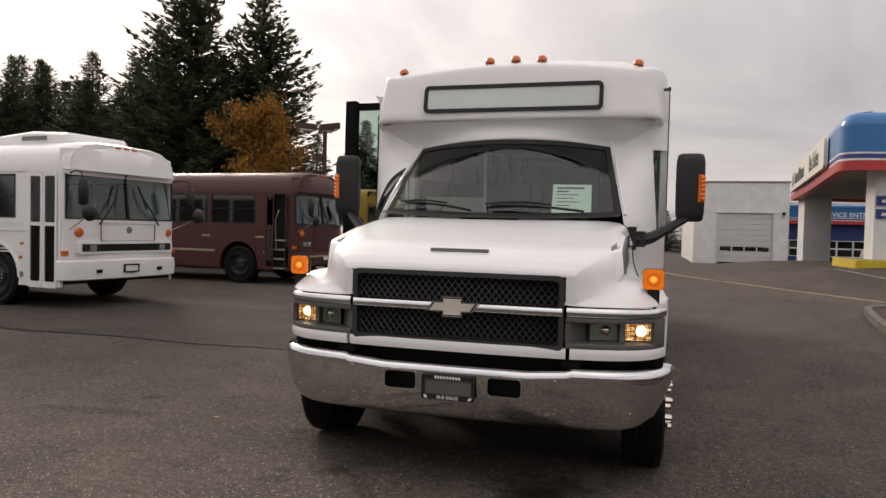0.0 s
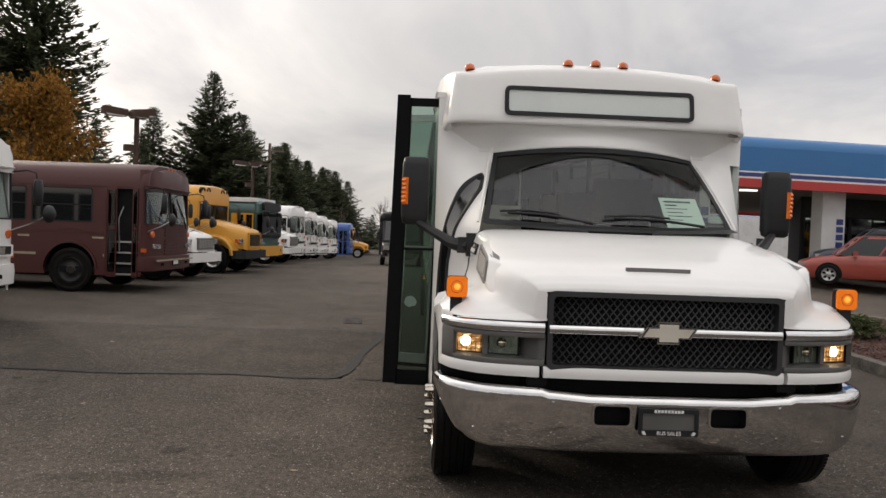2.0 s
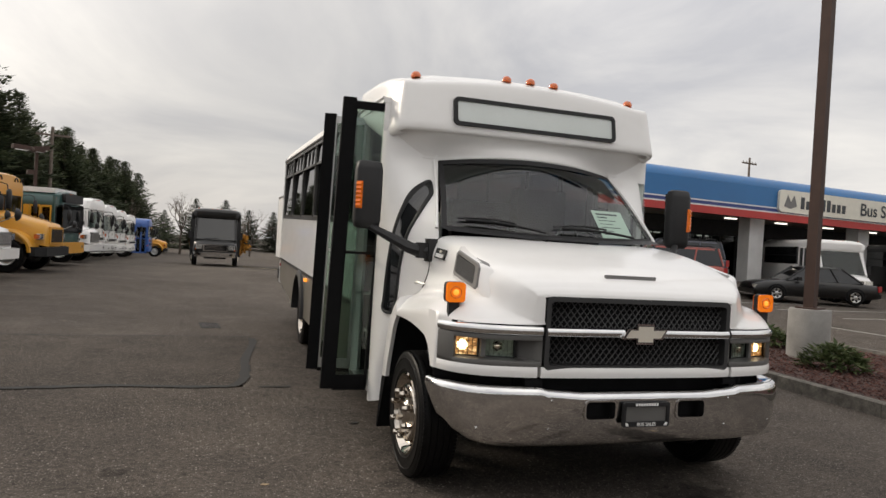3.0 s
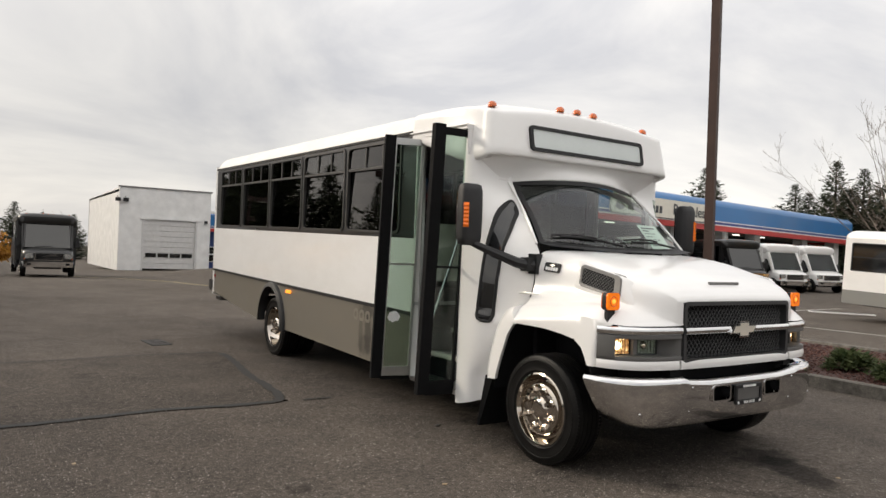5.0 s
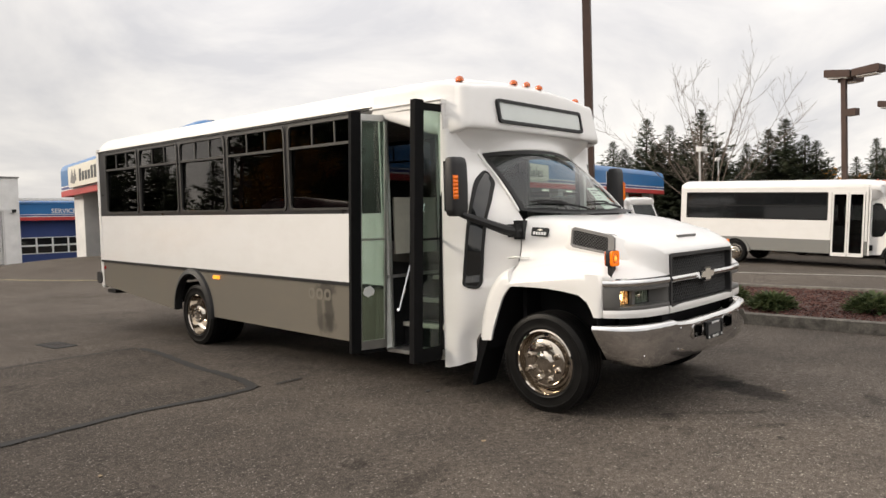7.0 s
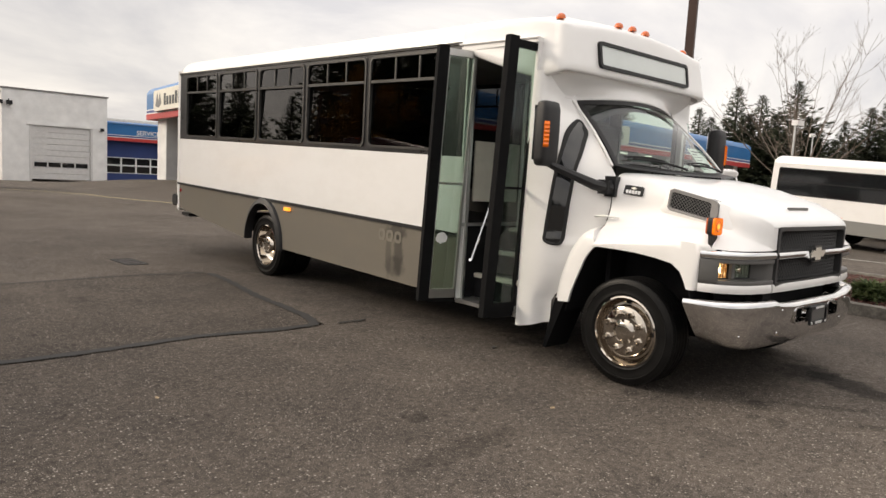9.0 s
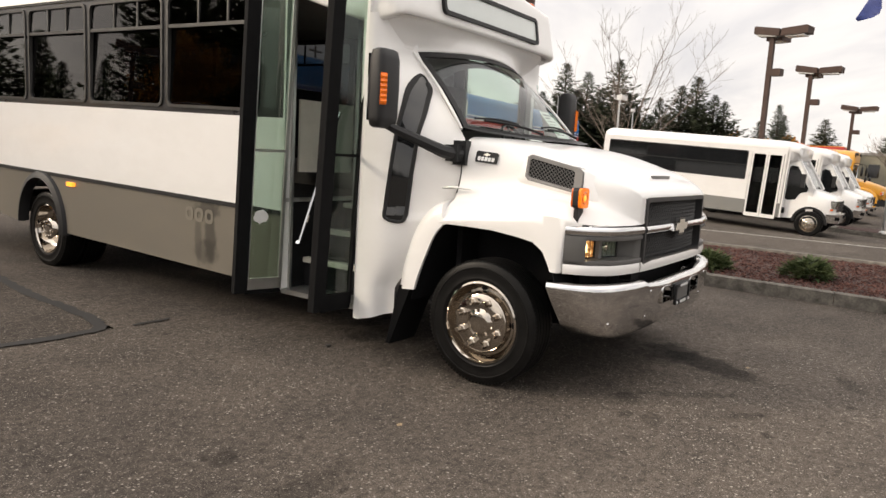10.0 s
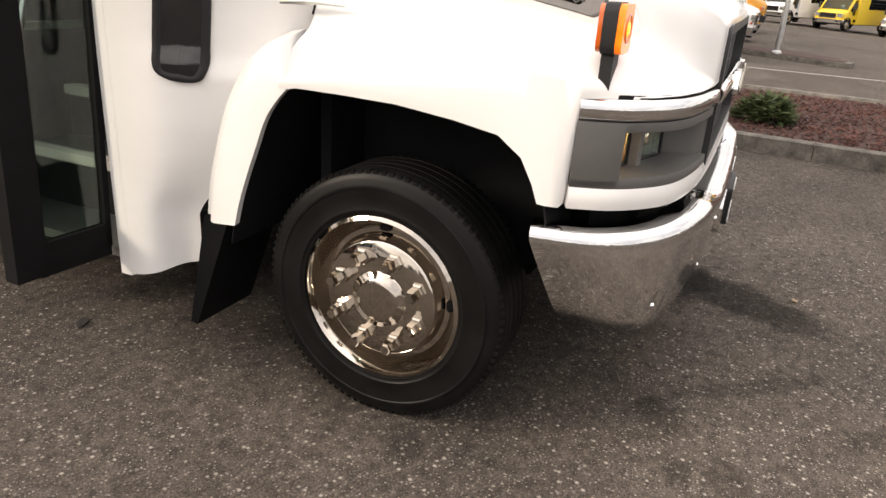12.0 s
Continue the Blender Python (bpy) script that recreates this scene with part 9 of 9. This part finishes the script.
def conifer_meshes(key, H, R, seed, gap, count, mat):
    """Trunk and crown of drooping boughs made of many small sprays."""
    if key in TREES:
        return TREES[key]
    rnd = random.Random(seed)
    bm = nb()
    tube(bm, [(0, 0, 0), (0.05, 0, H * 0.3), (0.0, 0.05, H * 0.65), (0, 0, H * 0.99)], [H * 0.018, H * 0.014, H * 0.008, 0.015], 8)
    verts, faces = [], []

    def spray(c, d, l, w, tilt):
        side = d.cross(Vector((0, 0, 1)))
        if side.length < 1e-3:
            side = Vector((1, 0, 0))
        side.normalize()
        side = (side * math.cos(tilt) + Vector((0, 0, 1)) * math.sin(tilt))
        b = len(verts)
        verts.extend([tuple(c - d * l * 0.25), tuple(c + side * w + d * l * 0.2 - Vector((0, 0, w * 0.5))), tuple(c + d * l), tuple(c - side * w + d * l * 0.2 - Vector((0, 0, w * 0.5)))])
        faces.append((b, b + 1, b + 2))
        faces.append((b, b + 2, b + 3))
    lobes = [rnd.uniform(0, 6.28) for _ in range(4)]
    N = int(count)
    for i in range(N):
        f = 0.05 + 0.94 * ((i + rnd.random()) / N) ** 0.92
        z = H * f
        a = i * 2.39996 + rnd.uniform(-0.5, 0.5)
        shape = 1 + 0.16 * math.sin(2 * a + lobes[0] + 3 * f) + 0.14 * math.sin(3 * a + lobes[1] - 5 * f)
        reach = R * min(1.0, (1 - f) * 1.02 + 0.02) ** 1.0 * shape * min(1.0, 0.55 + f * 4)
        if rnd.random() < gap:
            reach *= 0.45
        l = max(0.16, reach * rnd.choice((0.62, 0.8, 0.95, 1.05, 1.22)) * rnd.uniform(0.9, 1.1))
        up = -0.32 + 0.75 * f + rnd.uniform(-0.12, 0.12)
        d0 = Vector((math.cos(a), math.sin(a), up))
        n = max(2, int(l / 0.34))
        pts = []
        for q in range(n + 1):
            t = q / n
            pts.append(Vector((0, 0, z)) + d0 * l * t + Vector((0, 0, -0.30 * l * t * (1 - t) + 0.16 * l * t * t)))
        if l > 1.2 and i % 3 == 0:
            tube(bm, [pts[0], pts[n // 2], pts[-1]], [0.035, 0.02, 0.008], 3)
        for q in range(1, n + 1):
            t = q / n
            if t < 0.22:
                continue
            d = (pts[q] - pts[q - 1]).normalized()
            size = 0.30 + 0.70 * min(1, l / 1.5)
            w = (0.62 * (1 - 0.55 * t) + 0.14) * size
            for sgn in (-1, 1, -1, 1):
                rot = Matrix.Rotation(sgn * rnd.uniform(0.55, 1.05), 3, "Z")
                dd = ((rot @ d) + Vector((0, 0, -rnd.uniform(0.05, 0.40)))).normalized()
                spray(pts[q] + Vector((rnd.uniform(-0.18, 0.18), rnd.uniform(-0.18, 0.18), rnd.uniform(-0.20, 0.08))), dd, w * rnd.uniform(0.55, 1.25), 0.105 * size * rnd.uniform(0.7, 1.4), rnd.uniform(-0.6, 0.6))
            spray(pts[q], (d + Vector((0, 0, rnd.uniform(-0.35, 0.2)))).normalized(), 0.45 * size * rnd.uniform(0.7, 1.2), 0.14 * size, rnd.uniform(-0.7, 0.7))
    for q in range(6):
        spray(Vector((0, 0, H * (0.95 + 0.008 * q))), Vector((math.cos(q), math.sin(q), 1.2)).normalized(), 0.35, 0.07, 0.2)
    me = bpy.data.meshes.new("crown")
    me.from_pydata(verts, [], faces)
    me.materials.append(M[mat])
    TREES[key] = (put_mesh("trunk", bm, "trunk"), me)
    return TREES[key]


def conifer(x, y, z, H, kind, turn, scale, label="dark green fir with drooping boughs"):
    spec = {"a": (16.0, 4.0, 3, 0.10, 520), "b": (13.0, 3.0, 8, 0.08, 420), "c": (12.0, 2.5, 15, 0.18, 340), "d": (18.0, 5.2, 23, 0.16, 620), "f": (13.0, 3.0, 31, 0.12, 300), "g": (13.0, 2.6, 44, 0.25, 300)}[kind]
    tr, cr = conifer_meshes(kind, *spec, "needles_far" if kind in "fg" else "needles")
    s = H / spec[0]
    scale *= 1.45 if kind in "fg" else 1.0
    t = thing("conifer", label, "tree", "conifers round the lot", pose(x, y, z, 0, 0, turn) @ Matrix.Diagonal((s * scale, s * scale, s, 1)))
    share("trunk", tr, t, Matrix())
    share("crown", cr, t, Matrix())


def leafy_tree(x, y, z, H, R, mat, seed, label, n=5200, leaf=0.16):
    rnd = random.Random(seed)
    t = thing("deciduous_tree", label, "tree", "autumn trees", pose(x, y, z))
    bm = nb()
    tube(bm, [(0, 0, 0), (0.1, 0, H * 0.25), (0, 0.1, H * 0.5), (0, 0, H * 0.9)], [0.16, 0.12, 0.08, 0.02], 8)
    tips = []
    for k in range(26):
        a, zz = rnd.uniform(0, 6.28), H * rnd.uniform(0.15, 0.85)
        r = R * (1 - (zz / H - 0.35) ** 2 * 1.9) * rnd.uniform(0.55, 1.0)
        e = Vector((math.cos(a) * r, math.sin(a) * r, zz + r * 0.35))
        tube(bm, [(0, 0, zz * 0.85), e * 0.5 + Vector((0, 0, zz * 0.45)), e], [0.05, 0.03, 0.01], 5)
        tips.append((Vector((0, 0, zz * 0.85)), e))
    part("trunk", bm, "trunk", t)
    verts, faces = [], []
    for k in range(n):
        p, e = tips[rnd.randrange(len(tips))]
        f = rnd.uniform(0.25, 1.08)
        c = p.lerp(e, f) + Vector((rnd.gauss(0, 0.32), rnd.gauss(0, 0.32), rnd.gauss(0, 0.30))) * (R / 3)
        m = Matrix.Translation(c) @ Euler((rnd.uniform(0, 6), rnd.uniform(0, 6), rnd.uniform(0, 6))).to_matrix().to_4x4()
        l = leaf * rnd.uniform(0.6, 1.3)
        b = len(verts)
        verts += [tuple(m @ Vector(q)) for q in ((-l, 0, 0), (0, l * 0.6, 0), (l, 0, 0), (0, -l * 0.6, 0))]
        faces += [(b, b + 1, b + 2), (b, b + 2, b + 3)]
    me = bpy.data.meshes.new("crown")
    me.from_pydata(verts, [], faces)
    me.materials.append(M[mat])
    ob = new("crown", me)
    ob.parent = t


def bare_tree(x, y, z, H, seed, spread=0.55, levels=5, label="bare leafless tree with fine upswept branches", group="bare trees"):
    rnd = random.Random(seed)
    t = thing("bare_tree", label, "tree", group, pose(x, y, z))
    big, small = nb(), nb()

    def grow(p, d, l, r, lev):
        n = 4
        pts, q = [p], p.copy()
        dd = d.copy()
        for k in range(n):
            dd = (dd + Vector((rnd.gauss(0, 0.11), rnd.gauss(0, 0.11), 0.05))).normalized()
            q = q + dd * l / n
            pts.append(q.copy())
        tube(big if lev < 2 else small, pts, [r * (1 - 0.45 * k / n) for k in range(n + 1)], 6 if lev < 2 else 3)
        if lev >= levels:
            return
        kids = 3 if lev < 2 else 3
        for k in range(kids + (1 if lev == 0 else 0)):
            a = rnd.uniform(0, 6.28)
            side = Vector((math.cos(a), math.sin(a), 0))
            side = (side - dd * side.dot(dd)).normalized()
            nd = (dd + side * spread * rnd.uniform(0.6, 1.35) + Vector((0, 0, 0.12))).normalized()
            i = rnd.choice((2, 3, 4)) if k else 4
            grow(pts[i], nd, l * rnd.uniform(0.58, 0.80), max(0.008, r * 0.55), lev + 1)
    grow(Vector((0, 0, 0)), Vector((0.05, 0, 1)), H * 0.30, H * 0.017, 0)
    part("trunk", big, "trunk" if levels < 5 else "twig", t)
    part("branchwork", small, "twig", t)


def fan_tree(x, y, z, H, seed):
    """Bare tree of several long stems that fan out from low down."""
    rnd = random.Random(seed)
    t = thing("bare_tree", "tall bare tree with long fanned arching branches", "tree", "bare trees", pose(x, y, z))
    big, small = nb(), nb()
    tube(big, [(0, 0, 0), (0.05, 0, 0.8), (0, 0.05, 1.6)], [0.20, 0.16, 0.14], 8)
    def twigs(pts, l, lev):
        for k in range(9 if lev == 0 else 5):
            i = rnd.uniform(0.25, 0.98)
            p = Vector(catmull(pts, i))
            d = (Vector(catmull(pts, min(1, i + 0.05))) - p)
            if d.length < 1e-4:
                continue
            d.normalize()
            sd = Vector((rnd.gauss(0, 1), rnd.gauss(0, 1), rnd.gauss(0.2, 0.6))).normalized()
            d = (d + sd * 0.85).normalized()
            q = [p]
            ll = l * rnd.uniform(0.5, 1.0) * (1.15 - 0.6 * i)
            for j in range(4):
                d = (d + Vector((rnd.gauss(0, 0.12), rnd.gauss(0, 0.12), 0.08))).normalized()
                q.append(q[-1] + d * ll / 4)
            tube(small, q, [0.013 if lev == 0 else 0.008] + [0.009 if lev == 0 else 0.006] * 2 + [0.005, 0.004], 3)
            if lev < 1:
                twigs(q, ll * 0.55, lev + 1)
    for k in range(15):
        a = 2 * math.pi * k / 15 + rnd.uniform(-0.2, 0.2)
        lean = (0.25, 0.75, 1.3)[k % 3] * rnd.uniform(0.7, 1.2)
        l = H * rnd.uniform(0.78, 1.0)
        d = Vector((math.cos(a) * lean, math.sin(a) * lean, 1.0)).normalized()
        pts = [Vector((0, 0, 1.0 + 0.06 * k))]
        for j in range(6):
            d = (d + Vector((rnd.gauss(0, 0.05), rnd.gauss(0, 0.05), 0.03 if lean > 0.5 else 0))).normalized()
            pts.append(pts[-1] + d * l / 6)
        tube(big, pts, [0.050, 0.038, 0.029, 0.021, 0.015, 0.010, 0.005], 5)
        twigs(pts, l * 0.34, 0)
    part("trunk", big, "twig", t)
    part("branchwork", small, "twig", t)


RIGHT_FIRS = ((26.1, 74.0, 11.3, "f", 1.0), (24.4, 74.0, 10.5, "f", 1.1), (22.1, 74.0, 11.8, "f", 1.1), (21.2, 74.0, 8.6, "f", 1.2), (20.5, 74.0, 7.3, "g", 1.3), (18.9, 74.0, 8.2, "f", 1.1), (17.4, 74.0, 9.4, "f", 1.2), (16.3, 74.0, 10.3, "f", 1.2), (15.0, 74.0, 8.6, "f", 1.2), (14.3, 74.0, 8.0, "f", 1.2), (28.7, 74.0, 9.2, "f", 1.1), (27.8, 74.0, 8.4, "f", 1.2), (10.6, 74.0, 7.8, "g", 1.1), (23.4, 74.0, 8.8, "f", 1.3), (25.2, 74.0, 8.7, "f", 1.3), (10.2, 79.6, 7.3, "g", 1.2), (11.8, 79.6, 6.6, "f", 1.0), (34.9, 84.9, 12.3, "f", 1.2), (34.3, 84.9, 10.9, "g", 1.2))
# left side, behind the parked row
for i, (x, y, H, k, w) in enumerate((
        (-28.5, 38.7, 19.5, "d", 1.05), (-25.3, 42.3, 18.2, "d", 1.15), (-32.5, 41.0, 15.5, "a", 1.1), (-30.0, 44.5, 14.0, "b", 1.3), (-27.0, 45.5, 13.0, "b", 1.3), (-43.4, 41.5, 13.7, "b", 1.2), (-42.7, 45.1, 12.8, "b", 1.2), (-40.9, 36.8, 12.6, "a", 1.0),
        (-39.5, 45.2, 12.4, "b", 1.2), (-47.0, 39.0, 13.0, "a", 1.0), (-36.0, 43.0, 13.0, "b", 1.3), (-50.0, 34.0, 12.0, "b", 1.2), (-46.0, 30.0, 11.5, "a", 1.0), (-34.0, 36.0, 10.5, "b", 1.4), (-38.0, 39.5, 11.5, "b", 1.4), (-44.0, 34.0, 11.0, "b", 1.4),
        (-37.0, 44.0, 14.2, "b", 1.5), (-41.5, 44.5, 15.0, "a", 1.2), (-45.5, 44.0, 14.0, "b", 1.5), (-49.0, 45.0, 15.2, "a", 1.2), (-34.2, 45.0, 13.2, "b", 1.5), (-52.5, 43.0, 14.0, "b", 1.5), (-39.5, 48.0, 13.6, "b", 1.6), (-47.5, 48.0, 13.8, "b", 1.6),
        (-24.2, 58.0, 11.8, "b", 1.5), (-19.4, 57.8, 14.8, "a", 1.5), (-21.0, 60.0, 12.0, "b", 1.3), (-17.6, 60.5, 12.0, "b", 1.3), (-22.0, 50.0, 8.5, "b", 1.2), (-30.0, 50.0, 11.0, "b", 1.2), (-27.0, 54.0, 10.0, "c", 1.2))):
    conifer(x, y, ground_z(y), H, k, 37 * i, w)
rnd = random.Random(12)
for i in range(24):
    y = 62.5 + 2.6 * i
    x = -19.6 + 0.075 * (y - 60) + rnd.uniform(-1.6, 1.6)
    conifer(x, y, ground_z(y), (11.6 if i < 8 else 12.6) + rnd.uniform(-1.6, 1.2), rnd.choice("bbac"), rnd.uniform(0, 360), rnd.uniform(1.5, 1.9))
leafy_tree(-21.6, 35.2, -0.2, 9.8, 3.0, "autumn", 5, "tree with sparse golden-brown autumn leaves", 13000, 0.10)
leafy_tree(-38.0, 38.0, -0.2, 6.5, 2.2, "autumn", 6, "smaller tree with golden-brown autumn leaves", 2600)
bare_tree(-7.5, 110.0, -2.2, 11.5, 3, 0.60, 4)
bare_tree(-13.0, 100.0, -1.9, 9.0, 13, 0.60, 4)
bare_tree(2.9, 118.0, -2.3, 10.0, 4, 0.60, 4)
leafy_tree(-4.0, 108.0, -2.2, 4.5, 2.4, "orange_leaf", 9, "low shrubby tree with yellow leaves", 1500, 0.2)
leafy_tree(0.5, 100.0, -2.0, 3.6, 1.6, "orange_leaf", 19, "low shrubby tree with orange leaves", 1200, 0.2)
# right side, beyond the showroom: (bearing from the east in degrees, distance, height, kind, breadth)
for i, (az, dist, H, k, w) in enumerate(RIGHT_FIRS):
    conifer(-6.9 + dist * math.cos(radians(az)), 1.5 + dist * math.sin(radians(az)), 0, H, k, 53 * i, w, "distant dark green fir")
fan_tree(39.0, 19.6, 0.0, 10.8, 33)
bare_tree(64.0, 4.7, -0.25, 7.2, 8, 0.85, 5)
bare_tree(66.0, 2.5, -0.35, 6.2, 18, 0.60, 5)
bare_tree(60.0, 56.0, 0, 9.5, 28, 0.60, 4)
for k, (x, y, H) in enumerate(((88.0, 25.0, 6.8), (89.5, 21.5, 6.2), (91.0, 17.5, 6.5))):
    leafy_tree(x, y, 0, H, 2.6, "orange_leaf", 70 + k, "distant tree with orange autumn leaves", 1800, 0.24)
# behind the camera and all round, so that glass and chrome mirror a wooded edge
rnd = random.Random(77)
for k in range(64):
    a = radians(175 + 3.3 * k + rnd.uniform(-1.5, 1.5))
    r = rnd.uniform(95, 118)
    conifer(r * math.cos(a) + 5, r * math.sin(a) + 5, 0, rnd.uniform(7.5, 10), "f", rnd.uniform(0, 360), rnd.uniform(1.2, 1.6), "distant dark green fir")
for k in range(40):
    x = -110 + 6.0 * k
    conifer(x + rnd.uniform(-2, 2), 150 + rnd.uniform(-10, 14), -2.3, rnd.uniform(7, 11), "f", rnd.uniform(0, 360), 1.3, "distant dark green fir")

# utility poles and cables
for x, y, z, h in ((-15.2, 60.0, -0.8, 9.5), (52.0, 62.0, 0.0, 13.0)):
    p = thing("utility_pole", "weathered grey wooden utility pole with crossarm", "pole", "utility poles", pose(x, y, z, 0, 0, 12))
    part("pole", cyl(nb(), (0, 0, 0), (0, 0, h), 0.17, 0.11, 10), "twig", p)
    part("crossarm", box(nb(), -1.2, 1.2, -0.06, 0.06, h - 0.7, h - 0.55), "twig", p)
    for k in (-1.05, -0.45, 0.45, 1.05):
        part("insulator", lathe(nb(), [(0.0, 0.16), (0.05, 0.12), (0.03, 0.0)], 8, "z", (k, 0, h - 0.55)), "vent_grey", p)
for k, (x, y) in enumerate(((31.0, 17.0), (52.0, 24.0), (70.0, 30.0))):
    p = thing("area_light", "pale slim area light pole with a small head", "lamp", "far area lights", pose(x, y, 0, 0, 0, 30 * k))
    part("pole", cyl(nb(), (0, 0, 0), (0, 0, 5.0 + k), 0.07, 0.05, 8), "alu", p)
    part("lamp_head", box(nb(), -0.1, 0.7, -0.16, 0.16, 4.95 + k, 5.2 + k), "stripe_white", p, bevel=0.02)
